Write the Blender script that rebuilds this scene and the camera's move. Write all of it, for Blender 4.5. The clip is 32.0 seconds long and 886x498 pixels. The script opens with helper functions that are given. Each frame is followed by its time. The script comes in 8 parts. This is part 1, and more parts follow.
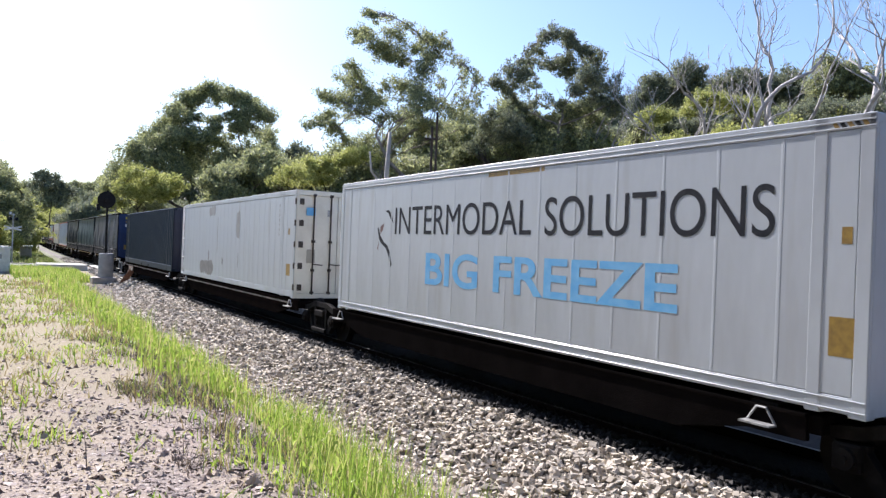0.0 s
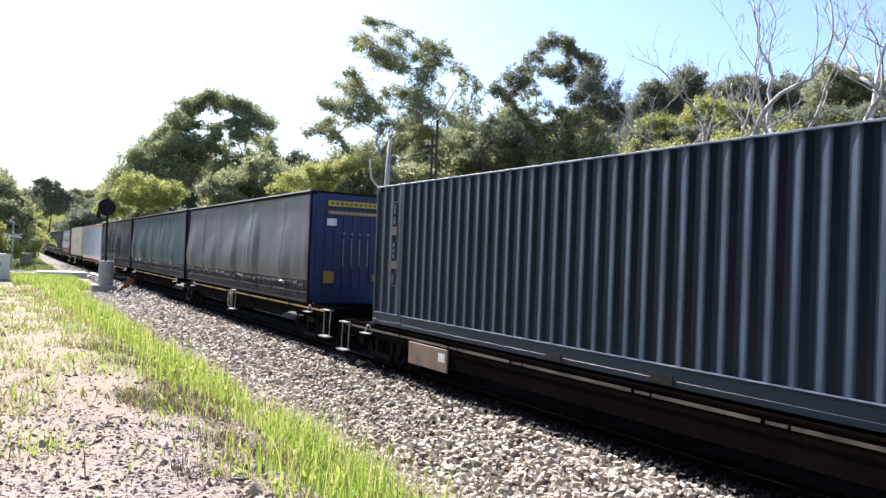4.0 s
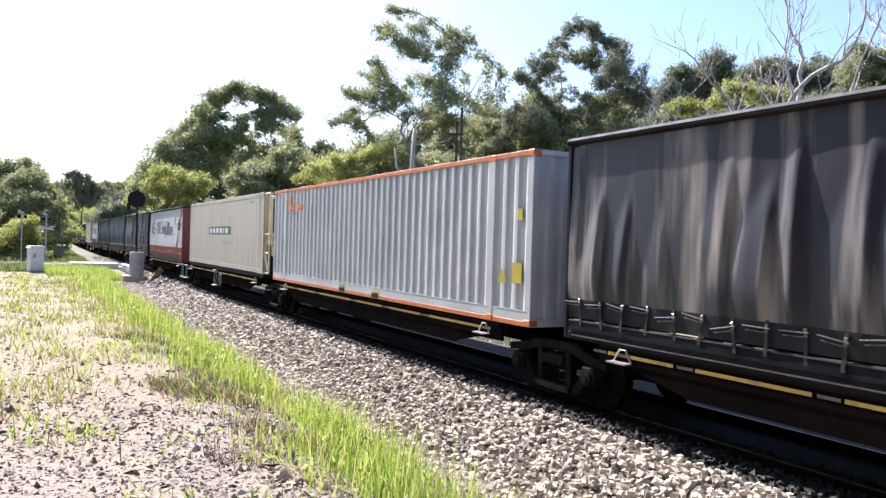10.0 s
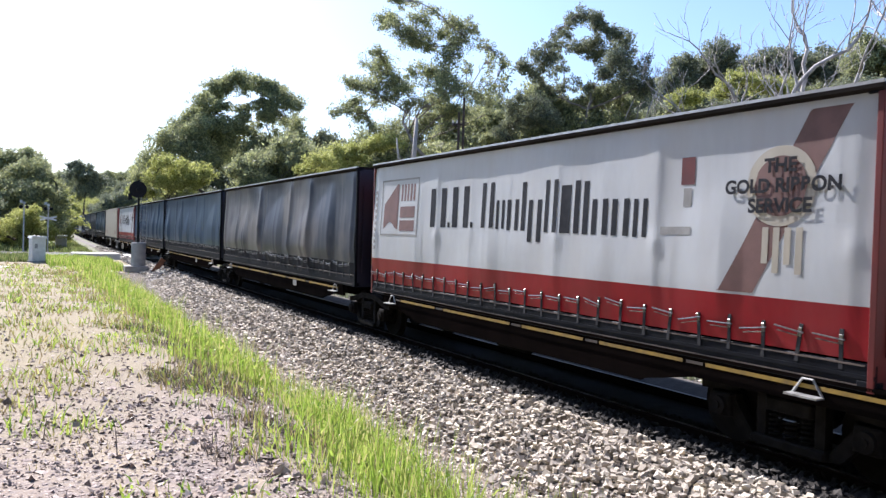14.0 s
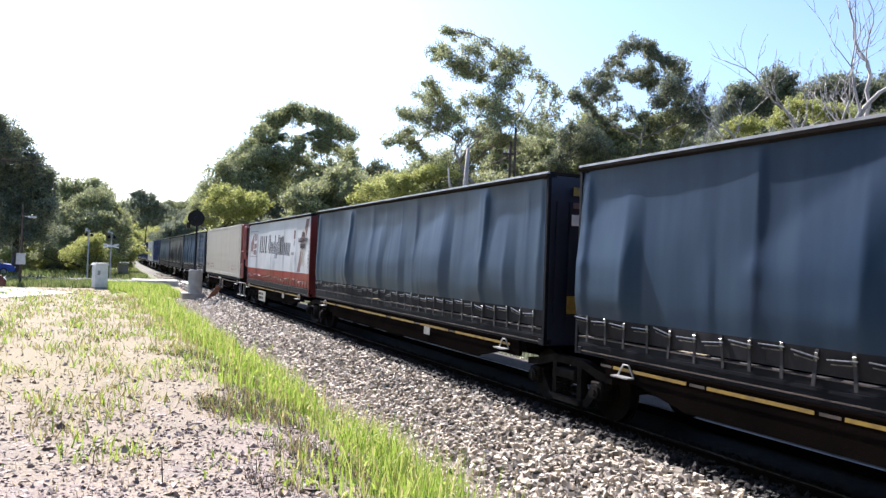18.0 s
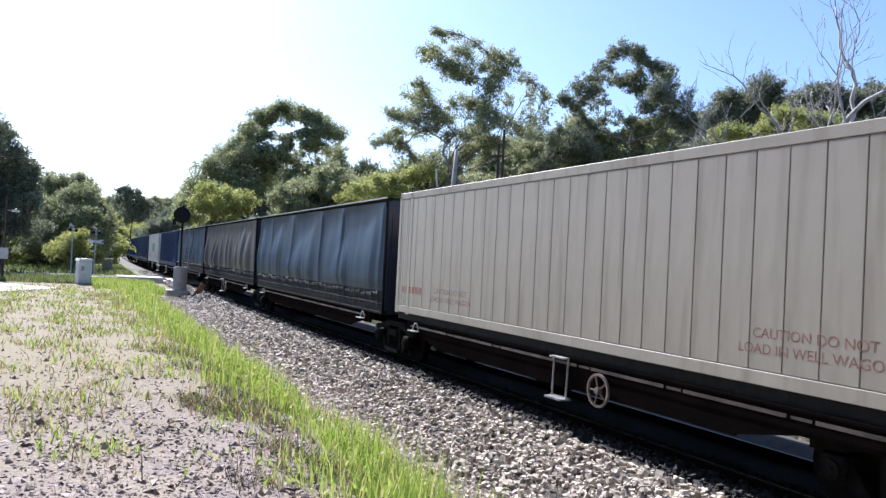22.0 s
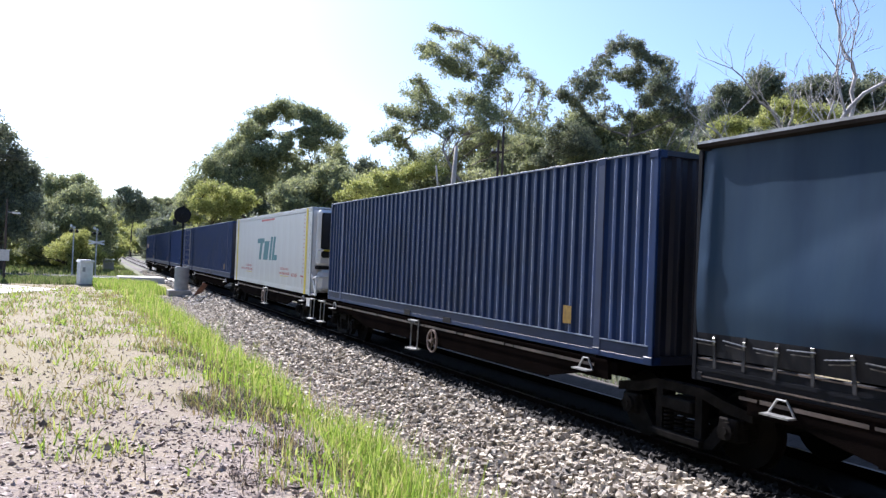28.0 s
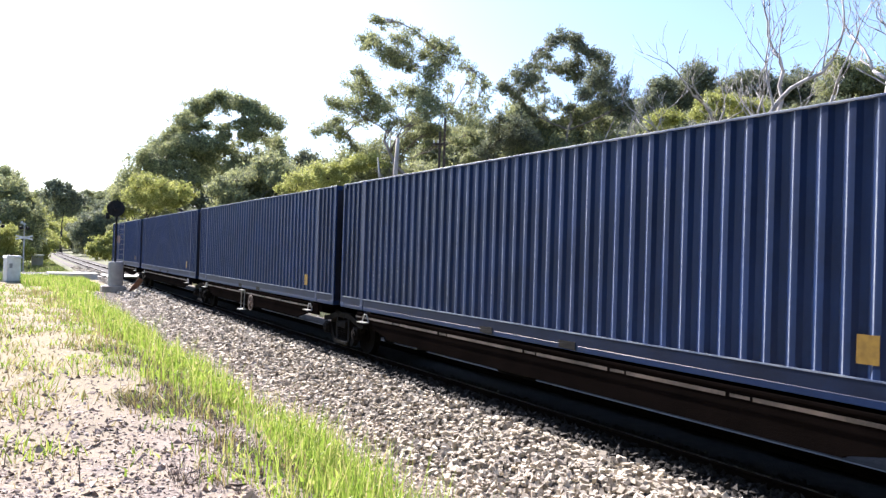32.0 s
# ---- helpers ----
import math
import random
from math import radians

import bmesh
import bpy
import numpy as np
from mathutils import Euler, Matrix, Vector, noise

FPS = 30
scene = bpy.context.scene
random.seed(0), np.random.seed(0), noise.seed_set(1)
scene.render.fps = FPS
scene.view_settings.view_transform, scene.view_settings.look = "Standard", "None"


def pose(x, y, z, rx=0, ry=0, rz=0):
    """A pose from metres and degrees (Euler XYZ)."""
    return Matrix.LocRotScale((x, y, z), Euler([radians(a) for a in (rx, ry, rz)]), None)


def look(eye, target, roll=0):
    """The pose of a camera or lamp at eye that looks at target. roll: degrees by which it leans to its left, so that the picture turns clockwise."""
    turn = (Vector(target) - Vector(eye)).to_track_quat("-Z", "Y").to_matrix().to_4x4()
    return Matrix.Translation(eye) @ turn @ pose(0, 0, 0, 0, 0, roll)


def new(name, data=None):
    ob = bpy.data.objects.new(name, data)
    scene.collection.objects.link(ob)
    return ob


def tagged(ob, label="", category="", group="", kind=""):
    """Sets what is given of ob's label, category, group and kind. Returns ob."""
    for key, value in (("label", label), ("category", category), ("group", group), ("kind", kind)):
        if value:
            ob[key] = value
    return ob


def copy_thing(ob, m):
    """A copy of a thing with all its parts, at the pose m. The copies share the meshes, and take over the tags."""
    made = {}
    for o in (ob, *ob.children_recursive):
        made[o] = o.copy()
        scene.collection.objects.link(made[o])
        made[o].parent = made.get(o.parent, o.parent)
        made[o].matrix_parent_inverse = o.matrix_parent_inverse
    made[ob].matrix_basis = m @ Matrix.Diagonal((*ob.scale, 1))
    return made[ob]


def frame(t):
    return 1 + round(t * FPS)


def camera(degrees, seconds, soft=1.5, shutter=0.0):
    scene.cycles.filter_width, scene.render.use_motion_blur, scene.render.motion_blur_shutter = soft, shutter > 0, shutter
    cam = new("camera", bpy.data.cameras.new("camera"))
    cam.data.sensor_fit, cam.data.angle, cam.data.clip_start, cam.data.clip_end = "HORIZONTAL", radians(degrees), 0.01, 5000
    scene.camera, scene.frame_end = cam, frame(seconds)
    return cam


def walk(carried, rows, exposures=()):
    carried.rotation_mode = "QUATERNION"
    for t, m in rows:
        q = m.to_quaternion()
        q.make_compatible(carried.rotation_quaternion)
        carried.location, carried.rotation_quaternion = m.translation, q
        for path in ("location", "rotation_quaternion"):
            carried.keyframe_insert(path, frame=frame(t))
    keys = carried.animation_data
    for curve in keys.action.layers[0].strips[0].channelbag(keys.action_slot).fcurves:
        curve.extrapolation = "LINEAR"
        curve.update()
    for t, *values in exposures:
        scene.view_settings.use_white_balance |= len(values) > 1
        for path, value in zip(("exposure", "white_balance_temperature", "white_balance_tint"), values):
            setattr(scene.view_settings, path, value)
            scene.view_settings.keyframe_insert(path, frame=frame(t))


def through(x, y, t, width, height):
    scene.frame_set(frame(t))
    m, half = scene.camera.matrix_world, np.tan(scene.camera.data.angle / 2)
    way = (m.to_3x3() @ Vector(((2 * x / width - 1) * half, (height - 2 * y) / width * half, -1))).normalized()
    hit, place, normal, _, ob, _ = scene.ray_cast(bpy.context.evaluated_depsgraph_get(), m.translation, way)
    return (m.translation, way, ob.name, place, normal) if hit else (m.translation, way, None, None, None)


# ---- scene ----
cam = camera(61.0, 32.0, soft=1.4, shutter=0.03)
EXPOSURES = [(0.0, 1.07, 6180, 18), (2.0, 1.04, 6180, 18), (3.5, 1.22, 6330, 18), (4.8, 1.69, 6380, 18), (5.5, 1.63, 6430, 18), (9.5, 1.53, 6430, 18), (11.0, 1.20, 6280, 18), (13.0, 1.05, 6180, 18), (14.0, 1.19, 6130, 18), (15.5, 1.22, 6130, 18), (18.5, 1.35, 6230, 18), (20.0, 1.29, 6130, 18), (21.0, 1.00, 5830, 18), (23.0, 1.02, 5830, 18), (25.5, 1.08, 5880, 18), (28.0, 1.09, 5980, 18), (29.0, 1.25, 6030, 18), (30.0, 1.29, 6180, 18), (31.0, 1.19, 6180, 18), (32.0, 1.52, 6380, 18)]
PATH = [
    (0.0, pose(-0.007, -0.020, 2.378, 90.08, -2.23, -32.00)),
    (0.5, pose(0.003, -0.012, 2.380, 90.07, -2.35, -31.75)),
    (1.0, pose(0.005, 0.010, 2.381, 90.24, -1.76, -31.69)),
    (1.5, pose(0.009, 0.003, 2.381, 90.97, -1.64, -31.23)),
    (2.0, pose(0.002, 0.006, 2.380, 90.84, -2.31, -31.57)),
    (2.5, pose(0.001, 0.005, 2.380, 90.75, -1.99, -31.95)),
    (4.5, pose(0.001, 0.008, 2.381, 90.56, -2.27, -31.94)),
    (5.0, pose(0.003, 0.007, 2.380, 90.41, -2.44, -31.81)),
    (5.5, pose(0.003, 0.006, 2.380, 90.07, -2.64, -31.68)),
    (6.0, pose(0.011, 0.013, 2.381, 90.10, -1.60, -31.70)),
    (6.5, pose(0.014, 0.019, 2.381, 89.96, -1.80, -31.01)),
    (7.0, pose(0.014, 0.012, 2.381, 89.73, -1.82, -31.16)),
    (7.5, pose(0.001, 0.009, 2.382, 89.87, -1.76, -30.84)),
    (8.0, pose(-0.006, -0.003, 2.380, 89.40, -1.37, -30.68)),
    (8.5, pose(-0.005, -0.001, 2.379, 89.54, -1.79, -30.36)),
    (9.0, pose(-0.011, -0.001, 2.379, 89.90, -2.49, -30.09)),
    (9.5, pose(-0.010, -0.013, 2.379, 89.94, -2.20, -31.34)),
    (10.0, pose(-0.012, -0.018, 2.378, 89.67, -1.67, -30.04)),
    (10.5, pose(-0.011, -0.018, 2.378, 88.26, -2.09, -30.21)),
    (11.0, pose(-0.007, -0.004, 2.379, 87.68, -2.61, -29.53)),
    (11.5, pose(0.003, -0.009, 2.379, 87.75, -2.34, -30.08)),
    (12.0, pose(0.008, -0.012, 2.379, 88.16, -1.80, -30.43)),
    (12.5, pose(0.018, -0.003, 2.380, 88.40, -1.84, -31.57)),
    (13.0, pose(0.009, 0.002, 2.380, 89.09, -1.82, -33.62)),
    (13.5, pose(0.021, 0.012, 2.381, 89.27, -0.66, -33.64)),
    (14.0, pose(0.047, 0.052, 2.384, 88.95, -1.74, -29.87)),
    (14.5, pose(0.086, 0.071, 2.387, 89.90, -1.44, -27.41)),
    (15.0, pose(0.106, 0.078, 2.388, 88.97, -1.39, -26.58)),
    (15.5, pose(0.105, 0.124, 2.391, 89.69, -0.86, -25.98)),
    (17.5, pose(0.111, 0.105, 2.390, 90.26, -1.78, -26.55)),
    (18.0, pose(0.123, 0.106, 2.390, 91.04, -2.07, -25.94)),
    (18.5, pose(0.140, 0.111, 2.390, 91.30, -1.99, -25.79)),
    (19.0, pose(0.148, 0.109, 2.390, 91.03, -1.94, -25.93)),
    (19.5, pose(0.148, 0.100, 2.390, 91.10, -1.78, -25.37)),
    (20.0, pose(0.149, 0.105, 2.390, 91.22, -1.85, -25.57)),
    (20.5, pose(0.145, 0.104, 2.390, 91.50, -1.98, -25.66)),
    (21.0, pose(0.140, 0.109, 2.390, 91.85, -2.33, -26.71)),
    (21.5, pose(0.137, 0.104, 2.390, 91.65, -2.57, -26.58)),
    (22.0, pose(0.135, 0.086, 2.388, 91.16, -2.94, -26.94)),
    (22.5, pose(0.129, 0.083, 2.388, 91.24, -2.99, -25.85)),
    (23.0, pose(0.135, 0.095, 2.389, 91.65, -2.88, -25.56)),
    (23.5, pose(0.144, 0.089, 2.389, 91.67, -2.25, -25.10)),
    (24.0, pose(0.150, 0.093, 2.389, 91.68, -2.74, -24.92)),
    (24.5, pose(0.141, 0.094, 2.389, 91.75, -2.95, -24.83)),
    (26.5, pose(0.141, 0.094, 2.389, 92.51, -3.87, -25.01)),
    (27.0, pose(0.141, 0.094, 2.389, 92.36, -3.55, -25.54)),
    (27.5, pose(0.141, 0.094, 2.389, 91.69, -3.00, -25.85)),
    (28.0, pose(0.141, 0.094, 2.389, 90.92, -2.28, -26.86)),
    (28.5, pose(0.141, 0.094, 2.389, 90.37, -3.58, -27.67)),
    (29.0, pose(0.141, 0.094, 2.389, 90.65, -2.72, -28.65)),
    (29.5, pose(0.141, 0.094, 2.389, 89.61, -2.05, -29.48)),
    (30.0, pose(0.141, 0.094, 2.389, 88.20, -1.15, -29.40)),
    (30.5, pose(0.141, 0.094, 2.389, 88.85, -2.95, -30.41)),
    (31.0, pose(0.141, 0.094, 2.389, 89.91, -2.67, -29.94)),
    (31.5, pose(0.141, 0.094, 2.389, 90.71, -1.32, -30.23)),
    (32.0, pose(0.141, 0.094, 2.389, 90.47, -1.73, -31.23)),
]
walk(cam, PATH, exposures=EXPOSURES)


# ---- world, sun, exposure ----
SUN = Vector((-0.09, 0.74, 0.67)).normalized()
ELEV, AZIM = math.asin(SUN.z), math.atan2(SUN.x, SUN.y)
world = bpy.data.worlds.new("sky")
scene.world = world
world.use_nodes = True
wn = world.node_tree.nodes
sky = wn.new("ShaderNodeTexSky")
sky.sky_type, sky.sun_disc = "NISHITA", False
sky.sun_elevation, sky.sun_rotation = ELEV, AZIM
sky.altitude, sky.air_density, sky.dust_density, sky.ozone_density = 200, 1.0, 1.6, 3.0
wn["Background"].inputs["Strength"].default_value = 0.098
tint = wn.new("ShaderNodeMix")
tint.data_type, tint.blend_type = "RGBA", "MULTIPLY"
tint.inputs["Factor"].default_value, tint.inputs["B"].default_value = 1.0, (0.925, 1.01, 1.07, 1)
world.node_tree.links.new(sky.outputs[0], tint.inputs["A"])
world.node_tree.links.new(tint.outputs["Result"], wn["Background"].inputs["Color"])
sun = new("sun", bpy.data.lights.new("sun", "SUN"))
sun.data.energy, sun.data.angle, sun.data.color = 5.0, radians(0.55), (1.0, 0.955, 0.88)
sun.matrix_world = look(SUN * 200, (0, 0, 0))


# ---- materials ----
def mat(name, c1, c2=None, scale=3.0, rough=0.6, metal=0.0, bump=0.0, bscale=60.0, fine=0.25, spec=0.5, stretch=(1, 1, 1), rand=0.0, coords="Object"):
    """A paint, metal, soil or cloth: two colours mixed at a broad and a fine scale, with relief."""
    m = bpy.data.materials.new(name)
    m.use_nodes = True
    nt = m.node_tree
    b = nt.nodes["Principled BSDF"]
    b.inputs["Roughness"].default_value, b.inputs["Metallic"].default_value = rough, metal
    b.inputs["Specular IOR Level"].default_value = spec
    c2 = c2 or tuple(v * 0.72 for v in c1)
    tc, mp = nt.nodes.new("ShaderNodeTexCoord"), nt.nodes.new("ShaderNodeMapping")
    mp.inputs["Scale"].default_value = stretch
    nt.links.new(tc.outputs[coords], mp.inputs[0])
    n1, n2 = nt.nodes.new("ShaderNodeTexNoise"), nt.nodes.new("ShaderNodeTexNoise")
    n1.inputs["Scale"].default_value, n2.inputs["Scale"].default_value = scale, scale * 14
    n1.inputs["Detail"].default_value, n2.inputs["Detail"].default_value = 5, 3
    add, ramp = nt.nodes.new("ShaderNodeMath"), nt.nodes.new("ShaderNodeValToRGB")
    add.operation = "MULTIPLY_ADD"
    add.inputs[1].default_value = fine
    nt.links.new(mp.outputs[0], n1.inputs["Vector"])
    nt.links.new(mp.outputs[0], n2.inputs["Vector"])
    nt.links.new(n2.outputs["Fac"], add.inputs[0])
    nt.links.new(n1.outputs["Fac"], add.inputs[2])
    ramp.color_ramp.elements[0].position, ramp.color_ramp.elements[1].position = 0.38 + fine * 0.4, 0.66 + fine * 0.5
    ramp.color_ramp.elements[0].color, ramp.color_ramp.elements[1].color = (*c1, 1), (*c2, 1)
    nt.links.new(add.outputs[0], ramp.inputs[0])
    out = ramp.outputs[0]
    if rand:
        oi, hs = nt.nodes.new("ShaderNodeObjectInfo"), nt.nodes.new("ShaderNodeHueSaturation")
        mr = nt.nodes.new("ShaderNodeMapRange")
        mr.inputs[3].default_value, mr.inputs[4].default_value = 1 - rand, 1 + rand
        nt.links.new(oi.outputs["Random"], mr.inputs[0])
        far = nt.nodes.new("ShaderNodeMath")
        far.operation = "MULTIPLY"
        far.inputs[1].default_value = 53.0
        nt.links.new(oi.outputs["Random"], far.inputs[0])
        nt.links.new(far.outputs[0], mp.inputs["Location"])
        nt.links.new(mr.outputs[0], hs.inputs["Value"])
        nt.links.new(out, hs.inputs["Color"])
        out = hs.outputs[0]
    nt.links.new(out, b.inputs["Base Color"])
    if bump:
        n3, bp = nt.nodes.new("ShaderNodeTexNoise"), nt.nodes.new("ShaderNodeBump")
        n3.inputs["Scale"].default_value, n3.inputs["Detail"].default_value = bscale, 6
        bp.inputs["Strength"].default_value, bp.inputs["Distance"].default_value = bump, 0.02
        nt.links.new(mp.outputs[0], n3.inputs["Vector"])
        nt.links.new(n3.outputs["Fac"], bp.inputs["Height"])
        nt.links.new(bp.outputs[0], b.inputs["Normal"])
    return m


def leafmat(name, stops, through=0.35, rough=0.5):
    """Leaves and blades: a colour by blade from dark to light, with light coming through."""
    m = bpy.data.materials.new(name)
    m.use_nodes = True
    nt = m.node_tree
    b, out = nt.nodes["Principled BSDF"], nt.nodes["Material Output"]
    b.inputs["Roughness"].default_value = rough
    g, ramp = nt.nodes.new("ShaderNodeNewGeometry"), nt.nodes.new("ShaderNodeValToRGB")
    els = ramp.color_ramp.elements
    els[0].color, els[1].color = (*stops[0], 1), (*stops[-1], 1)
    for n, c in enumerate(stops[1:-1], 1):
        els.new(n / (len(stops) - 1)).color = (*c, 1)
    tr, mix = nt.nodes.new("ShaderNodeBsdfTranslucent"), nt.nodes.new("ShaderNodeMixShader")
    mix.inputs[0].default_value = through
    nt.links.new(g.outputs["Random Per Island"], ramp.inputs[0])
    nt.links.new(ramp.outputs[0], b.inputs["Base Color"])
    nt.links.new(ramp.outputs[0], tr.inputs["Color"])
    nt.links.new(b.outputs[0], mix.inputs[1])
    nt.links.new(tr.outputs[0], mix.inputs[2])
    nt.links.new(mix.outputs[0], out.inputs[0])
    return m


# near-black, little sheen: shade under the train is put into these five colours
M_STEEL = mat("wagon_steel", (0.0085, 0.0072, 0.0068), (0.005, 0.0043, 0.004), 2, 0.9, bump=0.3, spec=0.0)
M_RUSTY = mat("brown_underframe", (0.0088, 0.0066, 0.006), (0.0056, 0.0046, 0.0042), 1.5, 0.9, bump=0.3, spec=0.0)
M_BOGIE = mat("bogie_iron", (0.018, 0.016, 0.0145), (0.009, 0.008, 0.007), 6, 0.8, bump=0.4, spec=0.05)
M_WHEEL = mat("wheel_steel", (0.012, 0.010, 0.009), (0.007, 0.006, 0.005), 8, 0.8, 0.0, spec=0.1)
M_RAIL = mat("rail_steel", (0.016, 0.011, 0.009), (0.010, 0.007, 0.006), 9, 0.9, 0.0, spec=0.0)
M_SHINE = mat("polished_rail_head", (0.20, 0.19, 0.18), (0.13, 0.12, 0.11), 5, 0.5, 0.8)
M_WORN = mat("worn_edge_stripe", (0.13, 0.10, 0.085), (0.03, 0.024, 0.021), 1.6, 0.6)
M_YELLOW = mat("yellow_stripe", (0.33, 0.21, 0.03), (0.17, 0.11, 0.03), 6, 0.6)
M_WHITE_MARK = mat("white_marker", (0.72, 0.72, 0.7), (0.5, 0.5, 0.48), 5, 0.5)
M_ORANGE_LABEL = mat("amber_label", (0.30, 0.19, 0.03), (0.20, 0.12, 0.022), 12, 0.5)
M_GALV = mat("galvanised_steel", (0.42, 0.42, 0.41), (0.20, 0.20, 0.20), 10, 0.5, 0.4)
M_GREYPATCH = mat("bare_grey_patch", (0.22, 0.22, 0.21), (0.30, 0.30, 0.29), 4, 0.6)
M_SEAM = mat("dark_seam", (0.10, 0.09, 0.078), (0.06, 0.054, 0.046), 6, 0.7)
M_CREAMDOOR = mat("cream_door", (0.80, 0.77, 0.66), (0.68, 0.64, 0.53), 1.5, 0.5)
M_PALEGREY = mat("pale_grey_corrugated", (0.49, 0.515, 0.53), (0.40, 0.42, 0.44), 1.0, 0.5, bump=0.05, bscale=8)
M_ORANGE = mat("orange_rail", (0.62, 0.17, 0.03), (0.45, 0.12, 0.03), 4, 0.5)
M_NAVY = mat("navy_corrugated", (0.0054, 0.027, 0.106), (0.0045, 0.0195, 0.073), 1.2, 0.44, spec=0.28, bump=0.05, bscale=8, rand=0.12)
# lighter than the wall: sun on the rib slopes is put into this colour
M_RIBSLOPE = mat("sunlit_rib_tone", (0.030, 0.055, 0.092), (0.013, 0.028, 0.052), 3, 0.45, spec=0.3, stretch=(1, 1, 0.3))
M_TEALNAVY = mat("slate_blue_corrugated", (0.0056, 0.0165, 0.034), (0.004, 0.012, 0.024), 1.2, 0.45, spec=0.22, bump=0.05, bscale=8)
M_BLUEEND = mat("blue_end_panel", (0.009, 0.015, 0.042), (0.006, 0.010, 0.026), 0.8, 0.5)
M_NAVYEND = mat("dark_navy_end", (0.009, 0.012, 0.028), (0.006, 0.008, 0.016), 1, 0.5)
M_ROOF = mat("roof_sheet", (0.028, 0.025, 0.023), (0.016, 0.0145, 0.0135), 1, 0.9, spec=0.0)
M_ALU = mat("aluminium_rail", (0.5, 0.5, 0.5), (0.35, 0.35, 0.34), 5, 0.4, 0.6)
M_DARKRAIL = mat("dark_side_rail", (0.011, 0.013, 0.018), (0.006, 0.007, 0.010), 3, 0.6, spec=0.1)
M_STRAP = mat("webbing_strap", (0.03, 0.033, 0.038), (0.02, 0.02, 0.024), 12, 0.8)
M_BUCKLE = mat("buckle_metal", (0.28, 0.275, 0.26), (0.12, 0.12, 0.12), 20, 0.35, 0.9)
M_BLACK = mat("black_rubber", (0.012, 0.012, 0.013), (0.02, 0.02, 0.02), 8, 0.7, spec=0.15)
M_GRILLE = mat("black_grille", (0.008, 0.008, 0.009), (0.015, 0.015, 0.015), 30, 0.5)
M_RED = mat("red_panel", (0.13, 0.013, 0.013), (0.085, 0.010, 0.010), 1.2, 0.5)
M_PINK = mat("faded_red_unit", (0.42, 0.16, 0.14), (0.3, 0.1, 0.09), 1.5, 0.6)
M_UNITCREAM = mat("yellowed_cream_unit", (0.72, 0.65, 0.43), (0.60, 0.53, 0.34), 1.5, 0.5)
M_UNITWHITE = mat("white_unit_cover", (0.75, 0.76, 0.77), (0.66, 0.67, 0.68), 2, 0.35)
M_TANPLATE = mat("tan_side_plate", (0.20, 0.135, 0.095), (0.12, 0.082, 0.06), 3, 0.7, bump=0.2, bscale=12)
M_DULLDECAL = mat("dull_amber_decal", (0.07, 0.043, 0.016), (0.022, 0.020, 0.021), 9, 0.6)
M_YPAINT = mat("yellow_band", (0.52, 0.43, 0.02), (0.40, 0.32, 0.02), 3, 0.5)
M_BLUELETTER = mat("light_blue_lettering", (0.10, 0.36, 0.66), (0.16, 0.42, 0.68), 6, 0.5)
M_BLACKLETTER = mat("black_lettering", (0.010, 0.012, 0.018), (0.022, 0.024, 0.030), 9, 0.6, spec=0.15)
M_TEALLETTER = mat("teal_lettering", (0.008, 0.125, 0.16), (0.010, 0.105, 0.14), 5, 0.5)
M_REDLETTER = mat("red_lettering", (0.26, 0.035, 0.04), (0.34, 0.085, 0.08), 9, 0.5)
M_FADEDRED = mat("faded_red_lettering", (0.25, 0.10, 0.08), (0.34, 0.22, 0.18), 9, 0.6)
M_GREENPLATE = mat("dark_green_plate", (0.025, 0.075, 0.06), (0.035, 0.09, 0.07), 5, 0.5)
M_BROWNPRINT = mat("brown_print", (0.17, 0.088, 0.078), (0.13, 0.07, 0.062), 4, 0.6)
M_CONCRETE = mat("concrete", (0.42, 0.40, 0.37), (0.30, 0.28, 0.26), 2.5, 0.85, bump=0.3)
M_PALECONCRETE = mat("pale_crossing_panel", (0.62, 0.60, 0.57), (0.5, 0.48, 0.45), 1.5, 0.85, bump=0.2)
M_CABINET = mat("white_cabinet", (0.78, 0.78, 0.76), (0.66, 0.66, 0.64), 3, 0.5)
M_GREYCAB = mat("grey_mast_base", (0.33, 0.33, 0.33), (0.25, 0.25, 0.26), 3, 0.6)
M_ASPHALT = mat("asphalt", (0.10, 0.097, 0.093), (0.065, 0.065, 0.063), 1.2, 0.9, bump=0.3)
M_POLE = mat("dark_timber_pole", (0.07, 0.05, 0.04), (0.04, 0.03, 0.025), 5, 0.85, bump=0.4, stretch=(1, 1, 0.1))
M_RUSTSIGN = mat("rusty_orange_board", (0.26, 0.10, 0.045), (0.10, 0.05, 0.03), 6, 0.7)
# near-black: the train's shade is put into the bed's colour
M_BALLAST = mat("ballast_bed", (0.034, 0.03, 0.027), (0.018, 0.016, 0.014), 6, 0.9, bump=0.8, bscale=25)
# darker than the stones, so the bed paints the shade in their gaps
M_SHOULDER = mat("ballast_shoulder", (0.12, 0.104, 0.088), (0.07, 0.06, 0.051), 5, 0.9, bump=0.9, bscale=22, fine=0.6)
M_CARBLUE = mat("blue_car_paint", (0.01, 0.06, 0.36), (0.012, 0.05, 0.3), 2, 0.25)
M_CARRED = mat("dark_red_car_paint", (0.07, 0.01, 0.012), (0.055, 0.009, 0.01), 2, 0.25)
M_CARGLASS = mat("tinted_car_glass", (0.02, 0.024, 0.03), (0.03, 0.03, 0.035), 3, 0.08)
M_BARK = mat("pale_gum_bark", (0.34, 0.30, 0.27), (0.16, 0.135, 0.12), 2.0, 0.85, bump=0.4, stretch=(1, 1, 0.2))
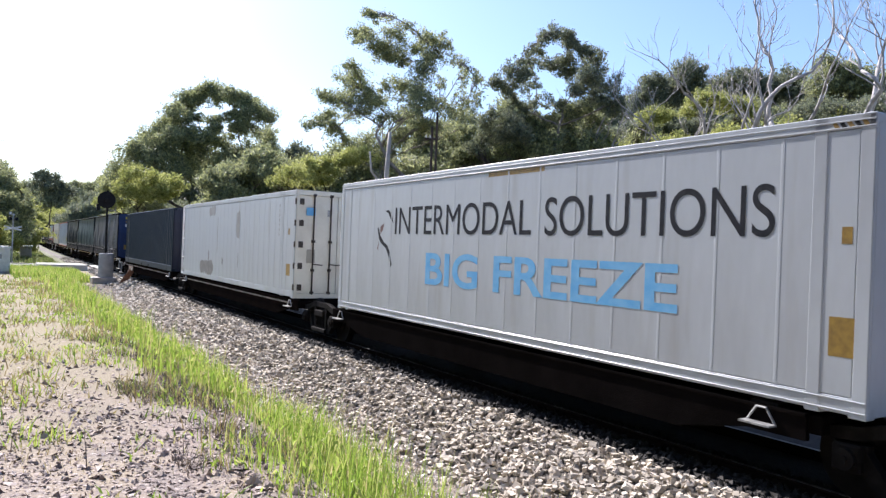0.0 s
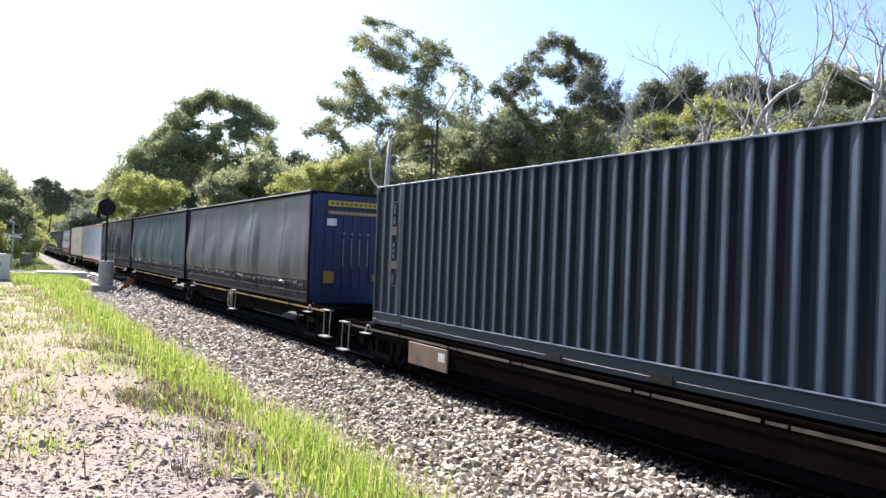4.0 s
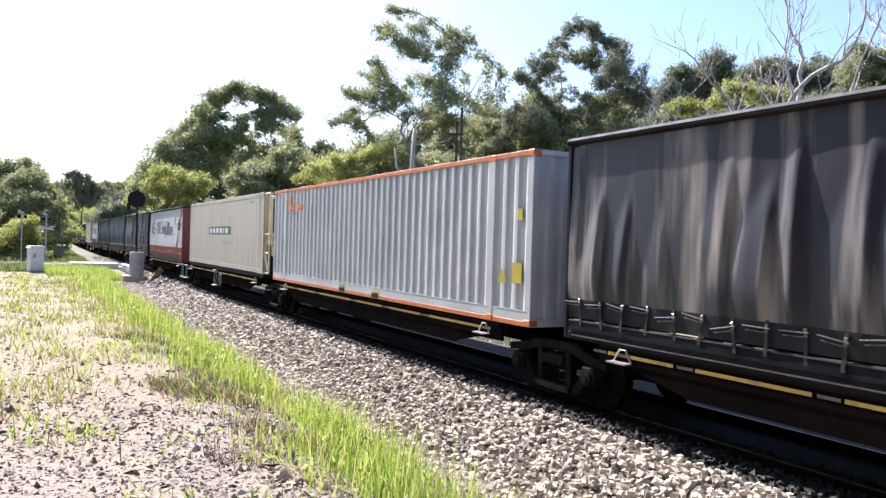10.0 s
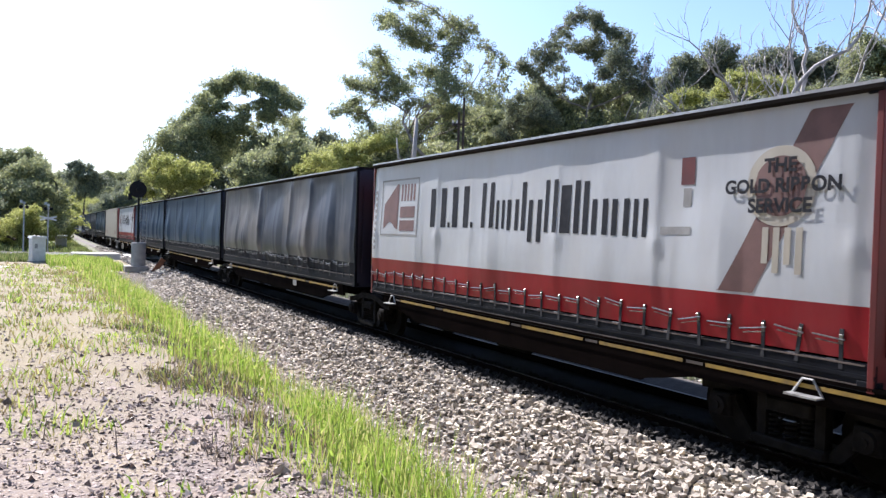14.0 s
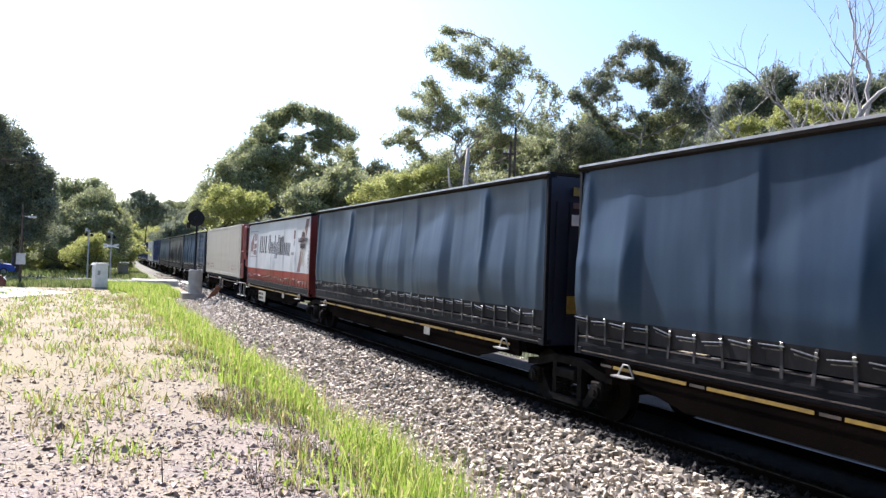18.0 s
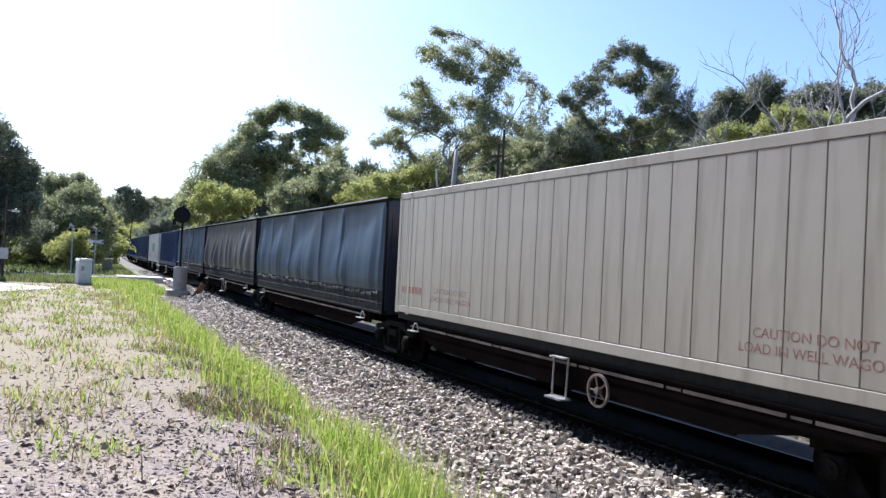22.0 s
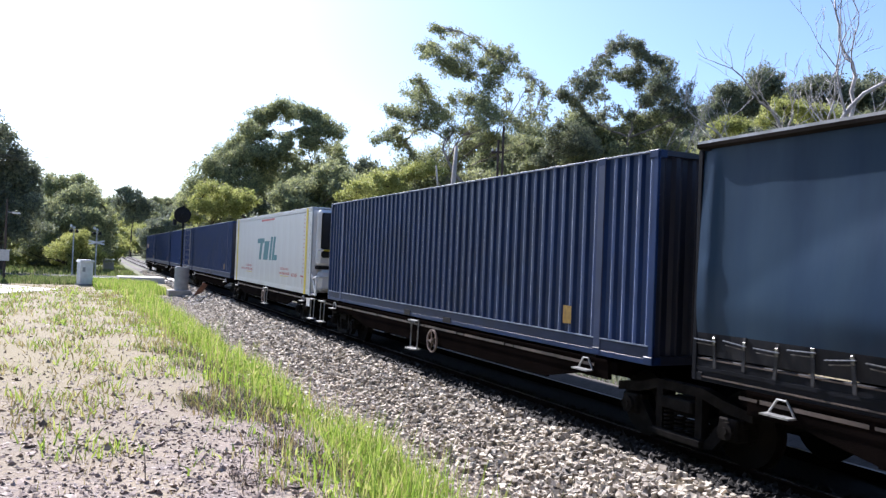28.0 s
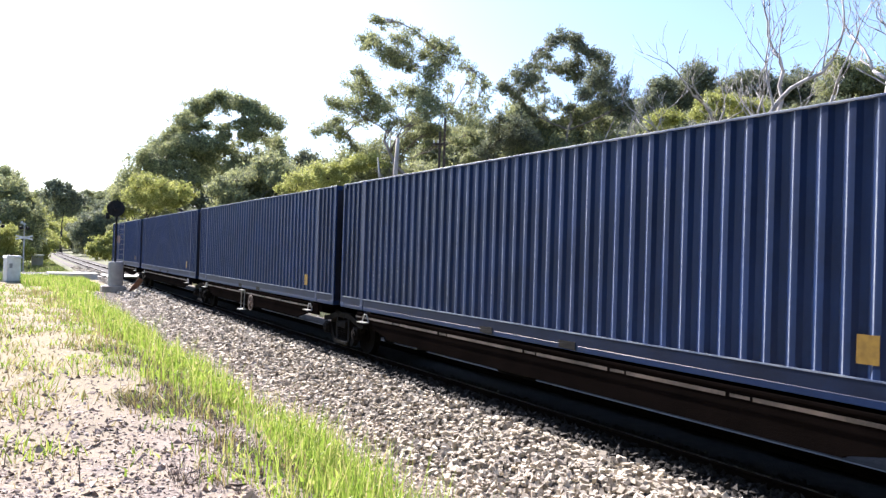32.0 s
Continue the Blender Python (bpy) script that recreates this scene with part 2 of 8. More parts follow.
M_PALEWOOD = mat("bleached_wood", (0.52, 0.48, 0.43), (0.34, 0.30, 0.26), 2.0, 0.85, bump=0.3, stretch=(1, 1, 0.2))
M_DEAD = mat("silver_dead_wood", (0.52, 0.49, 0.47), (0.28, 0.26, 0.255), 2.0, 0.85, bump=0.3, stretch=(1, 1, 0.2))
M_TWIG = mat("brown_brushwood", (0.30, 0.255, 0.22), (0.17, 0.14, 0.12), 2.0, 0.9, bump=0.3)
M_DARKBARK = mat("dark_bark", (0.10, 0.08, 0.065), (0.05, 0.04, 0.035), 3.0, 0.9, bump=0.5, stretch=(1, 1, 0.2))
M_LEAF = leafmat("gum_leaves", [(0.15, 0.172, 0.114), (0.245, 0.27, 0.149), (0.365, 0.39, 0.182), (0.53, 0.54, 0.258)], 0.47, 0.6)
M_LEAFDARK = leafmat("dark_gum_leaves", [(0.105, 0.124, 0.102), (0.165, 0.19, 0.13), (0.24, 0.266, 0.157), (0.345, 0.356, 0.198)], 0.42, 0.6)
M_LEAFLIME = leafmat("yellow_green_leaves", [(0.21, 0.235, 0.075), (0.33, 0.36, 0.105), (0.45, 0.47, 0.15), (0.57, 0.56, 0.22)], 0.5, 0.6)
M_LEAFGREY = leafmat("dry_scrub_twigs", [(0.22, 0.185, 0.13), (0.33, 0.275, 0.20), (0.25, 0.25, 0.13), (0.42, 0.36, 0.27)], 0.4)
M_GRASS = leafmat("green_grass", [(0.08, 0.145, 0.022), (0.21, 0.325, 0.045), (0.30, 0.415, 0.065), (0.40, 0.47, 0.11), (0.50, 0.425, 0.21)], 0.52)
M_VERGE = leafmat("verge_grass", [(0.06, 0.09, 0.03), (0.13, 0.18, 0.05), (0.19, 0.235, 0.075), (0.28, 0.265, 0.13)], 0.45)
M_DRY = leafmat("dry_grass", [(0.24, 0.182, 0.09), (0.31, 0.245, 0.11), (0.25, 0.245, 0.075), (0.37, 0.31, 0.155)], 0.4)
M_STALK = leafmat("dead_stalks", [(0.06, 0.05, 0.05), (0.10, 0.085, 0.075), (0.14, 0.11, 0.10)], 0.1)


def stonemat(name, stops):
    m = leafmat(name, stops, 0.0, 0.85)
    return m


M_STONES = stonemat("ballast_stones", [(0.12, 0.103, 0.083), (0.32, 0.277, 0.222), (0.50, 0.438, 0.352), (0.72, 0.648, 0.54)])
M_CHIPS = stonemat("pale_chippings", [(0.30, 0.25, 0.21), (0.48, 0.41, 0.345), (0.60, 0.52, 0.445), (0.74, 0.67, 0.59)])
# stones this dark carry the shade beneath the train in their colour
M_SHADESTONES = stonemat("train_shade_stones", [(0.012, 0.0105, 0.009), (0.024, 0.021, 0.018), (0.042, 0.037, 0.032)])
M_GRAVEL = stonemat("pink_grey_gravel", [(0.12, 0.092, 0.083), (0.27, 0.21, 0.184), (0.37, 0.295, 0.255), (0.52, 0.44, 0.385)])


def curtainmat(name, c1, c2, dust_and_sun, rough=0.38, streak=1.6, lo=0.42, hi=0.78, bump=0.06, bscale=9, spec=0.28):
    """Vinyl curtain or panel: a colour that wears unevenly, under a streaked overlay that serves as dirt and as painted
    sunlight on folds.
    """
    m = mat(name, c1, c2, 0.7, rough, bump=bump, bscale=bscale, stretch=(1, 1, 0.35), spec=spec)
    nt = m.node_tree
    b = nt.nodes["Principled BSDF"]
    link = b.inputs["Base Color"].links[0]
    src = link.from_socket
    n, r, mx, tc = nt.nodes.new("ShaderNodeTexNoise"), nt.nodes.new("ShaderNodeValToRGB"), nt.nodes.new("ShaderNodeMix"), nt.nodes.new("ShaderNodeTexCoord")
    mp = nt.nodes.new("ShaderNodeMapping")
    mp.inputs["Scale"].default_value = (1, streak, 0.25)
    oi, far = nt.nodes.new("ShaderNodeObjectInfo"), nt.nodes.new("ShaderNodeMath")
    far.operation = "MULTIPLY"
    far.inputs[1].default_value = 71.0
    nt.links.new(oi.outputs["Random"], far.inputs[0])
    nt.links.new(far.outputs[0], mp.inputs["Location"])
    n.inputs["Scale"].default_value, n.inputs["Detail"].default_value = 1.3, 7
    r.color_ramp.elements[0].position, r.color_ramp.elements[1].position = lo, hi
    r.color_ramp.elements[0].color, r.color_ramp.elements[1].color = (0.02, 0.02, 0.02, 1), (0.75, 0.75, 0.75, 1)
    mx.data_type = "RGBA"
    mx.inputs["B"].default_value = (*dust_and_sun, 1)
    nt.links.new(tc.outputs["Object"], mp.inputs[0])
    nt.links.new(mp.outputs[0], n.inputs["Vector"])
    nt.links.new(n.outputs["Fac"], r.inputs[0])
    nt.links.new(r.outputs[0], mx.inputs["Factor"])
    nt.links.new(src, mx.inputs["A"])
    nt.links.new(mx.outputs["Result"], b.inputs["Base Color"])
    return m


# sleepers coloured dark for the shade they lie in
M_SLEEPER = mat("shade_dark_concrete", (0.026, 0.023, 0.02), (0.014, 0.0125, 0.011), 2.5, 0.9, bump=0.3)
# painted highlight for rib edges, ledges and top rails of dark containers
M_RIBEDGE = mat("highlight_rib_edge", (0.30, 0.345, 0.42), (0.10, 0.14, 0.25), 3, 0.5, spec=0.3, stretch=(1, 1, 0.3))
M_POST = mat("white_grey_post", (0.52, 0.52, 0.50), (0.38, 0.38, 0.37), 6, 0.5)
M_NAVYSILL = mat("navy_sill", (0.006, 0.016, 0.052), (0.005, 0.011, 0.034), 1.5, 0.5, spec=0.2)
# foot of the plain curtains: its shade is put into this colour
M_HEM = mat("shaded_hem", (0.018, 0.020, 0.025), (0.030, 0.031, 0.036), 2.5, 0.7, bump=0.2, bscale=14, spec=0.15, stretch=(1, 1, 0.4))
M_NAVYPOST = mat("worn_blue_post", (0.012, 0.030, 0.10), (0.008, 0.020, 0.066), 2, 0.5)

M_WHITEPAINT = curtainmat("white_panel", (0.445, 0.485, 0.515), (0.375, 0.402, 0.425), (0.27, 0.25, 0.225), rough=0.34, streak=2.4, lo=0.56, hi=0.92, bump=0.16, bscale=1.6, spec=0.45)
M_CREAM = curtainmat("cream_panel", (0.455, 0.428, 0.36), (0.365, 0.338, 0.275), (0.20, 0.155, 0.115), rough=0.5, streak=3.0, lo=0.52, hi=0.88)
M_CURT = {
    "grey": curtainmat("grey_navy_curtain", (0.052, 0.059, 0.078), (0.040, 0.046, 0.062), (0.128, 0.124, 0.120), streak=0.6, lo=0.35, hi=0.9),
    "teal": curtainmat("teal_grey_curtain", (0.026, 0.056, 0.078), (0.020, 0.043, 0.062), (0.045, 0.085, 0.108)),
    # its pale streaks are sunlit folds put into the colour
    "dark": curtainmat("black_navy_curtain", (0.032, 0.034, 0.044), (0.024, 0.026, 0.036), (0.34, 0.31, 0.285), streak=2.6, lo=0.50, hi=0.70),
    "dusky": curtainmat("dusky_brown_curtain", (0.062, 0.057, 0.062), (0.046, 0.043, 0.049), (0.17, 0.15, 0.14), streak=1.5, lo=0.42, hi=0.75),
    "blue": curtainmat("slate_blue_curtain", (0.0135, 0.041, 0.087), (0.010, 0.030, 0.068), (0.036, 0.072, 0.115)),
    # the pale patches here paint sunlight on the sagging cloth
    "navy": curtainmat("navy_curtain", (0.026, 0.033, 0.057), (0.019, 0.024, 0.043), (0.155, 0.143, 0.137), streak=0.35, lo=0.45, hi=0.58),
    "white": curtainmat("white_printed_curtain", (0.53, 0.56, 0.58), (0.45, 0.475, 0.49), (0.48, 0.485, 0.48)),
    "red": curtainmat("red_curtain_hem", (0.30, 0.010, 0.018), (0.20, 0.008, 0.014), (0.28, 0.035, 0.04)),
}


# ---- mesh tools ----
def rawmesh(name, verts, faces, material, smooth=False):
    """A mesh from arrays of corners and of equal-sided faces."""
    verts, faces = np.asarray(verts, np.float32), np.asarray(faces, np.int32)
    me = bpy.data.meshes.new(name)
    me.vertices.add(len(verts))
    me.vertices.foreach_set("co", verts.ravel())
    k = faces.shape[1]
    me.loops.add(faces.size)
    me.loops.foreach_set("vertex_index", faces.ravel())
    me.polygons.add(len(faces))
    me.polygons.foreach_set("loop_start", np.arange(0, faces.size, k, dtype=np.int32))
    me.polygons.foreach_set("loop_total", np.full(len(faces), k, np.int32))
    me.polygons.foreach_set("use_smooth", np.full(len(faces), smooth))
    me.materials.append(material)
    me.update(calc_edges=True)
    return me


BOX_F = [(0, 1, 3, 2), (4, 6, 7, 5), (0, 4, 5, 1), (2, 3, 7, 6), (0, 2, 6, 4), (1, 5, 7, 3)]


class Solid:
    """Gathers boxes, bars, tubes and sheets into one mesh."""

    def __init__(self):
        self.v, self.f = [], []

    def add(self, verts, faces):
        n = len(self.v)
        self.v += [tuple(p) for p in verts]
        self.f += [tuple(n + i for i in f) for f in faces]
        return self

    def box(self, x0, x1, y0, y1, z0, z1, c=0.0):
        """A box, its long edges chamfered by c."""
        if not c:
            return self.add([(x, y, z) for x in (x0, x1) for y in (y0, y1) for z in (z0, z1)], BOX_F)
        bm = bmesh.new()
        r = bmesh.ops.create_cube(bm, size=1)
        for p in bm.verts:
            p.co = Vector(((x0 + x1) / 2 + p.co.x * (x1 - x0), (y0 + y1) / 2 + p.co.y * (y1 - y0), (z0 + z1) / 2 + p.co.z * (z1 - z0)))
        bmesh.ops.bevel(bm, geom=list(bm.edges), offset=c, segments=1, affect="EDGES")
        bm.verts.index_update()
        self.add([tuple(p.co) for p in bm.verts], [tuple(p.index for p in f.verts) for f in bm.faces])
        bm.free()
        return self

    def tube(self, pts, r, sides=6):
        """A round bar along points; r one radius or one a point."""
        pts = [Vector(p) for p in pts]
        rs = r if isinstance(r, (list, tuple)) else [r] * len(pts)
        rings = []
        for i, p in enumerate(pts):
            d = (pts[min(i + 1, len(pts) - 1)] - pts[max(i - 1, 0)]).normalized()
            a = d.cross(Vector((0.31, 0.2, 0.93)))
            a = a.normalized() if a.length > 0.01 else Vector((1, 0, 0))
            b = d.cross(a)
            rings.append([p + (a * math.cos(2 * math.pi * k / sides) + b * math.sin(2 * math.pi * k / sides)) * rs[i] for k in range(sides)])
        f = [(i * sides + k, i * sides + (k + 1) % sides, (i + 1) * sides + (k + 1) % sides, (i + 1) * sides + k) for i in range(len(pts) - 1) for k in range(sides)]
        f += [tuple(range(sides))[::-1], tuple((len(pts) - 1) * sides + k for k in range(sides))]
        return self.add([q for ring in rings for q in ring], f)

    def prism(self, outline, axis, a, b):
        """An outline of (u, v) drawn out along an axis from a to b."""
        def at(u, v, w):
            return {"x": (w, u, v), "y": (u, w, v), "z": (u, v, w)}[axis]
        n = len(outline)
        f = [tuple(range(n))[::-1], tuple(range(n, 2 * n))] + [(i, (i + 1) % n, n + (i + 1) % n, n + i) for i in range(n)]
        return self.add([at(u, v, a) for u, v in outline] + [at(u, v, b) for u, v in outline], f)

    def disc(self, x, y, z, r, t, n=24, hole=0.0):
        """A disc or ring of thickness t across x."""
        out = [(y + r * math.cos(2 * math.pi * k / n), z + r * math.sin(2 * math.pi * k / n)) for k in range(n)]
        if not hole:
            return self.prism(out, "x", x - t / 2, x + t / 2)
        inn = [(y + hole * math.cos(2 * math.pi * k / n), z + hole * math.sin(2 * math.pi * k / n)) for k in range(n)]
        v = [(x + s * t / 2, *p) for s in (-1, 1) for ring in (out, inn) for p in ring]
        f = []
        for k in range(n):
            j = (k + 1) % n
            f += [(k, j, n + j, n + k), (2 * n + k, 3 * n + k, 3 * n + j, 2 * n + j), (k, 2 * n + k, 2 * n + j, j), (n + k, n + j, 3 * n + j, 3 * n + k)]
        return self.add(v, f)

    def mesh(self, name, material, smooth=False):
        me = bpy.data.meshes.new(name)
        me.from_pydata(self.v, [], self.f)
        me.materials.append(material)
        if smooth:
            me.polygons.foreach_set("use_smooth", [True] * len(me.polygons))
        bm = bmesh.new()
        bm.from_mesh(me)
        bmesh.ops.recalc_face_normals(bm, faces=bm.faces)
        bm.to_mesh(me)
        bm.free()
        return me


def part(name, data, parent, label="", at=None):
    ob = new(name, data)
    ob.parent = parent
    if at is not None:
        ob.matrix_basis = at
    return tagged(ob, label)


def lettering(name, text, height, material, parent, m, align="CENTER", squeeze=1.0, label="", bold=0.0):
    """Raised painted letters of the built-in font, standing at the pose m."""
    cu = bpy.data.curves.new(name, "FONT")
    cu.body, cu.size, cu.align_x, cu.align_y, cu.extrude = text, height / 0.7, align, "CENTER", 0.0005
    cu.offset = bold * height
    tmp = bpy.data.objects.new(name, cu)
    scene.collection.objects.link(tmp)
    me = bpy.data.meshes.new_from_object(tmp)
    bpy.data.objects.remove(tmp)
    me.materials.clear()
    me.materials.append(material)
    return part(name, me, parent, label, m @ Matrix.Diagonal((squeeze, 1, 1, 1)))


# ---- the line of the track ----
def centre_x(y):
    return 8.42 + 0.017 * y + 8e-5 * max(y - 15, 0) ** 2


def heading(y):
    return -math.degrees(math.atan(0.017 + 1.6e-4 * max(y - 15, 0)))


def ground_z(x, y):
    """The lie of the land: a bank by the viewer, the track bed, level gravel beyond it, then a cutting and a wooded hill."""
    x, y = np.asarray(x, float), np.asarray(y, float)
    cx = 8.42 + 0.017 * y + 8e-5 * np.maximum(y - 15, 0) ** 2
    u = x - cx
    bank = np.clip(0.72 - 0.0145 * y, 0.0, 0.75)
    bank = bank - 0.05 * np.clip(y - 70, 0, 40) / 40
    toe = -0.45 + 0.3 * np.clip((y - 30) / 25, 0, 1)
    w = np.clip((u + 6.7) / 3.0, 0, 1)
    w = w * w * (3 - 2 * w)
    left = bank * (1 - w) + toe * w
    left = np.where((u > -3.9) & (u < 0), toe, left)
    edge = 40 - 28 * np.clip((y - 30) / 60, 0, 1)
    rise = np.clip((u - edge) / 2.6, 0, 1)
    right = toe + 0.25 * np.clip((u - 5) / 10, 0, 1) + 5.4 * rise * rise * (3 - 2 * rise) + 0.19 * np.clip(u - edge - 4, 0, 90)
    z = np.where(u > 0, right, left)
    z = z + 0.05 * np.clip(-x - 25, 0, 200)
    far = np.clip((y - 260) / 300, 0, 1)
    return z + far * 16 * np.clip(1 - np.abs(x + 20) / 500, 0, 1)


# ---- ground, track bed, track ----
def build_ground():
    xs = np.concatenate([np.linspace(-900, -60, 16), np.linspace(-50, -6, 24), np.arange(-5, 9, 0.2), np.arange(9, 60, 1.6), np.linspace(62, 160, 40), np.linspace(180, 1200, 16)])
    ys = np.concatenate([np.linspace(-500, -20, 14), np.arange(-15, 2, 1.0), np.arange(2, 40, 0.5), np.arange(40, 130, 2.0), np.linspace(135, 700, 60), np.linspace(760, 2600, 14)])
    gx, gy = np.meshgrid(xs, ys)
    rng = np.random.default_rng(3)
    bump = np.where((np.abs(gx) < 40) & (np.abs(gy) < 60), rng.normal(0, 0.005, gx.shape), 0)
    v = np.stack([gx, gy, ground_z(gx, gy) + bump], -1).reshape(-1, 3)
    nx = len(xs)
    i = (np.arange(len(ys) - 1)[:, None] * nx + np.arange(nx - 1)).ravel()
    f = np.stack([i, i + 1, i + nx + 1, i + nx], -1)
    m = mat("gravelly_soil", (0.268, 0.207, 0.182), (0.182, 0.138, 0.122), 0.9, 0.9, bump=0.9, bscale=30, fine=0.6)
    nt = m.node_tree
    b = nt.nodes["Principled BSDF"]
    src = b.inputs["Base Color"].links[0].from_socket
    tc = nt.nodes.new("ShaderNodeTexCoord")
    for scale, lo, hi, col in ((0.22, 0.50, 0.62, (0.30, 0.245, 0.155)), (1.3, 0.56, 0.64, (0.17, 0.14, 0.125)), (7.0, 0.55, 0.64, (0.17, 0.138, 0.125)), (24.0, 0.54, 0.62, (0.20, 0.165, 0.15)), (38.0, 0.57, 0.64, (0.43, 0.37, 0.33))):
        n, r, mx = nt.nodes.new("ShaderNodeTexNoise"), nt.nodes.new("ShaderNodeValToRGB"), nt.nodes.new("ShaderNodeMix")
        n.inputs["Scale"].default_value, n.inputs["Detail"].default_value = scale, 8
        r.color_ramp.elements[0].position, r.color_ramp.elements[1].position = lo, hi
        r.color_ramp.elements[1].color = (0.75, 0.75, 0.75, 1)
        mx.data_type = "RGBA"
        mx.inputs["B"].default_value = (*col, 1)
        nt.links.new(tc.outputs["Object"], n.inputs["Vector"])
        nt.links.new(n.outputs["Fac"], r.inputs[0])
        nt.links.new(r.outputs[0], mx.inputs["Factor"])
        nt.links.new(src, mx.inputs["A"])
        src = mx.outputs["Result"]
    sep = nt.nodes.new("ShaderNodeSeparateXYZ")
    nt.links.new(tc.outputs["Object"], sep.inputs[0])
    jag = nt.nodes.new("ShaderNodeTexNoise")
    jag.inputs["Scale"].default_value = 0.35
    nt.links.new(tc.outputs["Object"], jag.inputs["Vector"])
    for axis, lo, hi, col in (("Y", 5, 12, (0.212, 0.173, 0.094)), ("Y", 64, 76, (0.10, 0.11, 0.045)), ("X", 25, 31, (0.13, 0.10, 0.06)), ("X", -16, -24, (0.10, 0.10, 0.05))):
        mr, ad, mx = nt.nodes.new("ShaderNodeMapRange"), nt.nodes.new("ShaderNodeMath"), nt.nodes.new("ShaderNodeMix")
        ad.operation = "MULTIPLY_ADD"
        ad.inputs[1].default_value = 8.0
        mr.inputs[1].default_value, mr.inputs[2].default_value = lo + 4, hi + 4
        mx.data_type = "RGBA"
        mx.inputs["B"].default_value = (*col, 1)
        nt.links.new(jag.outputs["Fac"], ad.inputs[0])
        nt.links.new(sep.outputs[axis], ad.inputs[2])
        nt.links.new(ad.outputs[0], mr.inputs[0])
        nt.links.new(mr.outputs[0], mx.inputs["Factor"])
        nt.links.new(src, mx.inputs["A"])
        src = mx.outputs["Result"]
    nt.links.new(src, b.inputs["Base Color"])
    ob = new("ground", rawmesh("ground", v, f, m, True))
    tagged(ob, "pinkish gravelly ground with dry patches beside the railway", "ground", kind="structure")
    # track bed: a bank of ballast with sloping shoulders
    ys = np.concatenate([np.arange(-60, 60, 0.5), np.arange(60, 420, 3.0)])
    prof = [(-4.4, -0.64), (-3.3, -0.42), (-2.3, -0.10), (-1.92, 0.02), (-1.75, -0.22), (-1.35, -0.26), (-1.2, -0.14), (1.35, -0.14), (1.6, -0.03), (2.05, -0.10), (3.3, -0.36), (6.6, -0.44)]
    v = np.array([(centre_x(y) + u, y, z + 0.10 * (1 if abs(u) > 3 and y > 45 else 0)) for y in ys for u, z in prof])
    k = len(prof)
    i = (np.arange(len(ys) - 1)[:, None] * k + np.arange(k - 1)).ravel()
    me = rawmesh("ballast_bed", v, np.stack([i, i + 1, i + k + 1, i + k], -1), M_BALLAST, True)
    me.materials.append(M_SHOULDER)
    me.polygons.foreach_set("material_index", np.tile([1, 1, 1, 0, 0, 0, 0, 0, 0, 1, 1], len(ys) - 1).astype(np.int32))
    bed = new("ballast_bed", me)
    tagged(bed, "bank of crushed grey ballast under the railway track", "ballast", kind="structure")


CUBE = [(a, b, c) for a in (-0.75, 0.75) for b in (-0.75, 0.75) for c in (-0.75, 0.75)]
CUBE_F = [(0, 1, 3), (0, 3, 2), (4, 6, 7), (4, 7, 5), (0, 4, 5), (0, 5, 1), (2, 3, 7), (2, 7, 6), (0, 2, 6), (0, 6, 4), (1, 5, 7), (1, 7, 3)]
OCTA = [(1, 0, 0), (0, 1, 0), (-1, 0, 0), (0, -1, 0), (0, 0, 1), (0, 0, -1)]
TETRA = [(0.95, 0.0, -0.35), (-0.5, 0.85, -0.35), (-0.5, -0.85, -0.35), (0.1, 0.0, 0.9)]
TETRA_F = [(0, 1, 3), (1, 2, 3), (2, 0, 3), (0, 2, 1)]
OCTA_F = [(0, 1, 4), (1, 2, 4), (2, 3, 4), (3, 0, 4), (1, 0, 5), (2, 1, 5), (3, 2, 5), (0, 3, 5)]


def stones(name, p, size, material, seed, flat=0.75, solid=None):
    """Angular stones of the given sizes at the points p, as one mesh."""
    rng = np.random.default_rng(seed)
    n = len(p)
    corner, face = solid or (CUBE, CUBE_F)
    k = len(corner)
    base = np.array(corner)[None] * (1 + rng.uniform(-0.32, 0.32, (n, k, 1))) + rng.uniform(-0.15, 0.15, (n, k, 3))
    base = base * np.stack([rng.uniform(0.7, 1.35, n), rng.uniform(0.7, 1.35, n), rng.uniform(0.5, 1.0, n) * flat], -1)[:, None]
    a, t = rng.uniform(0, 2 * np.pi, n), rng.normal(0, 0.7, n)
    ca, sa, ct, st = np.cos(a), np.sin(a), np.cos(t), np.sin(t)
    x, y, z = base[..., 0], base[..., 1], base[..., 2]
    y, z = y * ct[:, None] - z * st[:, None], y * st[:, None] + z * ct[:, None]
    x, y = x * ca[:, None] - y * sa[:, None], x * sa[:, None] + y * ca[:, None]
    v = np.stack([x, y, z], -1) * np.asarray(size)[:, None, None] + p[:, None]
    f = np.array(face)[None] + (np.arange(n) * k)[:, None, None]
    return rawmesh(name, v.reshape(-1, 3), f.reshape(-1, 3), material)


def bed_z(u):
    return np.interp(np.abs(u), [0, 1.2, 1.35, 1.75, 1.92, 2.3, 3.3, 4.4], [-0.14, -0.14, -0.26, -0.22, 0.02, -0.10, -0.42, -0.64])


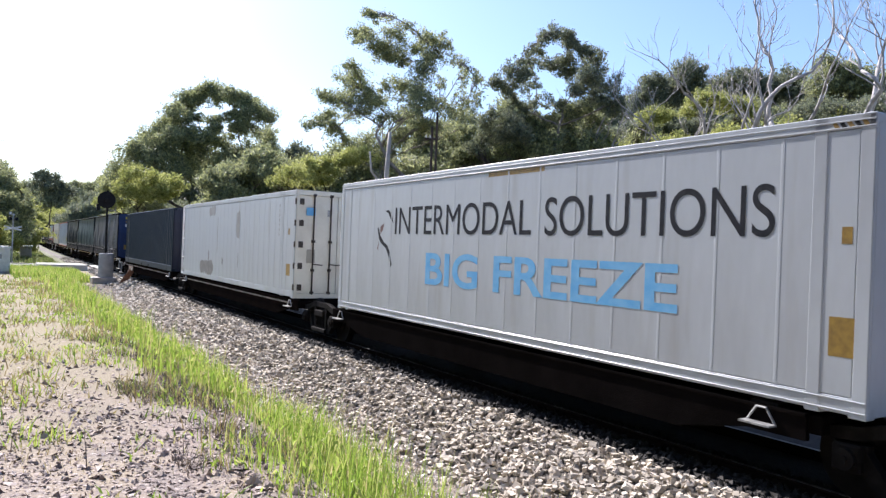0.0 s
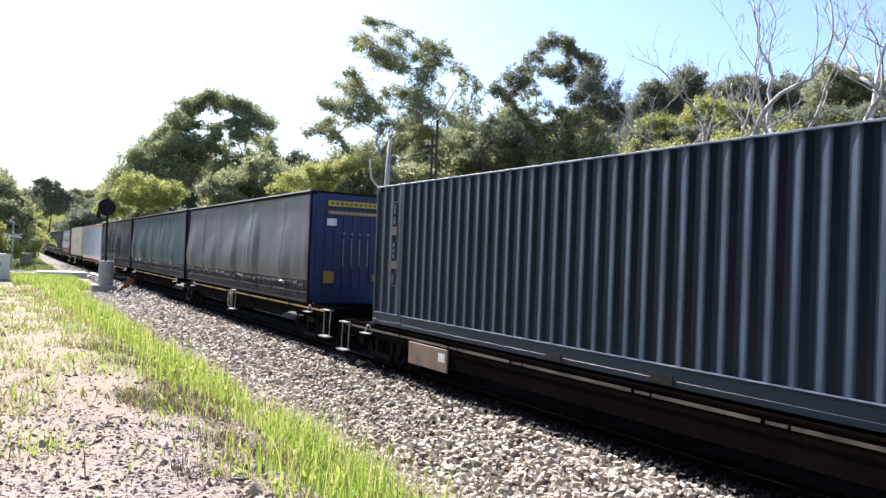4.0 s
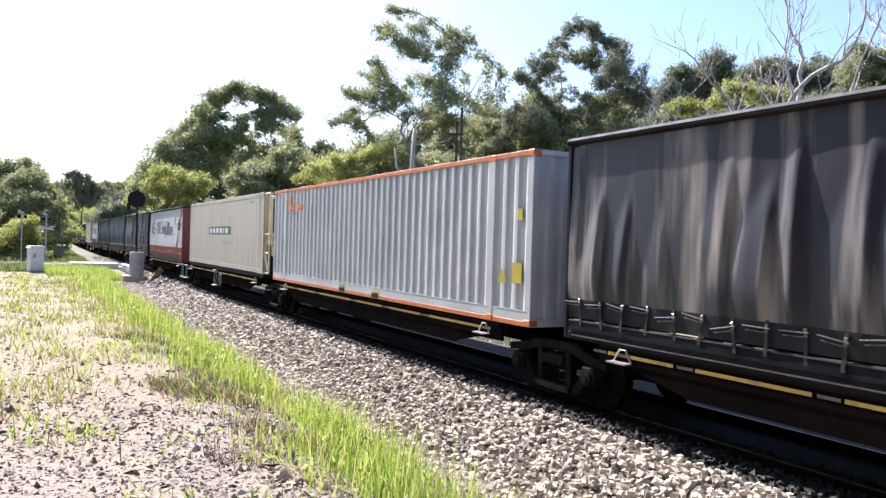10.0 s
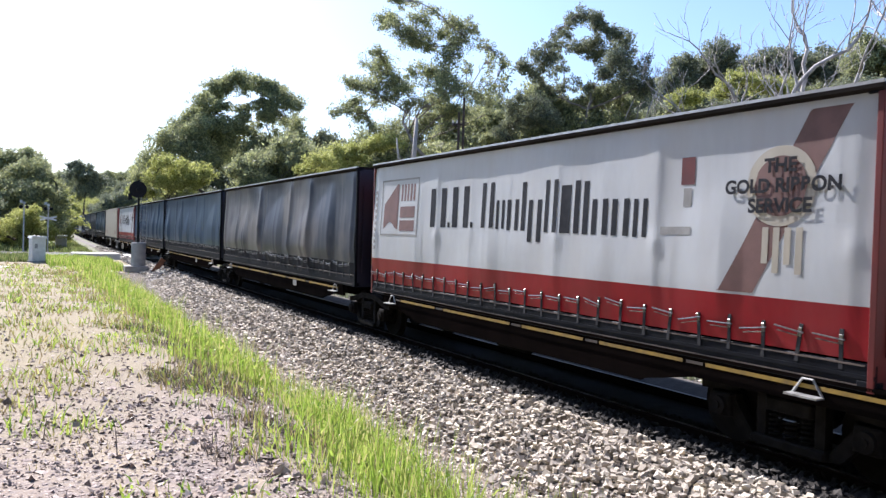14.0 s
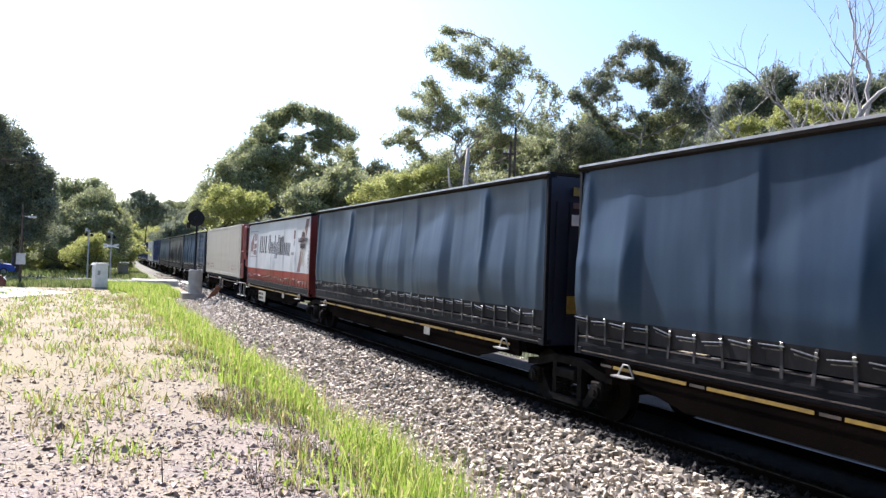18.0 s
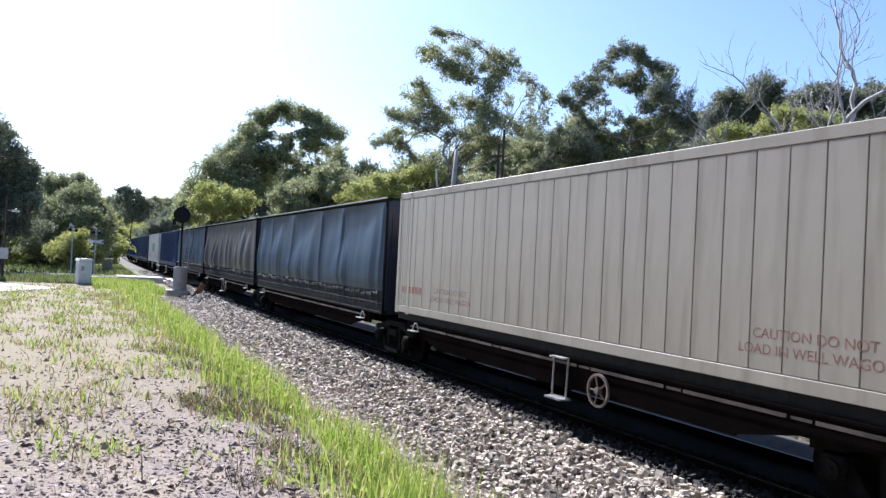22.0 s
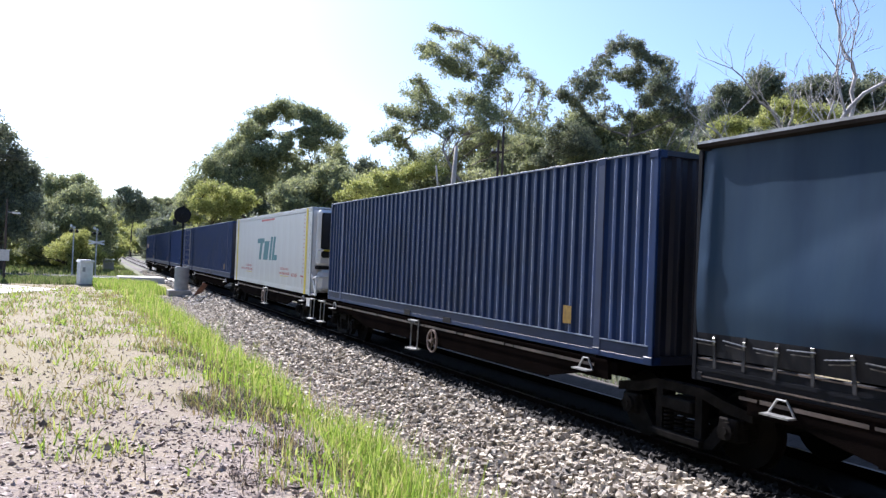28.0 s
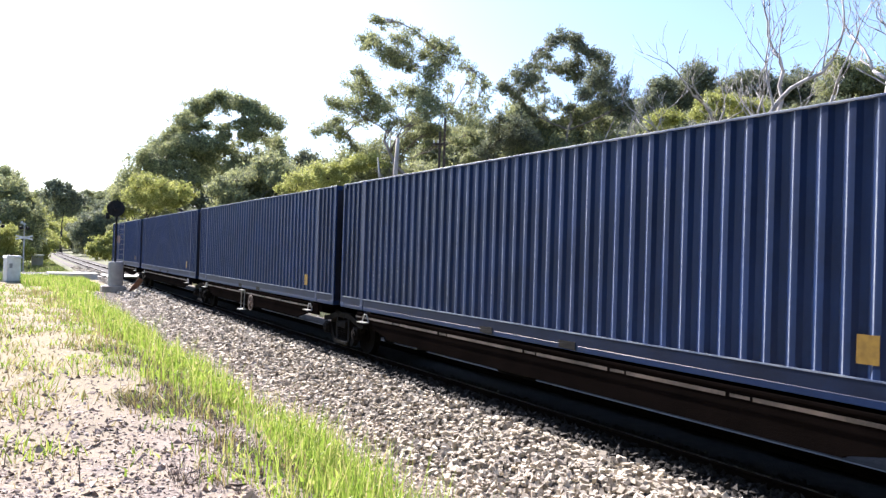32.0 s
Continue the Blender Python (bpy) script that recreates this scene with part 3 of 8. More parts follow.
def build_ballast():
    rng = np.random.default_rng(11)
    n = 47000
    y = 3.0 + 36 * rng.random(n) ** 1.45
    u = rng.uniform(-4.1, -0.2, n)
    y[:9000] = 3.4 - 12 * rng.random(9000) ** 1.6
    edge = rng.random(n) < np.clip((-2.9 - u) / 1.2, 0, 1) * 0.8
    y, u = y[~edge], u[~edge]
    x = 8.42 + 0.017 * y + 8e-5 * np.maximum(y - 15, 0) ** 2 + u
    p = np.stack([x, y, bed_z(u) + rng.uniform(-0.02, 0.045, len(y))], -1)
    big = rng.uniform(0.028, 0.056, len(y)) * (1 + np.maximum(y - 14, 0) * 0.02)
    # stones past the crest get the shade-dark colour
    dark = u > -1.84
    ob = new("ballast_stone", stones("ballast_stone", p[dark], big[dark], M_SHADESTONES, 15, 0.75, (OCTA, OCTA_F)))
    tagged(ob, "dark ballast stones between the rails, the train's shade in their colour", "ballast", kind="stuff")
    ob = new("ballast_stone", stones("ballast_stone", p[~dark], big[~dark] * 0.84, M_STONES, 5, 0.85))
    tagged(ob, "loose angular grey ballast stones on the track shoulder", "ballast", kind="stuff")
    n = 3500
    y = 40 + 50 * rng.random(n)
    u = rng.uniform(-3.8, -0.6, n)
    x = np.array([centre_x(b) for b in y]) + u
    p = np.stack([x, y, bed_z(u) + 0.02], -1)
    ob = new("ballast_stone", stones("ballast_stone", p, rng.uniform(0.05, 0.09, n), M_STONES, 6))
    tagged(ob, "loose grey ballast stones further along the track", "ballast", kind="stuff")
    # gravel of the bank by the viewer
    n = 66000
    y = 3.2 + 20 * rng.random(n) ** 1.7
    x = rng.uniform(-3.5, 3.0, n) * (0.5 + y / 22)
    y[:22000], x[:22000] = 4.2 - 13 * rng.random(22000) ** 1.6, rng.uniform(-7, 2.8, 22000)
    keep = (x < 2.6 + 0.02 * y) & (rng.random(n) < np.clip(1.55 - y / 9, 0.14, 1))
    x, y = x[keep], y[keep]
    p = np.stack([x, y, ground_z(x, y) + 0.006], -1)
    ob = new("gravel", stones("gravel", p, rng.gamma(2.0, 0.0050, len(x)) * (1 + 0.03 * y) + 0.005, M_GRAVEL, 7, 0.38, (OCTA, OCTA_F)))
    tagged(ob, "scattered pinkish gravel on the bank", "gravel", kind="stuff")
    n = 34000
    y = 3.2 + 42 * rng.random(n) ** 1.7
    y[:7000] = 3.6 - 12 * rng.random(7000) ** 1.6
    u = rng.uniform(-5.2, -3.0, n)
    x = 8.42 + 0.017 * y + 8e-5 * np.maximum(y - 15, 0) ** 2 + u
    p = np.stack([x, y, np.maximum(np.where(u > -4.4, bed_z(u), -9), ground_z(x, y)) + 0.012], -1)
    ob = new("gravel", stones("gravel", p, rng.gamma(2.2, 0.0075, n) * (1 + 0.02 * y) + 0.008, M_CHIPS, 9, 0.7, (TETRA, TETRA_F)))
    tagged(ob, "fine pale chippings along the foot of the ballast", "gravel", kind="stuff")
    n = 6000
    y = 4 + 40 * rng.random(n)
    u = rng.uniform(2.2, 14, n)
    x = 8.42 + 0.017 * y + u
    p = np.stack([x, y, np.where(u < 4.2, bed_z(u), ground_z(x, y)) + 0.01], -1)
    ob = new("gravel", stones("gravel", p, rng.uniform(0.015, 0.035, n), M_CHIPS, 8, 0.6))
    tagged(ob, "pale gravel and stones on the far side of the track", "gravel", kind="stuff")


def near_stones():
    """The ballast stones nearest the viewer, each one by itself."""
    rng = np.random.default_rng(91)
    m = mat("ballast_stone_near", (0.46, 0.405, 0.34), (0.30, 0.262, 0.22), 9, 0.88, bump=0.5, bscale=50, rand=0.45)
    kinds = [stones("ballast_stone_mesh", np.zeros((1, 3)), np.array([0.034 + 0.0012 * k]), m, 300 + k, 0.85) for k in range(14)]
    bed = bpy.data.objects["ballast_bed"]
    for k in range(300):
        y = 4.3 + 3.6 * (k + rng.random()) / 300
        u = rng.uniform(-3.3, -2.0)
        part("stone", kinds[k % 14], bed, at=pose(centre_x(y) + u, y, float(bed_z(u)) + rng.uniform(0.03, 0.06), rng.uniform(-25, 25), rng.uniform(-25, 25), rng.uniform(0, 360)))


def build_track():
    track = tagged(new("railway_track"), "single railway track of steel rails on concrete sleepers", "railway track")
    head = [(-0.035, -0.002), (0.035, -0.002), (0.035, -0.035), (0.009, -0.05), (0.009, -0.135), (0.07, -0.15), (0.07, -0.158), (-0.07, -0.158), (-0.07, -0.15), (-0.009, -0.135), (-0.009, -0.05), (-0.035, -0.035)]
    ys = [-60] + list(range(-40, 60, 10)) + list(range(60, 420, 12))
    for side in (-0.755, 0.755):
        v = [(centre_x(y) + side + a, y, b) for y in ys for a, b in head]
        k = len(head)
        f = [(i * k + j, i * k + (j + 1) % k, (i + 1) * k + (j + 1) % k, (i + 1) * k + j) for i in range(len(ys) - 1) for j in range(k)]
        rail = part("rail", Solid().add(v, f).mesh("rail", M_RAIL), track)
        v = [(centre_x(y) + side + a, y, b) for y in ys for a, b in ((-0.028, 0.0), (0.028, 0.0), (0.028, -0.004), (-0.028, -0.004))]
        f = [(i * 4 + j, i * 4 + (j + 1) % 4, (i + 1) * 4 + (j + 1) % 4, (i + 1) * 4 + j) for i in range(len(ys) - 1) for j in range(4)]
        part("running_surface", Solid().add(v, f).mesh("running_surface", M_SHINE), rail, "bright worn running surface")
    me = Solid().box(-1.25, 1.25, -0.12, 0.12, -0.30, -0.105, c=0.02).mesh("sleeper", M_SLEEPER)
    y = -6.0
    while y < 160:
        part("sleeper", me, track, at=pose(centre_x(y), y, -0.05, 0, 0, heading(y)))
        y += 0.67 if y < 90 else 1.34


build_ground()
build_ballast()
build_track()

# ---- the train: where each container starts and ends along the track when the clip begins ----
SHIFTS = [(0.0, -0.00), (1.5, 13.48), (2.5, 22.45), (5.0, 44.75), (6.0, 53.74), (7.0, 62.81), (8.5, 76.39), (9.0, 80.93), (10.0, 90.04), (12.0, 108.40), (13.0, 117.61), (13.5, 122.24), (14.0, 126.91), (15.0, 136.07), (17.5, 159.37), (18.5, 168.72), (19.0, 173.41), (20.0, 182.81), (21.5, 196.80), (23.0, 210.69), (23.5, 215.37), (24.5, 224.79), (26.5, 243.45), (28.0, 257.48), (29.5, 271.45), (30.0, 276.15), (31.5, 290.18), (32.0, 294.91)]


def places(y0, z):
    """Rows for a thing of the train whose middle stands y0 metres along the line at the start."""
    return [(t, pose(centre_x(y0 - s), y0 - s, z, 0, 0, heading(y0 - s))) for t, s in SHIFTS]


MOVING = []
DATA = {}


def once(key, make):
    if key not in DATA:
        DATA[key] = make()
    return DATA[key]


def axle_box():
    return Solid().box(-0.13, 0.08, -0.15, 0.15, -0.13, 0.15, c=0.02).disc(-0.15, 0, 0, 0.11, 0.06, 16).disc(-0.185, 0, 0, 0.05, 0.03, 10).mesh("axle_box", M_BOGIE)


def wheelset():
    return Solid().disc(0, 0, 0, 0.46, 0.11, 28).disc(0.07, 0, 0, 0.49, 0.03, 28).disc(0, 0, 0, 0.2, 0.18, 16).mesh("wheel", M_WHEEL)


def sideframe():
    """A cast bogie side frame with its two windows and spring nest."""
    s = Solid()
    s.prism([(-1.22, 0.62), (-1.22, 0.74), (-0.8, 0.80), (-0.42, 0.90), (0.42, 0.90), (0.8, 0.80), (1.22, 0.74), (1.22, 0.62), (0.8, 0.66), (0.38, 0.78), (-0.38, 0.78), (-0.8, 0.66)], "x", -0.07, 0.07)
    for sg in (-1, 1):
        a = [(1.08, 0.62), (0.72, 0.62), (0.72, 0.55), (0.46, 0.22), (0.46, 0.14), (0.6, 0.16), (0.86, 0.44), (1.08, 0.52)]
        s.prism([(sg * u, v) for u, v in a], "x", -0.06, 0.06)
        s.prism([(sg * u, v) for u, v in ((0.30, 0.24), (0.42, 0.24), (0.42, 0.80), (0.30, 0.80))], "x", -0.065, 0.065)
    s.box(-0.13, 0.10, -0.46, 0.46, 0.14, 0.25, c=0.02)
    s.box(-0.12, 0.08, -0.28, 0.28, 0.54, 0.70, c=0.02)
    return s.mesh("sideframe", M_BOGIE)


def springs():
    s = Solid()
    s.tube([(-0.02 + 0.07 * math.cos(k * 0.97), 0.07 * math.sin(k * 0.97), 0.26 + 0.26 * k / 32) for k in range(33)], 0.014, 4)
    return s.mesh("spring", M_BOGIE)


def stirrup(drop=0.62):
    s = Solid()
    for dy in (-0.19, 0.19):
        s.tube([(0, dy, 0), (-0.02, dy, -drop)], 0.017, 6)
    s.box(-0.14, 0.06, -0.22, 0.22, -drop - 0.03, -drop)
    s.box(-0.10, 0.08, -0.2, 0.2, -0.005, 0.02)
    return s.mesh("stirrup_step", M_GALV)


def handwheel():
    s = Solid().disc(0, 0, 0, 0.25, 0.035, 24, 0.215)
    for k in range(5):
        a = 2 * math.pi * k / 5
        s.tube([(0, 0, 0), (0, 0.23 * math.cos(a), 0.23 * math.sin(a))], 0.014, 5)
    s.disc(0, 0, 0, 0.05, 0.08, 12)
    return s.mesh("brake_wheel", M_RUSTWHEEL)


M_RUSTWHEEL = mat("weathered_pinkish_iron", (0.24, 0.18, 0.155), (0.13, 0.095, 0.08), 8, 0.6)


def add_bogie(w, y):
    bog = part("bogie", once("bolster", lambda: Solid().box(-0.95, 0.95, -0.2, 0.2, 0.45, 0.72, c=0.03).mesh("bogie", M_BOGIE)), w, at=pose(0, y, 0))
    for dy in (-0.9, 0.9):
        part("axle", once("axle", lambda: Solid().tube([(-1.0, 0, 0), (1.0, 0, 0)], 0.08, 10).mesh("axle", M_WHEEL)), bog, at=pose(0, dy, 0.46))
        for rz, sx in ((0, -0.755), (180, 0.755)):
            part("wheel", once("wheel", wheelset), bog, at=pose(sx, dy, 0.46, 0, 0, rz))
            part("axle_box", once("axle_box", axle_box), bog, at=pose(sx * 1.311, dy, 0.47, 0, 0, rz))
    for rz, sx in ((0, -0.99), (180, 0.99)):
        part("sideframe", once("sideframe", sideframe), bog, at=pose(sx, 0, 0, 0, 0, rz))
        for dy in (-0.2, 0.0, 0.2):
            part("spring", once("springs", springs), bog, at=pose(sx, dy, 0.0, 0, 0, rz))


def wagon(y0, y1, deck, colour, stripe, wheel_at, label, plate=False, front=False, rear=False, brake=True, swap=False):
    """One platform of a jointed container wagon; front, rear: whether that end is coupled rather than jointed over a shared bogie."""
    ln, yc = y1 - y0, (y0 + y1) / 2
    a, b = -ln / 2 + (0.50 if front else 1.25), ln / 2 - (0.50 if rear else 1.25)
    w = tagged(new("container_wagon"), label, "railway wagon", "wagons of the freight train")
    top = deck - 0.05
    ka, kb, lo = a + (3.4 if front else 1.3), b - (3.4 if rear else 1.3), top - 0.46
    for sx in (-1, 1):
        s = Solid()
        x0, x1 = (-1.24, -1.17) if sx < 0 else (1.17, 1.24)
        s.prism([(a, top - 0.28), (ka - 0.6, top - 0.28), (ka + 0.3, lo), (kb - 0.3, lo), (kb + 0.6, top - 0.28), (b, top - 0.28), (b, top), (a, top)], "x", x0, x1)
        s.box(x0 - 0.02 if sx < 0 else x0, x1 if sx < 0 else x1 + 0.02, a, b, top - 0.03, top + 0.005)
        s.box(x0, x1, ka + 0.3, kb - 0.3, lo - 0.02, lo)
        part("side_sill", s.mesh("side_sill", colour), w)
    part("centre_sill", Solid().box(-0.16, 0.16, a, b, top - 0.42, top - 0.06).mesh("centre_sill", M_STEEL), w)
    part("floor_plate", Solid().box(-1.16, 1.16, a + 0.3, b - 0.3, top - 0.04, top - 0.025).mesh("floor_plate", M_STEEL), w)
    n = max(4, int(ln / 2.2))
    for i in range(n):
        y = a + 0.4 + (b - a - 0.8) * i / (n - 1)
        part("cross_bearer", once("bearer", lambda: Solid().box(-1.16, 1.16, -0.06, 0.06, -0.20, -0.05).mesh("cross_bearer", M_STEEL)), w, at=pose(0, y, top))
    for sy, end, coupled in ((-1, a, front), (1, b, rear)):
        if coupled:
            part("headstock", once("headstock", lambda: Solid().box(-1.24, 1.24, -0.09, 0.09, -0.36, 0.0, c=0.015).mesh("headstock", M_STEEL)), w, at=pose(0, end + sy * 0.05, top))
            part("coupler", once("coupler", lambda: Solid().box(-0.09, 0.09, -0.1, 0.5, -0.12, 0.10, c=0.02).box(-0.17, 0.17, 0.34, 0.58, -0.14, 0.14, c=0.04).mesh("coupler", M_BOGIE)), w, at=pose(0, end, 0.80, 0, 0, 0 if sy > 0 else 180))
            add_bogie(w, sy * (ln / 2 - 2.1))
            part("stirrup_step", once("stirrup", stirrup), w, "galvanised stirrup step", pose(-1.27, end - sy * 0.05, top - 0.06))
            if sy < 0:
                part("brake_wheel", once("brakewheel", handwheel), w, "spoked hand brake wheel on the wagon end", pose(0.82, end + 0.18, top + 0.62, 0, 0, 90))
                part("wheel_stand", once("wheelstand", lambda: Solid().box(-0.03, 0.03, -0.03, 0.03, 0.0, 0.66).mesh("wheel_stand", M_STEEL)), w, at=pose(0.82, end + 0.24, top - 0.02))
            part("end_stanchion", once("stanchion", lambda: Solid().prism([(-0.3, 0.0), (0.3, 0.0), (0.22, 0.75), (-0.1, 0.8), (-0.22, 0.75)], "y", -0.05, 0.05).mesh("end_stanchion", M_BLACK)), w, at=pose(0.5, end - sy * 0.3, top))
        else:
            part("joint_arm", Solid().prism([(end, top - 0.06), (end, top - 0.42), (sy * ln / 2, 0.64), (sy * ln / 2, 0.88)], "x", -0.4, 0.4).mesh("joint_arm", M_STEEL), w)
            part("end_beam", once("endbeam", lambda: Solid().box(-1.2, 1.2, -0.1, 0.1, -0.2, 0.0, c=0.015).mesh("end_beam", M_STEEL)), w, at=pose(0, end + sy * 0.05, top))
            if sy < 0:
                add_bogie(w, -ln / 2)
        for sx in (-1, 1):
            part("twist_lock", once("lock", lambda: Solid().box(-0.10, 0.10, -0.17, 0.17, -0.03, 0.04).box(-0.05, 0.05, -0.07, 0.07, 0.04, 0.062).mesh("twist_lock", M_BOGIE)), w, at=pose(sx * 1.12, sy * (ln / 2 - 1.75), top))
            part("tie_down_step", once("tie", lambda: Solid().tube([(0, -0.17, -0.16), (0, -0.06, 0.0), (0, 0.06, 0.0), (0, 0.17, -0.16)], 0.014, 5).box(-0.13, 0.0, -0.19, 0.19, -0.18, -0.16).mesh("tie_down_step", M_GALV)), w, at=pose(sx * 1.27, sy * (ln / 2 - 1.75), top - 0.02))
    if brake:
        part("stirrup_step", once("stirrup", stirrup), w, "galvanised stirrup step", pose(-1.27, wheel_at + 0.5, top - 0.03))
        part("brake_wheel", once("brakewheel", handwheel), w, "spoked hand brake wheel", pose(-1.30, wheel_at + (0.95 if swap else -0.5), top - 0.38))
    if stripe:
        y = a + 0.3
        i = 0
        while y < b - 0.6:
            e = min(y + (1.55 if i % 3 else 2.3), b - 0.2)
            part("reflective_strip", Solid().box(-1.266, -1.262, y, e, top - 0.12, top - 0.075).mesh("reflective_strip", stripe), w)
            part("marker", once("marker", lambda: Solid().box(-1.266, -1.262, 0, 0.26, -0.115, -0.08).mesh("marker", M_WORN)), w, at=pose(0, e + 0.04, top))
            y, i = e + 0.36, i + 1
    part("brake_cylinder", once("cyl", lambda: Solid().tube([(-0.6, -0.45, 0.5), (-0.6, 0.45, 0.5)], 0.16, 12).box(-0.75, 0.3, -0.04, 0.04, 0.5, 0.9).mesh("brake_cylinder", M_BOGIE)), w, at=pose(0, 1.2, 0))
    if plate:
        part("tool_plate", once("plate", lambda: Solid().box(-1.275, -1.262, -0.16, 0.16, -0.30, -0.13).mesh("tool_plate", M_GREYPATCH)), w, "number plate as a plain pale panel", pose(0, -2.4, top))
    MOVING.append((w, yc, 0.0))
    return w


def shell(name, label, group, y0, y1, z0):
    """The root of a container, standing at its base."""
    c = tagged(new(name), label, "shipping container", group)
    MOVING.append((c, (y0 + y1) / 2, z0))
    return c, (y1 - y0) / 2


def castings(c, h, H, posts, material):
    for sx in (-1, 1):
        for y in posts:
            for z in (0.0, H - 0.118):
                part("corner_casting", once(("cast", material.name), lambda: Solid().box(-0.085, 0.085, -0.09, 0.09, 0, 0.118, c=0.012).box(-0.03, 0.03, -0.092, 0.092, 0.03, 0.09).mesh("corner_casting", material)), c, at=pose(sx * 1.17, y, z))


def doors(c, y, H, face, gear, sgn):
    """A pair of cargo doors with hinges and locking rods; sgn: which way the end looks along the train."""
    for sx in (-1, 1):
        x0, x1 = (-1.16, -0.008) if sx < 0 else (0.008, 1.16)
        d = part("door", Solid().box(x0, x1, min(y, y + sgn * 0.05), max(y, y + sgn * 0.05), 0.13, H - 0.14, c=0.012).mesh("door", face), c)
        for k in range(5):
            part("hinge", once(("hinge", gear.name), lambda: Solid().box(-0.14, 0.115, -0.035, 0.035, -0.085, 0.085, c=0.01).mesh("hinge", gear)), d, at=pose(sx * 1.13, y + sgn * 0.05, 0.30 + k * (H - 0.62) / 4))
        for x in (0.22, 0.72):
            s = Solid().tube([(sx * x, y + sgn * 0.09, 0.10), (sx * x, y + sgn * 0.09, H - 0.10)], 0.022, 8)
            for z in (0.12, 0.75, 1.55, H - 0.16):
                s.box(sx * x - 0.05, sx * x + 0.05, y + sgn * 0.05 - 0.01, y + sgn * 0.11, z, z + 0.07)
            s.tube([(sx * x, y + sgn * 0.10, 0.95), (sx * (x - 0.28), y + sgn * 0.11, 0.93)], 0.016, 6)
            part("locking_rod", s.mesh("locking_rod", gear), d)


def unit(c, y, H, sgn, face, low, base=True, cage=True):
    """A refrigeration unit on the end of a container: black intake at one side, white covers, a rounded base and a tube guard."""
    def slab(x0, x1, d0, d1, z0, z1, r=0.01):
        return Solid().box(x0, x1, min(y + sgn * d0, y + sgn * d1), max(y + sgn * d0, y + sgn * d1), z0, z1, c=r)
    u = part("refrigeration_unit", slab(-1.12, 1.12, 0, 0.40, 1.02, H - 0.1, 0.09).mesh("refrigeration_unit", face), c, "refrigeration unit")
    part("intake_grille", slab(-1.04, -0.40, 0.38, 0.425, H - 1.42, H - 0.2, 0.05).mesh("intake_grille", M_GRILLE), u, "black intake grille")
    part("lower_intake", slab(-1.02, -0.42, 0.38, 0.42, H - 1.70, H - 1.47, 0.06).mesh("lower_intake", M_GRILLE), u, "black lower intake")
    part("upper_cover", slab(-0.36, 1.08, 0.39, 0.44, H - 1.45, H - 0.16, 0.05).mesh("upper_cover", face), u)
    part("display", slab(0.36, 0.58, 0.435, 0.452, H - 0.74, H - 0.50).mesh("display", M_GRILLE), u, "dark display window")
    part("lower_cover", slab(-0.38, 0.42, 0.39, 0.43, 1.08, H - 1.50, 0.02).mesh("lower_cover", face), u)
    part("lower_cover", slab(0.44, 1.08, 0.39, 0.43, 1.08, H - 1.50, 0.02).mesh("lower_cover", face), u)
    part("port", Solid().tube([(0.62, y + sgn * 0.43, 1.32), (0.62, y + sgn * 0.442, 1.32)], 0.07, 14).mesh("port", M_BLACK), u, "round black port")
    if base:
        part("dark_slot", slab(-1.1, 1.1, 0, 0.34, 0.90, 1.02).mesh("dark_slot", M_BLACK), u)
        part("drip_tray", slab(-1.05, 1.12, 0, 0.42, 0.16, 0.90, 0.11).mesh("drip_tray", low), u)
        part("tray_rim", slab(-1.07, 1.13, 0, 0.45, 0.62, 0.70, 0.02).mesh("tray_rim", low), u)
    else:
        # a black slab stands for the shade in the void below the unit
        part("dark_recess", slab(-1.1, 1.1, 0, 0.10, 0.1, 1.0).mesh("dark_recess", M_BLACK), u, "black slab as the shade of an open recess")
        part("belly_panel", slab(-1.0, 1.1, 0.1, 0.41, 0.62, 1.03, 0.05).mesh("belly_panel", face), u)
    ye = y + sgn * 0.56
    for x in (-1.19, -0.52, 1.19) if cage else (-0.52,):
        lo = 0.05 if abs(x) > 1 else 1.1 if cage else H - 1.45
        part("guard_post", Solid().tube([(x, ye, lo), (x, ye, H - 0.05)], 0.036, 8).mesh("guard_post", face), c)
    for x in (-1.19, 1.19):
        part("guard_brace", Solid().tube([(x, y, 0.75), (x, ye, 0.08)], 0.034, 6).mesh("guard_brace", face), c)
        for z in (0.06, 0.75, H - 1.45, H - 0.06) if cage else (0.06, 0.62):
            part("guard_bracket", Solid().tube([(x, y, z), (x, ye, z)], 0.036, 6).mesh("guard_bracket", face), c)
        if not cage:
            part("guard_post", Solid().tube([(x, ye, 0.06), (x, ye, 0.62)], 0.036, 8).mesh("guard_post", face), c)
    if not cage:
        part("guard_bracket", Solid().tube([(-0.52, y + sgn * 0.4, H - 0.06), (-0.52, ye, H - 0.06)], 0.03, 6).mesh("guard_bracket", face), c)
    for z in (H - 0.06, H - 1.45) if cage else (H - 1.45,):
        part("guard_rail", Solid().tube([(-1.19, ye, z), (1.19, ye, z)], 0.026, 6).mesh("guard_rail", face), c)
    part("hazard_tape", Solid().tube([(-0.98, ye, H - 1.45), (-0.6, ye, H - 1.45)], 0.029, 8).mesh("hazard_tape", M_YPAINT), c, "yellow hazard tape")


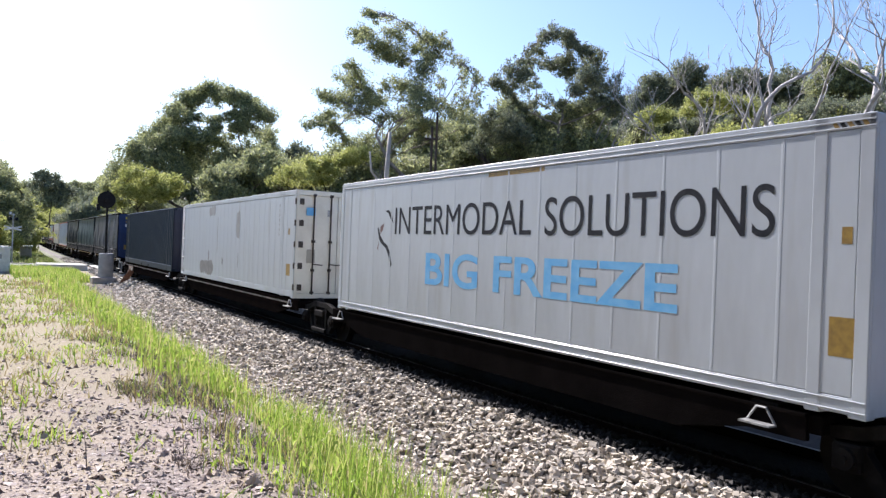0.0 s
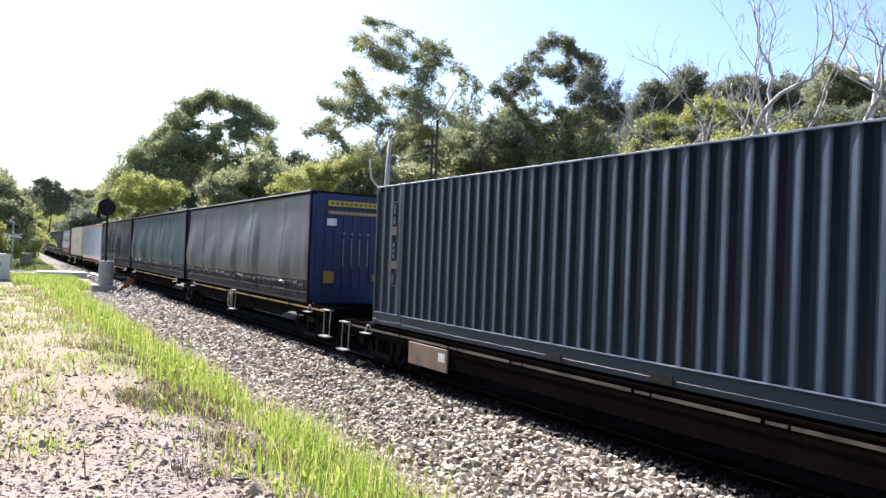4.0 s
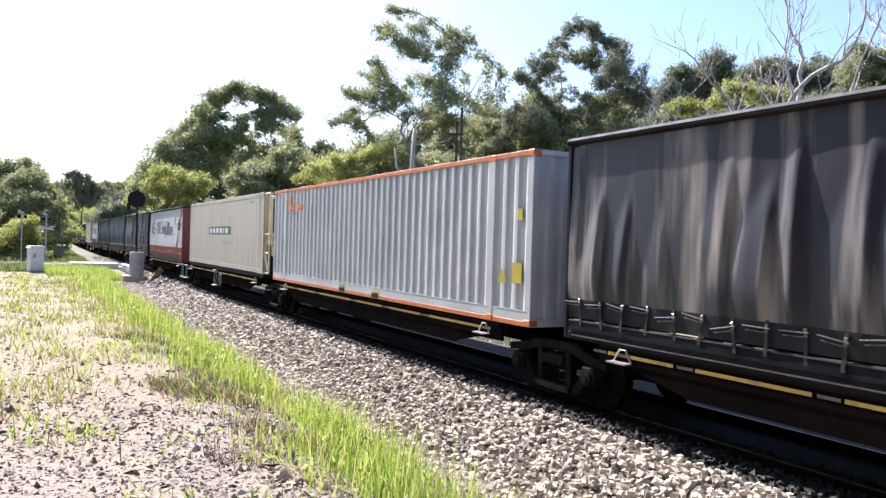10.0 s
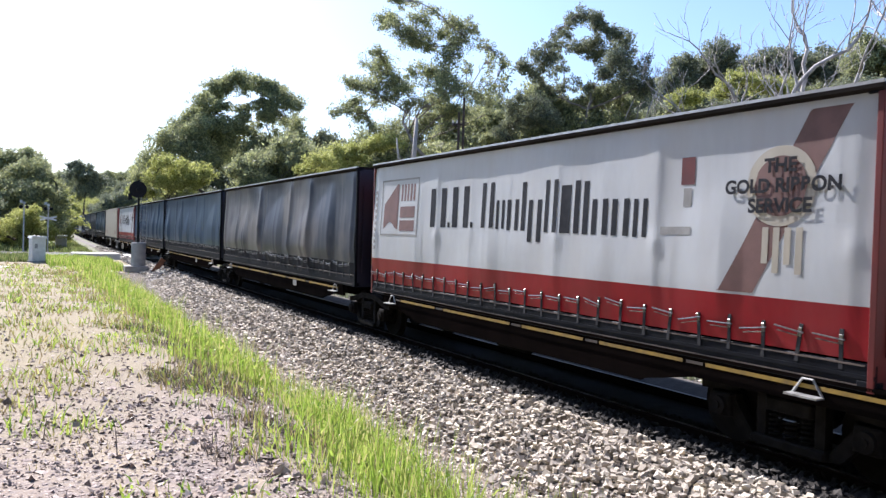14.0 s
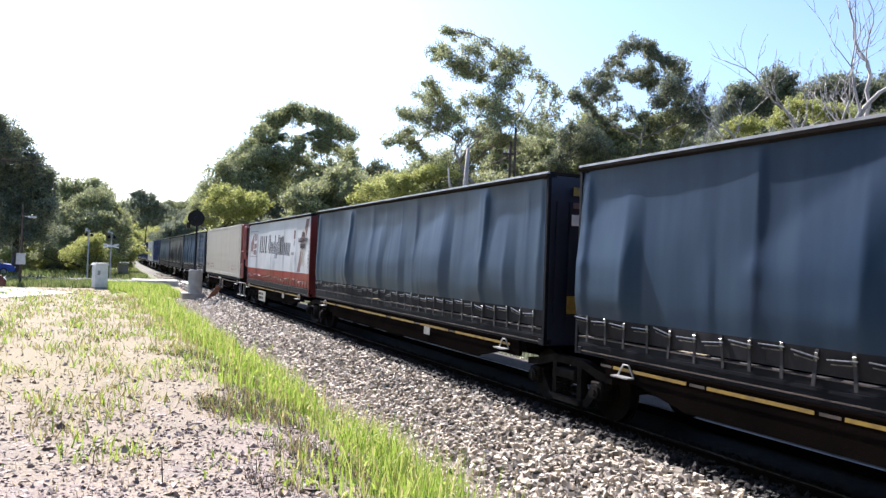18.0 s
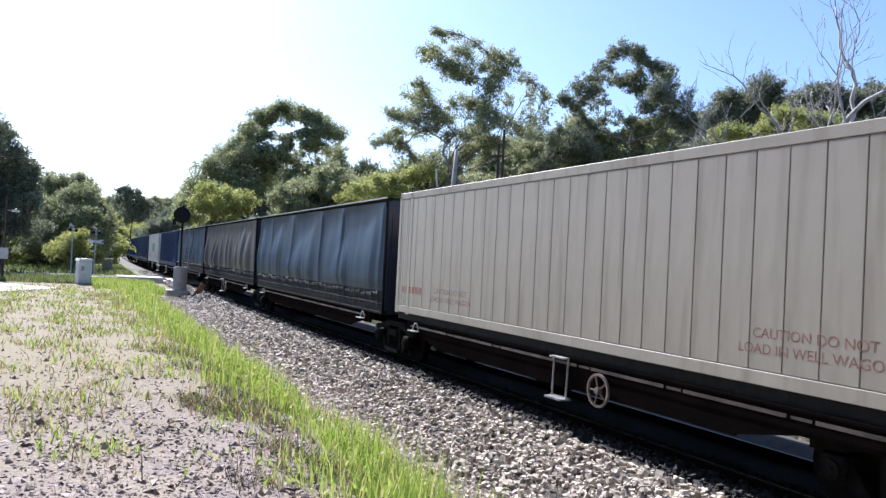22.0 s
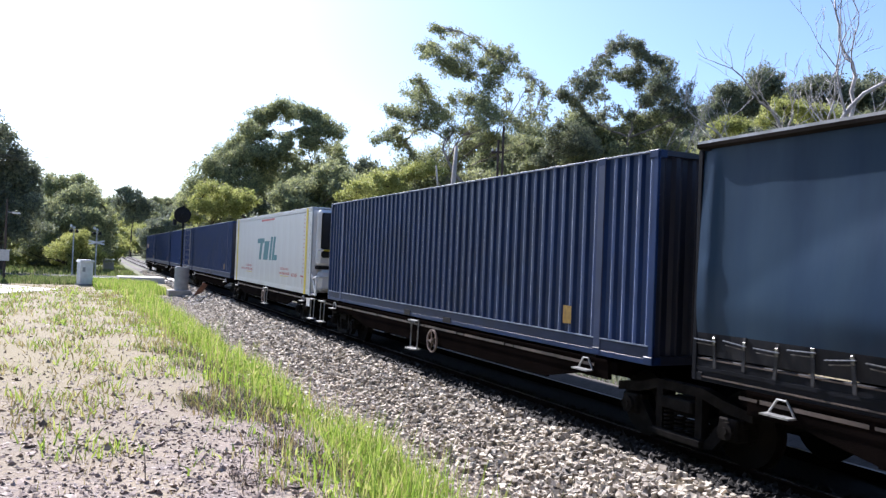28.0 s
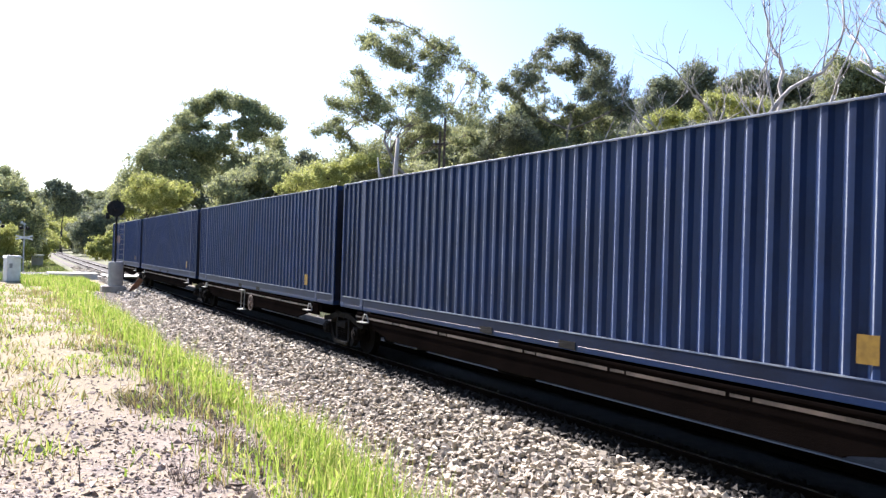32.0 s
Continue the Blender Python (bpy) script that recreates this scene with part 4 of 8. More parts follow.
def reefer(y0, y1, z0, z1, face, label, seam=0.62, door_end=None, unit_end=None, unit_face=None, posts=None, rail=None, joint=None, gap=0.0045, skid=0.0, covers=False, cage=True):
    """A smooth-sided refrigerated container of narrow vertical panels."""
    c, h = shell("refrigerated_container", label, "containers of the freight train", y0, y1, z0)
    H = z1 - z0
    rail = rail or face
    part("core", Solid().box(-1.22, 1.22, -h + 0.09, h - 0.09, 0.10, H - 0.06).mesh("core", joint or face), c)
    if skid:
        part("base_skid", Solid().box(-1.2, 1.2, -h + 0.1, h - 0.1, -skid, 0.1).mesh("base_skid", M_BLACK), c, "dark base skid")
    n = max(4, round((2 * h - 0.3) / seam))
    wd = (2 * h - 0.3) / n
    for sx in (-1, 1):
        me = Solid().box(sx * 1.236 - 0.014, sx * 1.236 + 0.014, gap, wd - gap, 0.20, H - 0.15, c=0.006).mesh("side_panel", face)
        for i in range(n):
            part("side_panel", me, c, at=pose(0, -h + 0.15 + i * wd, 0))
            if covers and sx < 0 and i:
                part("seam_cover", once("seam_cover", lambda: Solid().prism([(-1.249, -0.028), (-1.2522, -0.016), (-1.2522, 0.016), (-1.249, 0.028)], "z", 0.2, H - 0.15).mesh("seam_cover", face)), c, at=pose(0, -h + 0.15 + i * wd, 0))
        part("bottom_rail", Solid().box(sx * 1.23 - 0.022, sx * 1.23 + 0.022, -h, h, 0.03, 0.195, c=0.008).mesh("bottom_rail", rail), c)
        part("top_rail", Solid().box(sx * 1.23 - 0.026, sx * 1.23 + 0.026, -h, h, H - 0.145, H, c=0.008).mesh("top_rail", rail), c)
        if covers:
            for z in (0.055, 0.16, H - 0.135, H - 0.07):
                part("rail_ledge", Solid().box(sx * 1.256 - 0.006, sx * 1.256 + 0.006, -h, h, z, z + 0.014, c=0.003).mesh("rail_ledge", rail), c)
        for y in (-h + 0.07, h - 0.07, *(posts or ())):
            part("corner_post", Solid().box(sx * 1.232 - 0.024, sx * 1.232 + 0.024, y - 0.075, y + 0.075, 0.0, H - 0.002, c=0.01).mesh("corner_post", rail), c)
    part("roof", Solid().box(-1.2, 1.2, -h + 0.01, h - 0.01, H - 0.05, H + 0.004, c=0.01).mesh("roof", face), c)
    castings(c, h, H, (-h + 0.09, h - 0.09, *(posts or ())), rail)
    for sgn, end in ((-1, "front"), (1, "rear")):
        y = sgn * (h - 0.02)
        if door_end == end:
            doors(c, y - sgn * 0.05, H, M_CREAMDOOR, M_GEAR, sgn)
            part("end_frame", Solid().box(-1.24, -1.165, y - 0.06, y + 0.02, 0, H).box(1.165, 1.24, y - 0.06, y + 0.02, 0, H).box(-1.165, 1.165, y - 0.05, y + 0.02, H - 0.135, H - 0.003).box(-1.165, 1.165, y - 0.05, y + 0.02, 0.0, 0.125).mesh("end_frame", M_CREAMDOOR), c)
        elif unit_end == end:
            part("end_wall", Solid().box(-1.2, 1.2, y - 0.02, y + 0.015, 0.1, H - 0.1).mesh("end_wall", unit_face or face), c)
            unit(c, y + sgn * 0.01, H, sgn, unit_face or face, unit_face or face, not skid, cage)
        else:
            part("end_wall", Solid().box(-1.2, 1.2, y - 0.02, y + 0.015, 0.02, H - 0.02, c=0.006).mesh("end_wall", face), c)
    return c, h, H


M_GEAR = mat("brown_rusty_gear", (0.05, 0.036, 0.026), (0.03, 0.022, 0.017), 8, 0.6)


def ribbed(y_a, y_b, z_a, z_b, pitch, depth, flat=0.32):
    """Points of a trapezoid-ribbed sheet along y: offsets out of the wall."""
    n = max(2, round((y_b - y_a) / pitch))
    p = (y_b - y_a) / n
    pts = []
    for i in range(n):
        a = y_a + i * p
        pts += [(a, 0.0), (a + p * flat - 0.045, 0.0), (a + p * flat - 0.020, -0.002), (a + p * flat - 0.004, -0.0085), (a + p * 0.5, -depth), (a + p * (0.5 + flat), -depth)]
    return pts + [(y_b, 0.0)]


def corrugated(y0, y1, z0, z1, face, label, end_face=None, rail=None, pitch=0.29, labels=True, post_h=None, sill=0.26):
    """A ribbed steel container with lifting posts forty feet apart."""
    c, h = shell("corrugated_container", label, "containers of the freight train", y0, y1, z0)
    H = z1 - z0
    rail = rail or face
    rim = 0.03 if face in (M_NAVY, M_TEALNAVY) else 0.09
    posts = [-h + 1.22, h - 1.22]
    cuts = [-h + 0.09, posts[0] - 0.08, posts[0] + 0.08, posts[1] - 0.08, posts[1] + 0.08, h - 0.09]
    for sx in (-1, 1):
        for a, b in ((cuts[0], cuts[1]), (cuts[2], cuts[3]), (cuts[4], cuts[5])):
            pts = ribbed(a, b, 0, 0, pitch, 0.036, 0.24 if face is M_TEALNAVY else 0.32)
            v = [(sx * (1.238 + o), y, z) for y, o in pts for z in (sill, H - rim)]
            f = [(2 * i, 2 * i + 1, 2 * i + 3, 2 * i + 2) for i in range(len(pts) - 1)]
            s = Solid().add(v, f)
            s.add([(sx * 1.15, y, z) for y in (a, b) for z in (sill, H - rim)], [(0, 1, 3, 2)])
            me = s.mesh("ribbed_side", face)
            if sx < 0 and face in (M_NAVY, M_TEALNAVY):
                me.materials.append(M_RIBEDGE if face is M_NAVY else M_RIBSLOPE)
                # worn picks the rib faces that take the pale sunlit colour
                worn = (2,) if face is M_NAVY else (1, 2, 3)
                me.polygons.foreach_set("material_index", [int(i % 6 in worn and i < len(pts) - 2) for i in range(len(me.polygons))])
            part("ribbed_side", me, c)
        part("bottom_rail", Solid().box(sx * 1.225 - 0.02, sx * 1.225 + 0.02, -h, h, 0.02, sill, c=0.006).mesh("bottom_rail", M_NAVYSILL if face is M_NAVY else face), c)
        # on dark containers the ledge is coloured as if lit
        part("sill_ledge", Solid().box(sx * 1.244 - 0.006, sx * 1.244 + 0.006, -h + 0.1, h - 0.1, sill - 0.012, sill + 0.006).mesh("sill_ledge", M_RIBEDGE if face in (M_NAVY, M_TEALNAVY) else face), c, "ledge above the bottom rail, painted sunlit pale on the dark containers")
        part("base_rail", Solid().box(sx * 1.2235 - 0.024, sx * 1.2235 + 0.024, -h, h, 0.0, 0.085, c=0.006).mesh("base_rail", rail), c)
        # dark containers get the painted highlight along the top edge too
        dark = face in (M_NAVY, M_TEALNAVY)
        part("top_rail", Solid().box(sx * 1.225 - 0.024, sx * 1.225 + 0.024, -h, h, H - rim, H - 0.005, c=0.004).mesh("top_rail", M_RIBEDGE if dark else rail), c, "top edge in a painted highlight colour" if dark else "")
        for y in posts:
            part("lifting_post", Solid().box(sx * 1.228 - 0.024, sx * 1.228 + 0.024, y - 0.08, y + 0.08, 0.0, H, c=0.01).mesh("lifting_post", M_NAVYPOST if face is M_NAVY else face), c)
        for y in (-h + 0.045, h - 0.045):
            part("corner_post", Solid().box(sx * 1.226 - 0.024, sx * 1.226 + 0.024, y - 0.045, y + 0.045, 0, H - 0.004, c=0.01).mesh("corner_post", face), c)
        for y in (-1.05, 1.05):
            part("fork_pocket", once("pocket", lambda: Solid().box(-0.004, 0.004, -0.18, 0.18, 0.02, 0.13).mesh("fork_pocket", M_BLACK)), c, at=pose(sx * 1.254, y, 0))
    for sgn in (-1, 1):
        y = sgn * (h - 0.05)
        pts = ribbed(-1.18, 1.18, 0, 0, 0.30, 0.04)
        v = [(x, y + sgn * o, z) for x, o in pts for z in (0.12, H - 0.08)]
        f = [(2 * i, 2 * i + 1, 2 * i + 3, 2 * i + 2) for i in range(len(pts) - 1)]
        ew = part("end_wall", Solid().add(v, f).mesh("end_wall", end_face or face), c)
        part("lining", Solid().box(-1.2, 1.2, y - sgn * 0.085 - 0.025, y - sgn * 0.085 + 0.025, 0.0, H - 0.02).mesh("lining", end_face or face), ew)
        part("end_sill", Solid().box(-1.2, 1.2, y - 0.045, y + 0.045, 0.0, 0.12).mesh("end_sill", end_face or face), ew)
        part("end_header", Solid().box(-1.2, 1.2, y - 0.045, y + 0.045, H - 0.08, H - 0.003).mesh("end_header", end_face or face), ew)
    part("roof", Solid().box(-1.2, 1.2, -h + 0.02, h - 0.02, H - 0.05, H - 0.012).mesh("roof", M_ROOF), c)
    castings(c, h, H, (*posts, -h + 0.09, h - 0.09), rail)
    if labels:
        part("warning_label", Solid().box(-1.243, -1.239, -0.11, 0.11, 0.40, 0.68).mesh("warning_label", M_ORANGE_LABEL), c, "amber warning label", pose(0, -h + 2.0, 0))
    return c, h, H


def curtain_shape(h, H, kind, seed, zlo, zhi):
    """How far a side curtain stands out at a place along and up the wall: it hangs tight under the roof, then bellies out, with creases at the posts and folds."""
    rng = np.random.default_rng(seed)
    posts = np.sort(np.concatenate([[-h + 0.25, h - 0.25], np.linspace(-h, h, 6)[1:-1] + rng.uniform(-0.9, 0.9, 4)]))
    amp = rng.uniform(0.35, 1.0, len(posts))
    folds = [(rng.uniform(-h + 0.4, h - 0.4), rng.uniform(0.06, 0.16), rng.uniform(0.4, 1.0), rng.uniform(-0.25, 0.25), rng.uniform(0.35, 0.9)) for _ in range({"tight": 2, "taut": 2, "slack": 3, "folded": 9, "draped": 6}[kind])]
    ph = rng.uniform(0, 6.28, 8)
    peak, hollow = {"tight": (0.022, 0.004), "taut": (0.05, 0.01), "slack": (0.075, 0.035), "folded": (0.04, 0.01), "draped": (0.04, 0.01)}[kind]
    creases = [(rng.uniform(-h + 0.3, h - 0.3), rng.uniform(0.025, 0.06), rng.uniform(0.004, 0.013), rng.uniform(-0.12, 0.12), rng.uniform(0.3, 0.95), rng.uniform(0.1, 0.5)) for _ in range(26)]
    # where the cloth is caught over posts and loads: place, reach, steepness, height and lean of each pointed fold
    count, reach, steep = {"tight": (3, (1.2, 2.0), (0.01, 0.02)), "taut": (5, (1.5, 2.6), (0.032, 0.052)), "slack": (6, (1.3, 2.4), (0.034, 0.056)), "folded": (21, (0.35, 0.8), (0.15, 0.25)), "draped": (9, (0.8, 1.7), (0.09, 0.14))}[kind]
    pleats = [(-h + 0.35 + (2 * h - 0.8) * (k + rng.uniform(0.1, 0.9)) / count, rng.uniform(*reach), rng.uniform(*steep), rng.uniform(0.62, 0.93), rng.uniform(-0.12, 0.12)) for k in range(count)]
    belly = {"tight": 0.03, "taut": 0.035, "slack": 0.04, "folded": 0.015, "draped": 0.02}[kind]
    deep = {"tight": 0.006, "taut": 0.018, "slack": 0.028, "folded": 0.05, "draped": 0.04}[kind]

    def out(y, z):
        s = np.clip((z - zlo) / (zhi - zlo), 0, 1)
        o = 0.004 * np.sin(0.7 * y + ph[0]) + 0.003 * np.sin(1.9 * y + ph[1])
        near = 0.0
        for p, a in zip(posts, amp):
            d = y - p
            e = np.exp(-np.abs(d) / np.where(d > 0, 0.75, 0.09))
            near = np.maximum(near, a * e)
            o = o + peak * a * e * (1 - 0.35 * s) + 0.02 * a * np.exp(-(d / 0.12) ** 2 - ((s - 0.42) / 0.05) ** 2)
        wave = 1 + 0.35 * np.sin(0.9 * y + ph[2]) + 0.2 * np.sin(2.3 * y + ph[3] + s)
        q = np.clip((0.92 - s) / 0.62, 0, 1)
        o = o + belly * wave * q * q * (3 - 2 * q) - hollow * (1 - near) * np.clip((s - 0.35) / 0.4, 0, 1)
        for p, w, a, lean, high in folds:
            d = y - p - lean * (s - 0.5)
            ww = w * np.where(d > 0, 1.7, 0.55)
            o = o + deep * a * np.exp(-(d / ww) ** 2) * np.clip((high - s) * 2.2, 0, 1) ** 2
        caught = 0.0
        for p, w, a, high, lean in pleats:
            d = y - p - lean * (s - 0.5)
            ws = w * np.clip((high - s) / 0.42, 0, 1) ** 0.75
            caught = np.maximum(caught, a * np.where(d > 0, np.clip(ws - d, 0, None), ws * np.clip(1 + d / (0.05 + 0.16 * w), 0, 1)))
        o = o + caught
        for p, w, a, lean, mid, tall in creases:
            d = y - p - lean * (s - 0.5)
            o = o + a * (0.3 if kind in ("tight", "taut") else 0.8) * np.exp(-np.abs(d) / w) * np.exp(-((s - mid) / tall) ** 2)
        o = o + (0.0015 if kind in ("tight", "taut") else 0.003) * np.sin(7 * y + ph[4] + 3 * s) + 0.002 * np.sin(13 * s + 2.1 * y + ph[5])
        o = o * np.clip((1 - s) * 12, 0.0, 1) * np.clip(0.05 + s * 4.4, 0, 1)
        return 0.006 + np.clip(o, -0.04, 0.22)

    return out


def sheet(name, material, parent, out, y0, y1, z0, z1, step=0.06, lift=0.0, x=-1.215, sx=-1, label="", edge=None):
    """A piece of cloth or print that follows the curtain's shape; edge trims it to an outline along y."""
    ny, nz = max(2, int((y1 - y0) / step)), max(2, int((z1 - z0) / (step * 2)))
    ys, zs = np.linspace(y0, y1, ny + 1), np.linspace(z0, z1, nz + 1)
    gy, gz = np.meshgrid(ys, zs)
    if edge is not None:
        lo, hi = edge(gy)
        gz = lo + (hi - lo) * (gz - z0) / (z1 - z0)
    gx = x + sx * (out(gy, gz) + lift)
    i = (np.arange(nz)[:, None] * (ny + 1) + np.arange(ny)).ravel()
    f = np.stack([i, i + 1, i + ny + 2, i + ny + 1], -1)
    return part(name, rawmesh(name, np.stack([gx, gy, gz], -1).reshape(-1, 3), f, material, True), parent, label)


def buckle():
    return Solid().box(-0.012, 0.0, -0.022, 0.022, -0.34, 0.06).mesh("strap", M_STRAP)


def clasp():
    return Solid().box(-0.024, -0.012, -0.022, 0.022, -0.06, 0.04, c=0.005).tube([(-0.03, -0.05, -0.01), (-0.036, 0.30, -0.004)], 0.010, 5).tube([(-0.024, 0.02, -0.055), (-0.03, 0.26, -0.05)], 0.007, 4).mesh("buckle", M_BUCKLE)


def curtainsider(y0, y1, z0, z1, cloth, kind, label, seed, end_face, hem=None, foot=0.30, blank=0.50, end_posts=None):
    """A container with a roof, end walls and long buckled curtains for sides."""
    c, h = shell("curtain_side_container", label, "containers of the freight train", y0, y1, z0)
    H = z1 - z0
    zlo, zhi = foot + 0.02, H - 0.10
    out = curtain_shape(h, H, kind, seed, zlo, zhi)
    # roof with a lip that stands over the curtains
    part("roof", Solid().prism([(-1.295, H - 0.075), (-1.295, H - 0.035), (-1.22, H), (1.22, H), (1.295, H - 0.035), (1.295, H - 0.075), (1.24, H - 0.10), (1.2, H - 0.05), (-1.2, H - 0.05), (-1.24, H - 0.10)], "y", -h, h).mesh("roof", M_ROOF), c)
    for sx in (-1, 1):
        part("roof_edge", Solid().box(sx * 1.262 - 0.022, sx * 1.262 + 0.022, -h, h, H - 0.034, H + 0.004).mesh("roof_edge", M_ALU), c, "bright aluminium roof edge")
        sheet("curtain", cloth, c, out, -h + 0.07, h - 0.07, zlo if hem is None else blank, zhi, 0.05 if sx < 0 else 0.3, sx=sx, x=sx * 1.215)
        if hem is not None:
            sheet("curtain_hem", hem, c, out, -h + 0.07, h - 0.07, zlo, blank, 0.06 if sx < 0 else 0.3, sx=sx, x=sx * 1.215, label="red lower edge of the curtain" if hem is not M_HEM else "lower edge of the curtain, darkened as in shade")
        part("side_rail", Solid().box(sx * 1.215 - 0.03, sx * 1.215 + 0.03, -h, h, 0.0, foot, c=0.01).box(sx * 1.235 - 0.02, sx * 1.235 + 0.02, -h, h, foot * 0.45, foot * 0.6).mesh("side_rail", M_DARKRAIL), c)
        for y in (-h + 0.035, h - 0.035):
            part("end_post", Solid().box(sx * 1.225 - 0.035, sx * 1.225 + 0.035, y - 0.035, y + 0.035, 0, H - 0.1, c=0.008).mesh("end_post", end_posts or M_DARKRAIL), c)
    for z in (0.05, foot - 0.03):
        part("rail_edge", Solid().box(-1.252, -1.246, -h + 0.1, h - 0.1, z, z + 0.018).mesh("rail_edge", M_WORN), c, "worn metal edge of the side rail")
    n = int(2 * h / 0.46)
    for i in range(n):
        y = -h + 0.35 + (2 * h - 0.7) * i / (n - 1)
        rng = random.Random(seed * 100 + i)
        o = 1.221 + float(out(np.array(y), np.array(zlo + 0.2)))
        st = part("strap", once("strap", buckle), c, at=pose(-o, y, foot + 0.24 + rng.uniform(-0.02, 0.02), rng.uniform(-7, 7)))
        part("buckle", once("clasp", clasp), st, "metal buckle", pose(0, 0, rng.uniform(-0.04, 0.03), rng.gauss(0, 4)))
    for sgn in (-1, 1):
        y = sgn * (h - 0.03)
        ew = part("end_wall", Solid().box(-1.2, 1.2, y - 0.03, y + 0.025, 0.0, H - 0.06).mesh("end_wall", end_face), c)
        for k in range(9):
            x = -1.05 + k * 0.2625
            part("rib", once(("rib", end_face.name, round(H, 2)), lambda: Solid().box(-0.035, 0.035, -0.05, 0.05, 0.35, H - 0.5).mesh("rib", end_face)), ew, at=pose(x, y, 0))
    castings(c, h, H, (-h + 0.09, h - 0.09), M_DARKRAIL)
    return c, h, H, out


# ---- the wagons, from the head of the train to its tail ----
ENDS = [3.2, 18.1, 34.7, 52.4, 68.95, 84.1, 99.4, 114.6, 130.0, 143.7, 158.9, 174.5, 190.0, 203.6, 218.8, 234.4, 249.6, 265.0, 281.0, 296.3, 312.0, 327.4, 343.2, 358.6]
for i in range(23):
    low = i < 3
    stripe = None if i in (0,) else (M_YELLOW if i in (3, 4, 5, 6, 7, 8, 9, 10, 11, 12) else M_WORN)
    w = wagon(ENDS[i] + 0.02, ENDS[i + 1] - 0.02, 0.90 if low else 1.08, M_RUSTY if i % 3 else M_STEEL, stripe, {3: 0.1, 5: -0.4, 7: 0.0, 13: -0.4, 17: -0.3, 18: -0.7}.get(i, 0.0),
          "low brown steel flat wagon carrying a container" if low else "dark brown steel flat wagon with a faded edge stripe", plate=9 <= i <= 12, front=i in (3, 8, 13, 18), rear=i in (2, 7, 12, 17, 22), brake=i in (3, 5, 7, 13, 15, 17, 18, 20), swap=i in (3, 18))
    if i == 12:
        nb = part("number_board", Solid().box(-1.285, -1.268, 1.0, 2.45, 0.36, 0.80, c=0.004).mesh("number_board", M_CREAM), w, "cream number board with plain bars")
        for k, (y, z, ww) in enumerate(((2.35, 0.62, 0.5), (1.75, 0.62, 0.3), (2.35, 0.44, 0.6), (1.65, 0.44, 0.2))):
            part("writing_bar", Solid().box(-1.289, -1.284, y - ww, y, z, z + 0.12).mesh("writing_bar", M_BLACKLETTER), nb)
    if i == 2:
        tp = part("side_plate", Solid().box(-1.285, -1.243, 3.73, 5.19, 0.28, 0.70, c=0.006).mesh("side_plate", M_TANPLATE), w, "faded tan steel plate on the side sill")
        part("plate_label", Solid().box(-1.289, -1.284, 3.80, 4.04, 0.46, 0.62).mesh("plate_label", M_WHITE_MARK), tp, "white label with no writing")
    if i == 18:
        part("number_plate", Solid().box(-1.285, -1.268, -6.75, -6.35, 0.70, 0.97, c=0.004).mesh("number_plate", M_WHITE_MARK), w, "white plate with a plain grey bar")


def tag_plate(parent, name, material, y0, y1, z0, z1, x=-1.2512, label=""):
    """A thin painted or stuck-on mark on the near wall."""
    return part(name, Solid().box(x - 0.0006, x + 0.0006, y0, y1, z0, z1).mesh(name, material), parent, label)


def face(y, z, x=-1.2512):
    """The pose of lettering on the near wall, read from outside."""
    return pose(x, y, z, 90, 0, -90)


def bars(parent, name, material, widths, y, z, height, gap, x=-1.2512, label="", tall=()):
    """Writing shown as plain upright bars, one for each letter, running from y towards the head of the train."""
    for n, w in enumerate(widths):
        if w > 0:
            hgt = height * (tall[n] if n < len(tall) else 1.0)
            if w > 0.13 and height > 0.4:
                tag_plate(parent, name, material, y - w * 0.34, y, z, z + hgt, x, label)
                tag_plate(parent, name, material, y - w, y - w * 0.72, z, z + hgt, x, label)
            else:
                tag_plate(parent, name, material, y - w, y, z, z + hgt, x, label)
        y -= abs(w) + gap
    return y


# white refrigerated container with large blue lettering
c, h, H = reefer(3.86, 16.53, 0.90, 3.86, M_WHITEPAINT, "white refrigerated container with black and blue lettering", seam=0.84, posts=(-12.67 / 2 + 0.55, 12.67 / 2 - 0.5), joint=M_WHITEPAINT, gap=0.0012, covers=True)
lettering("painted_text", "INTERMODAL", 0.56, M_BLACKLETTER, c, face(-h + 7.60, 2.91 - 0.9, -1.2532), squeeze=0.93, label="tall dark lettering")
lettering("painted_text", "SOLUTIONS", 0.58, M_BLACKLETTER, c, face(-h + 3.00, 2.91 - 0.9, -1.2532), squeeze=0.885, label="tall dark lettering")
lettering("painted_text", "BIG FREEZE", 0.58, M_BLUELETTER, c, face(-h + 5.46, 1.98 - 0.9, -1.2532), squeeze=1.5, label="light blue block lettering", bold=0.03)
for shape, paint in (([(0.69, 0.79), (0.59, 0.55), (0.46, 0.45), (0.27, 0.38), (0.12, 0.21), (0.03, -0.03), (-0.04, 0.02), (0.04, 0.26), (0.19, 0.43), (0.38, 0.51), (0.54, 0.64), (0.63, 0.82)], M_BLACKLETTER), ([(0.34, 1.16), (0.18, 1.18), (0.05, 1.10), (-0.05, 0.90), (0.09, 0.99), (0.19, 1.11)], M_BLACKLETTER), ([(0.55, 0.83), (0.37, 0.91), (0.43, 0.75), (0.54, 0.67)], M_BROWNPRINT), ([(0.67, 0.36), (0.59, 0.53), (0.63, 0.32)], M_BROWNPRINT)):
    part("emblem", Solid().prism(shape, "x", -1.2512, -1.250).mesh("emblem", paint), c, "emblem as plain shapes", pose(0, -h + 10.0, 2.0 - 0.9))
tag_plate(c, "warning_label", M_ORANGE_LABEL, -h + 0.08, -h + 0.40, 0.58, 0.97, label="amber warning label")
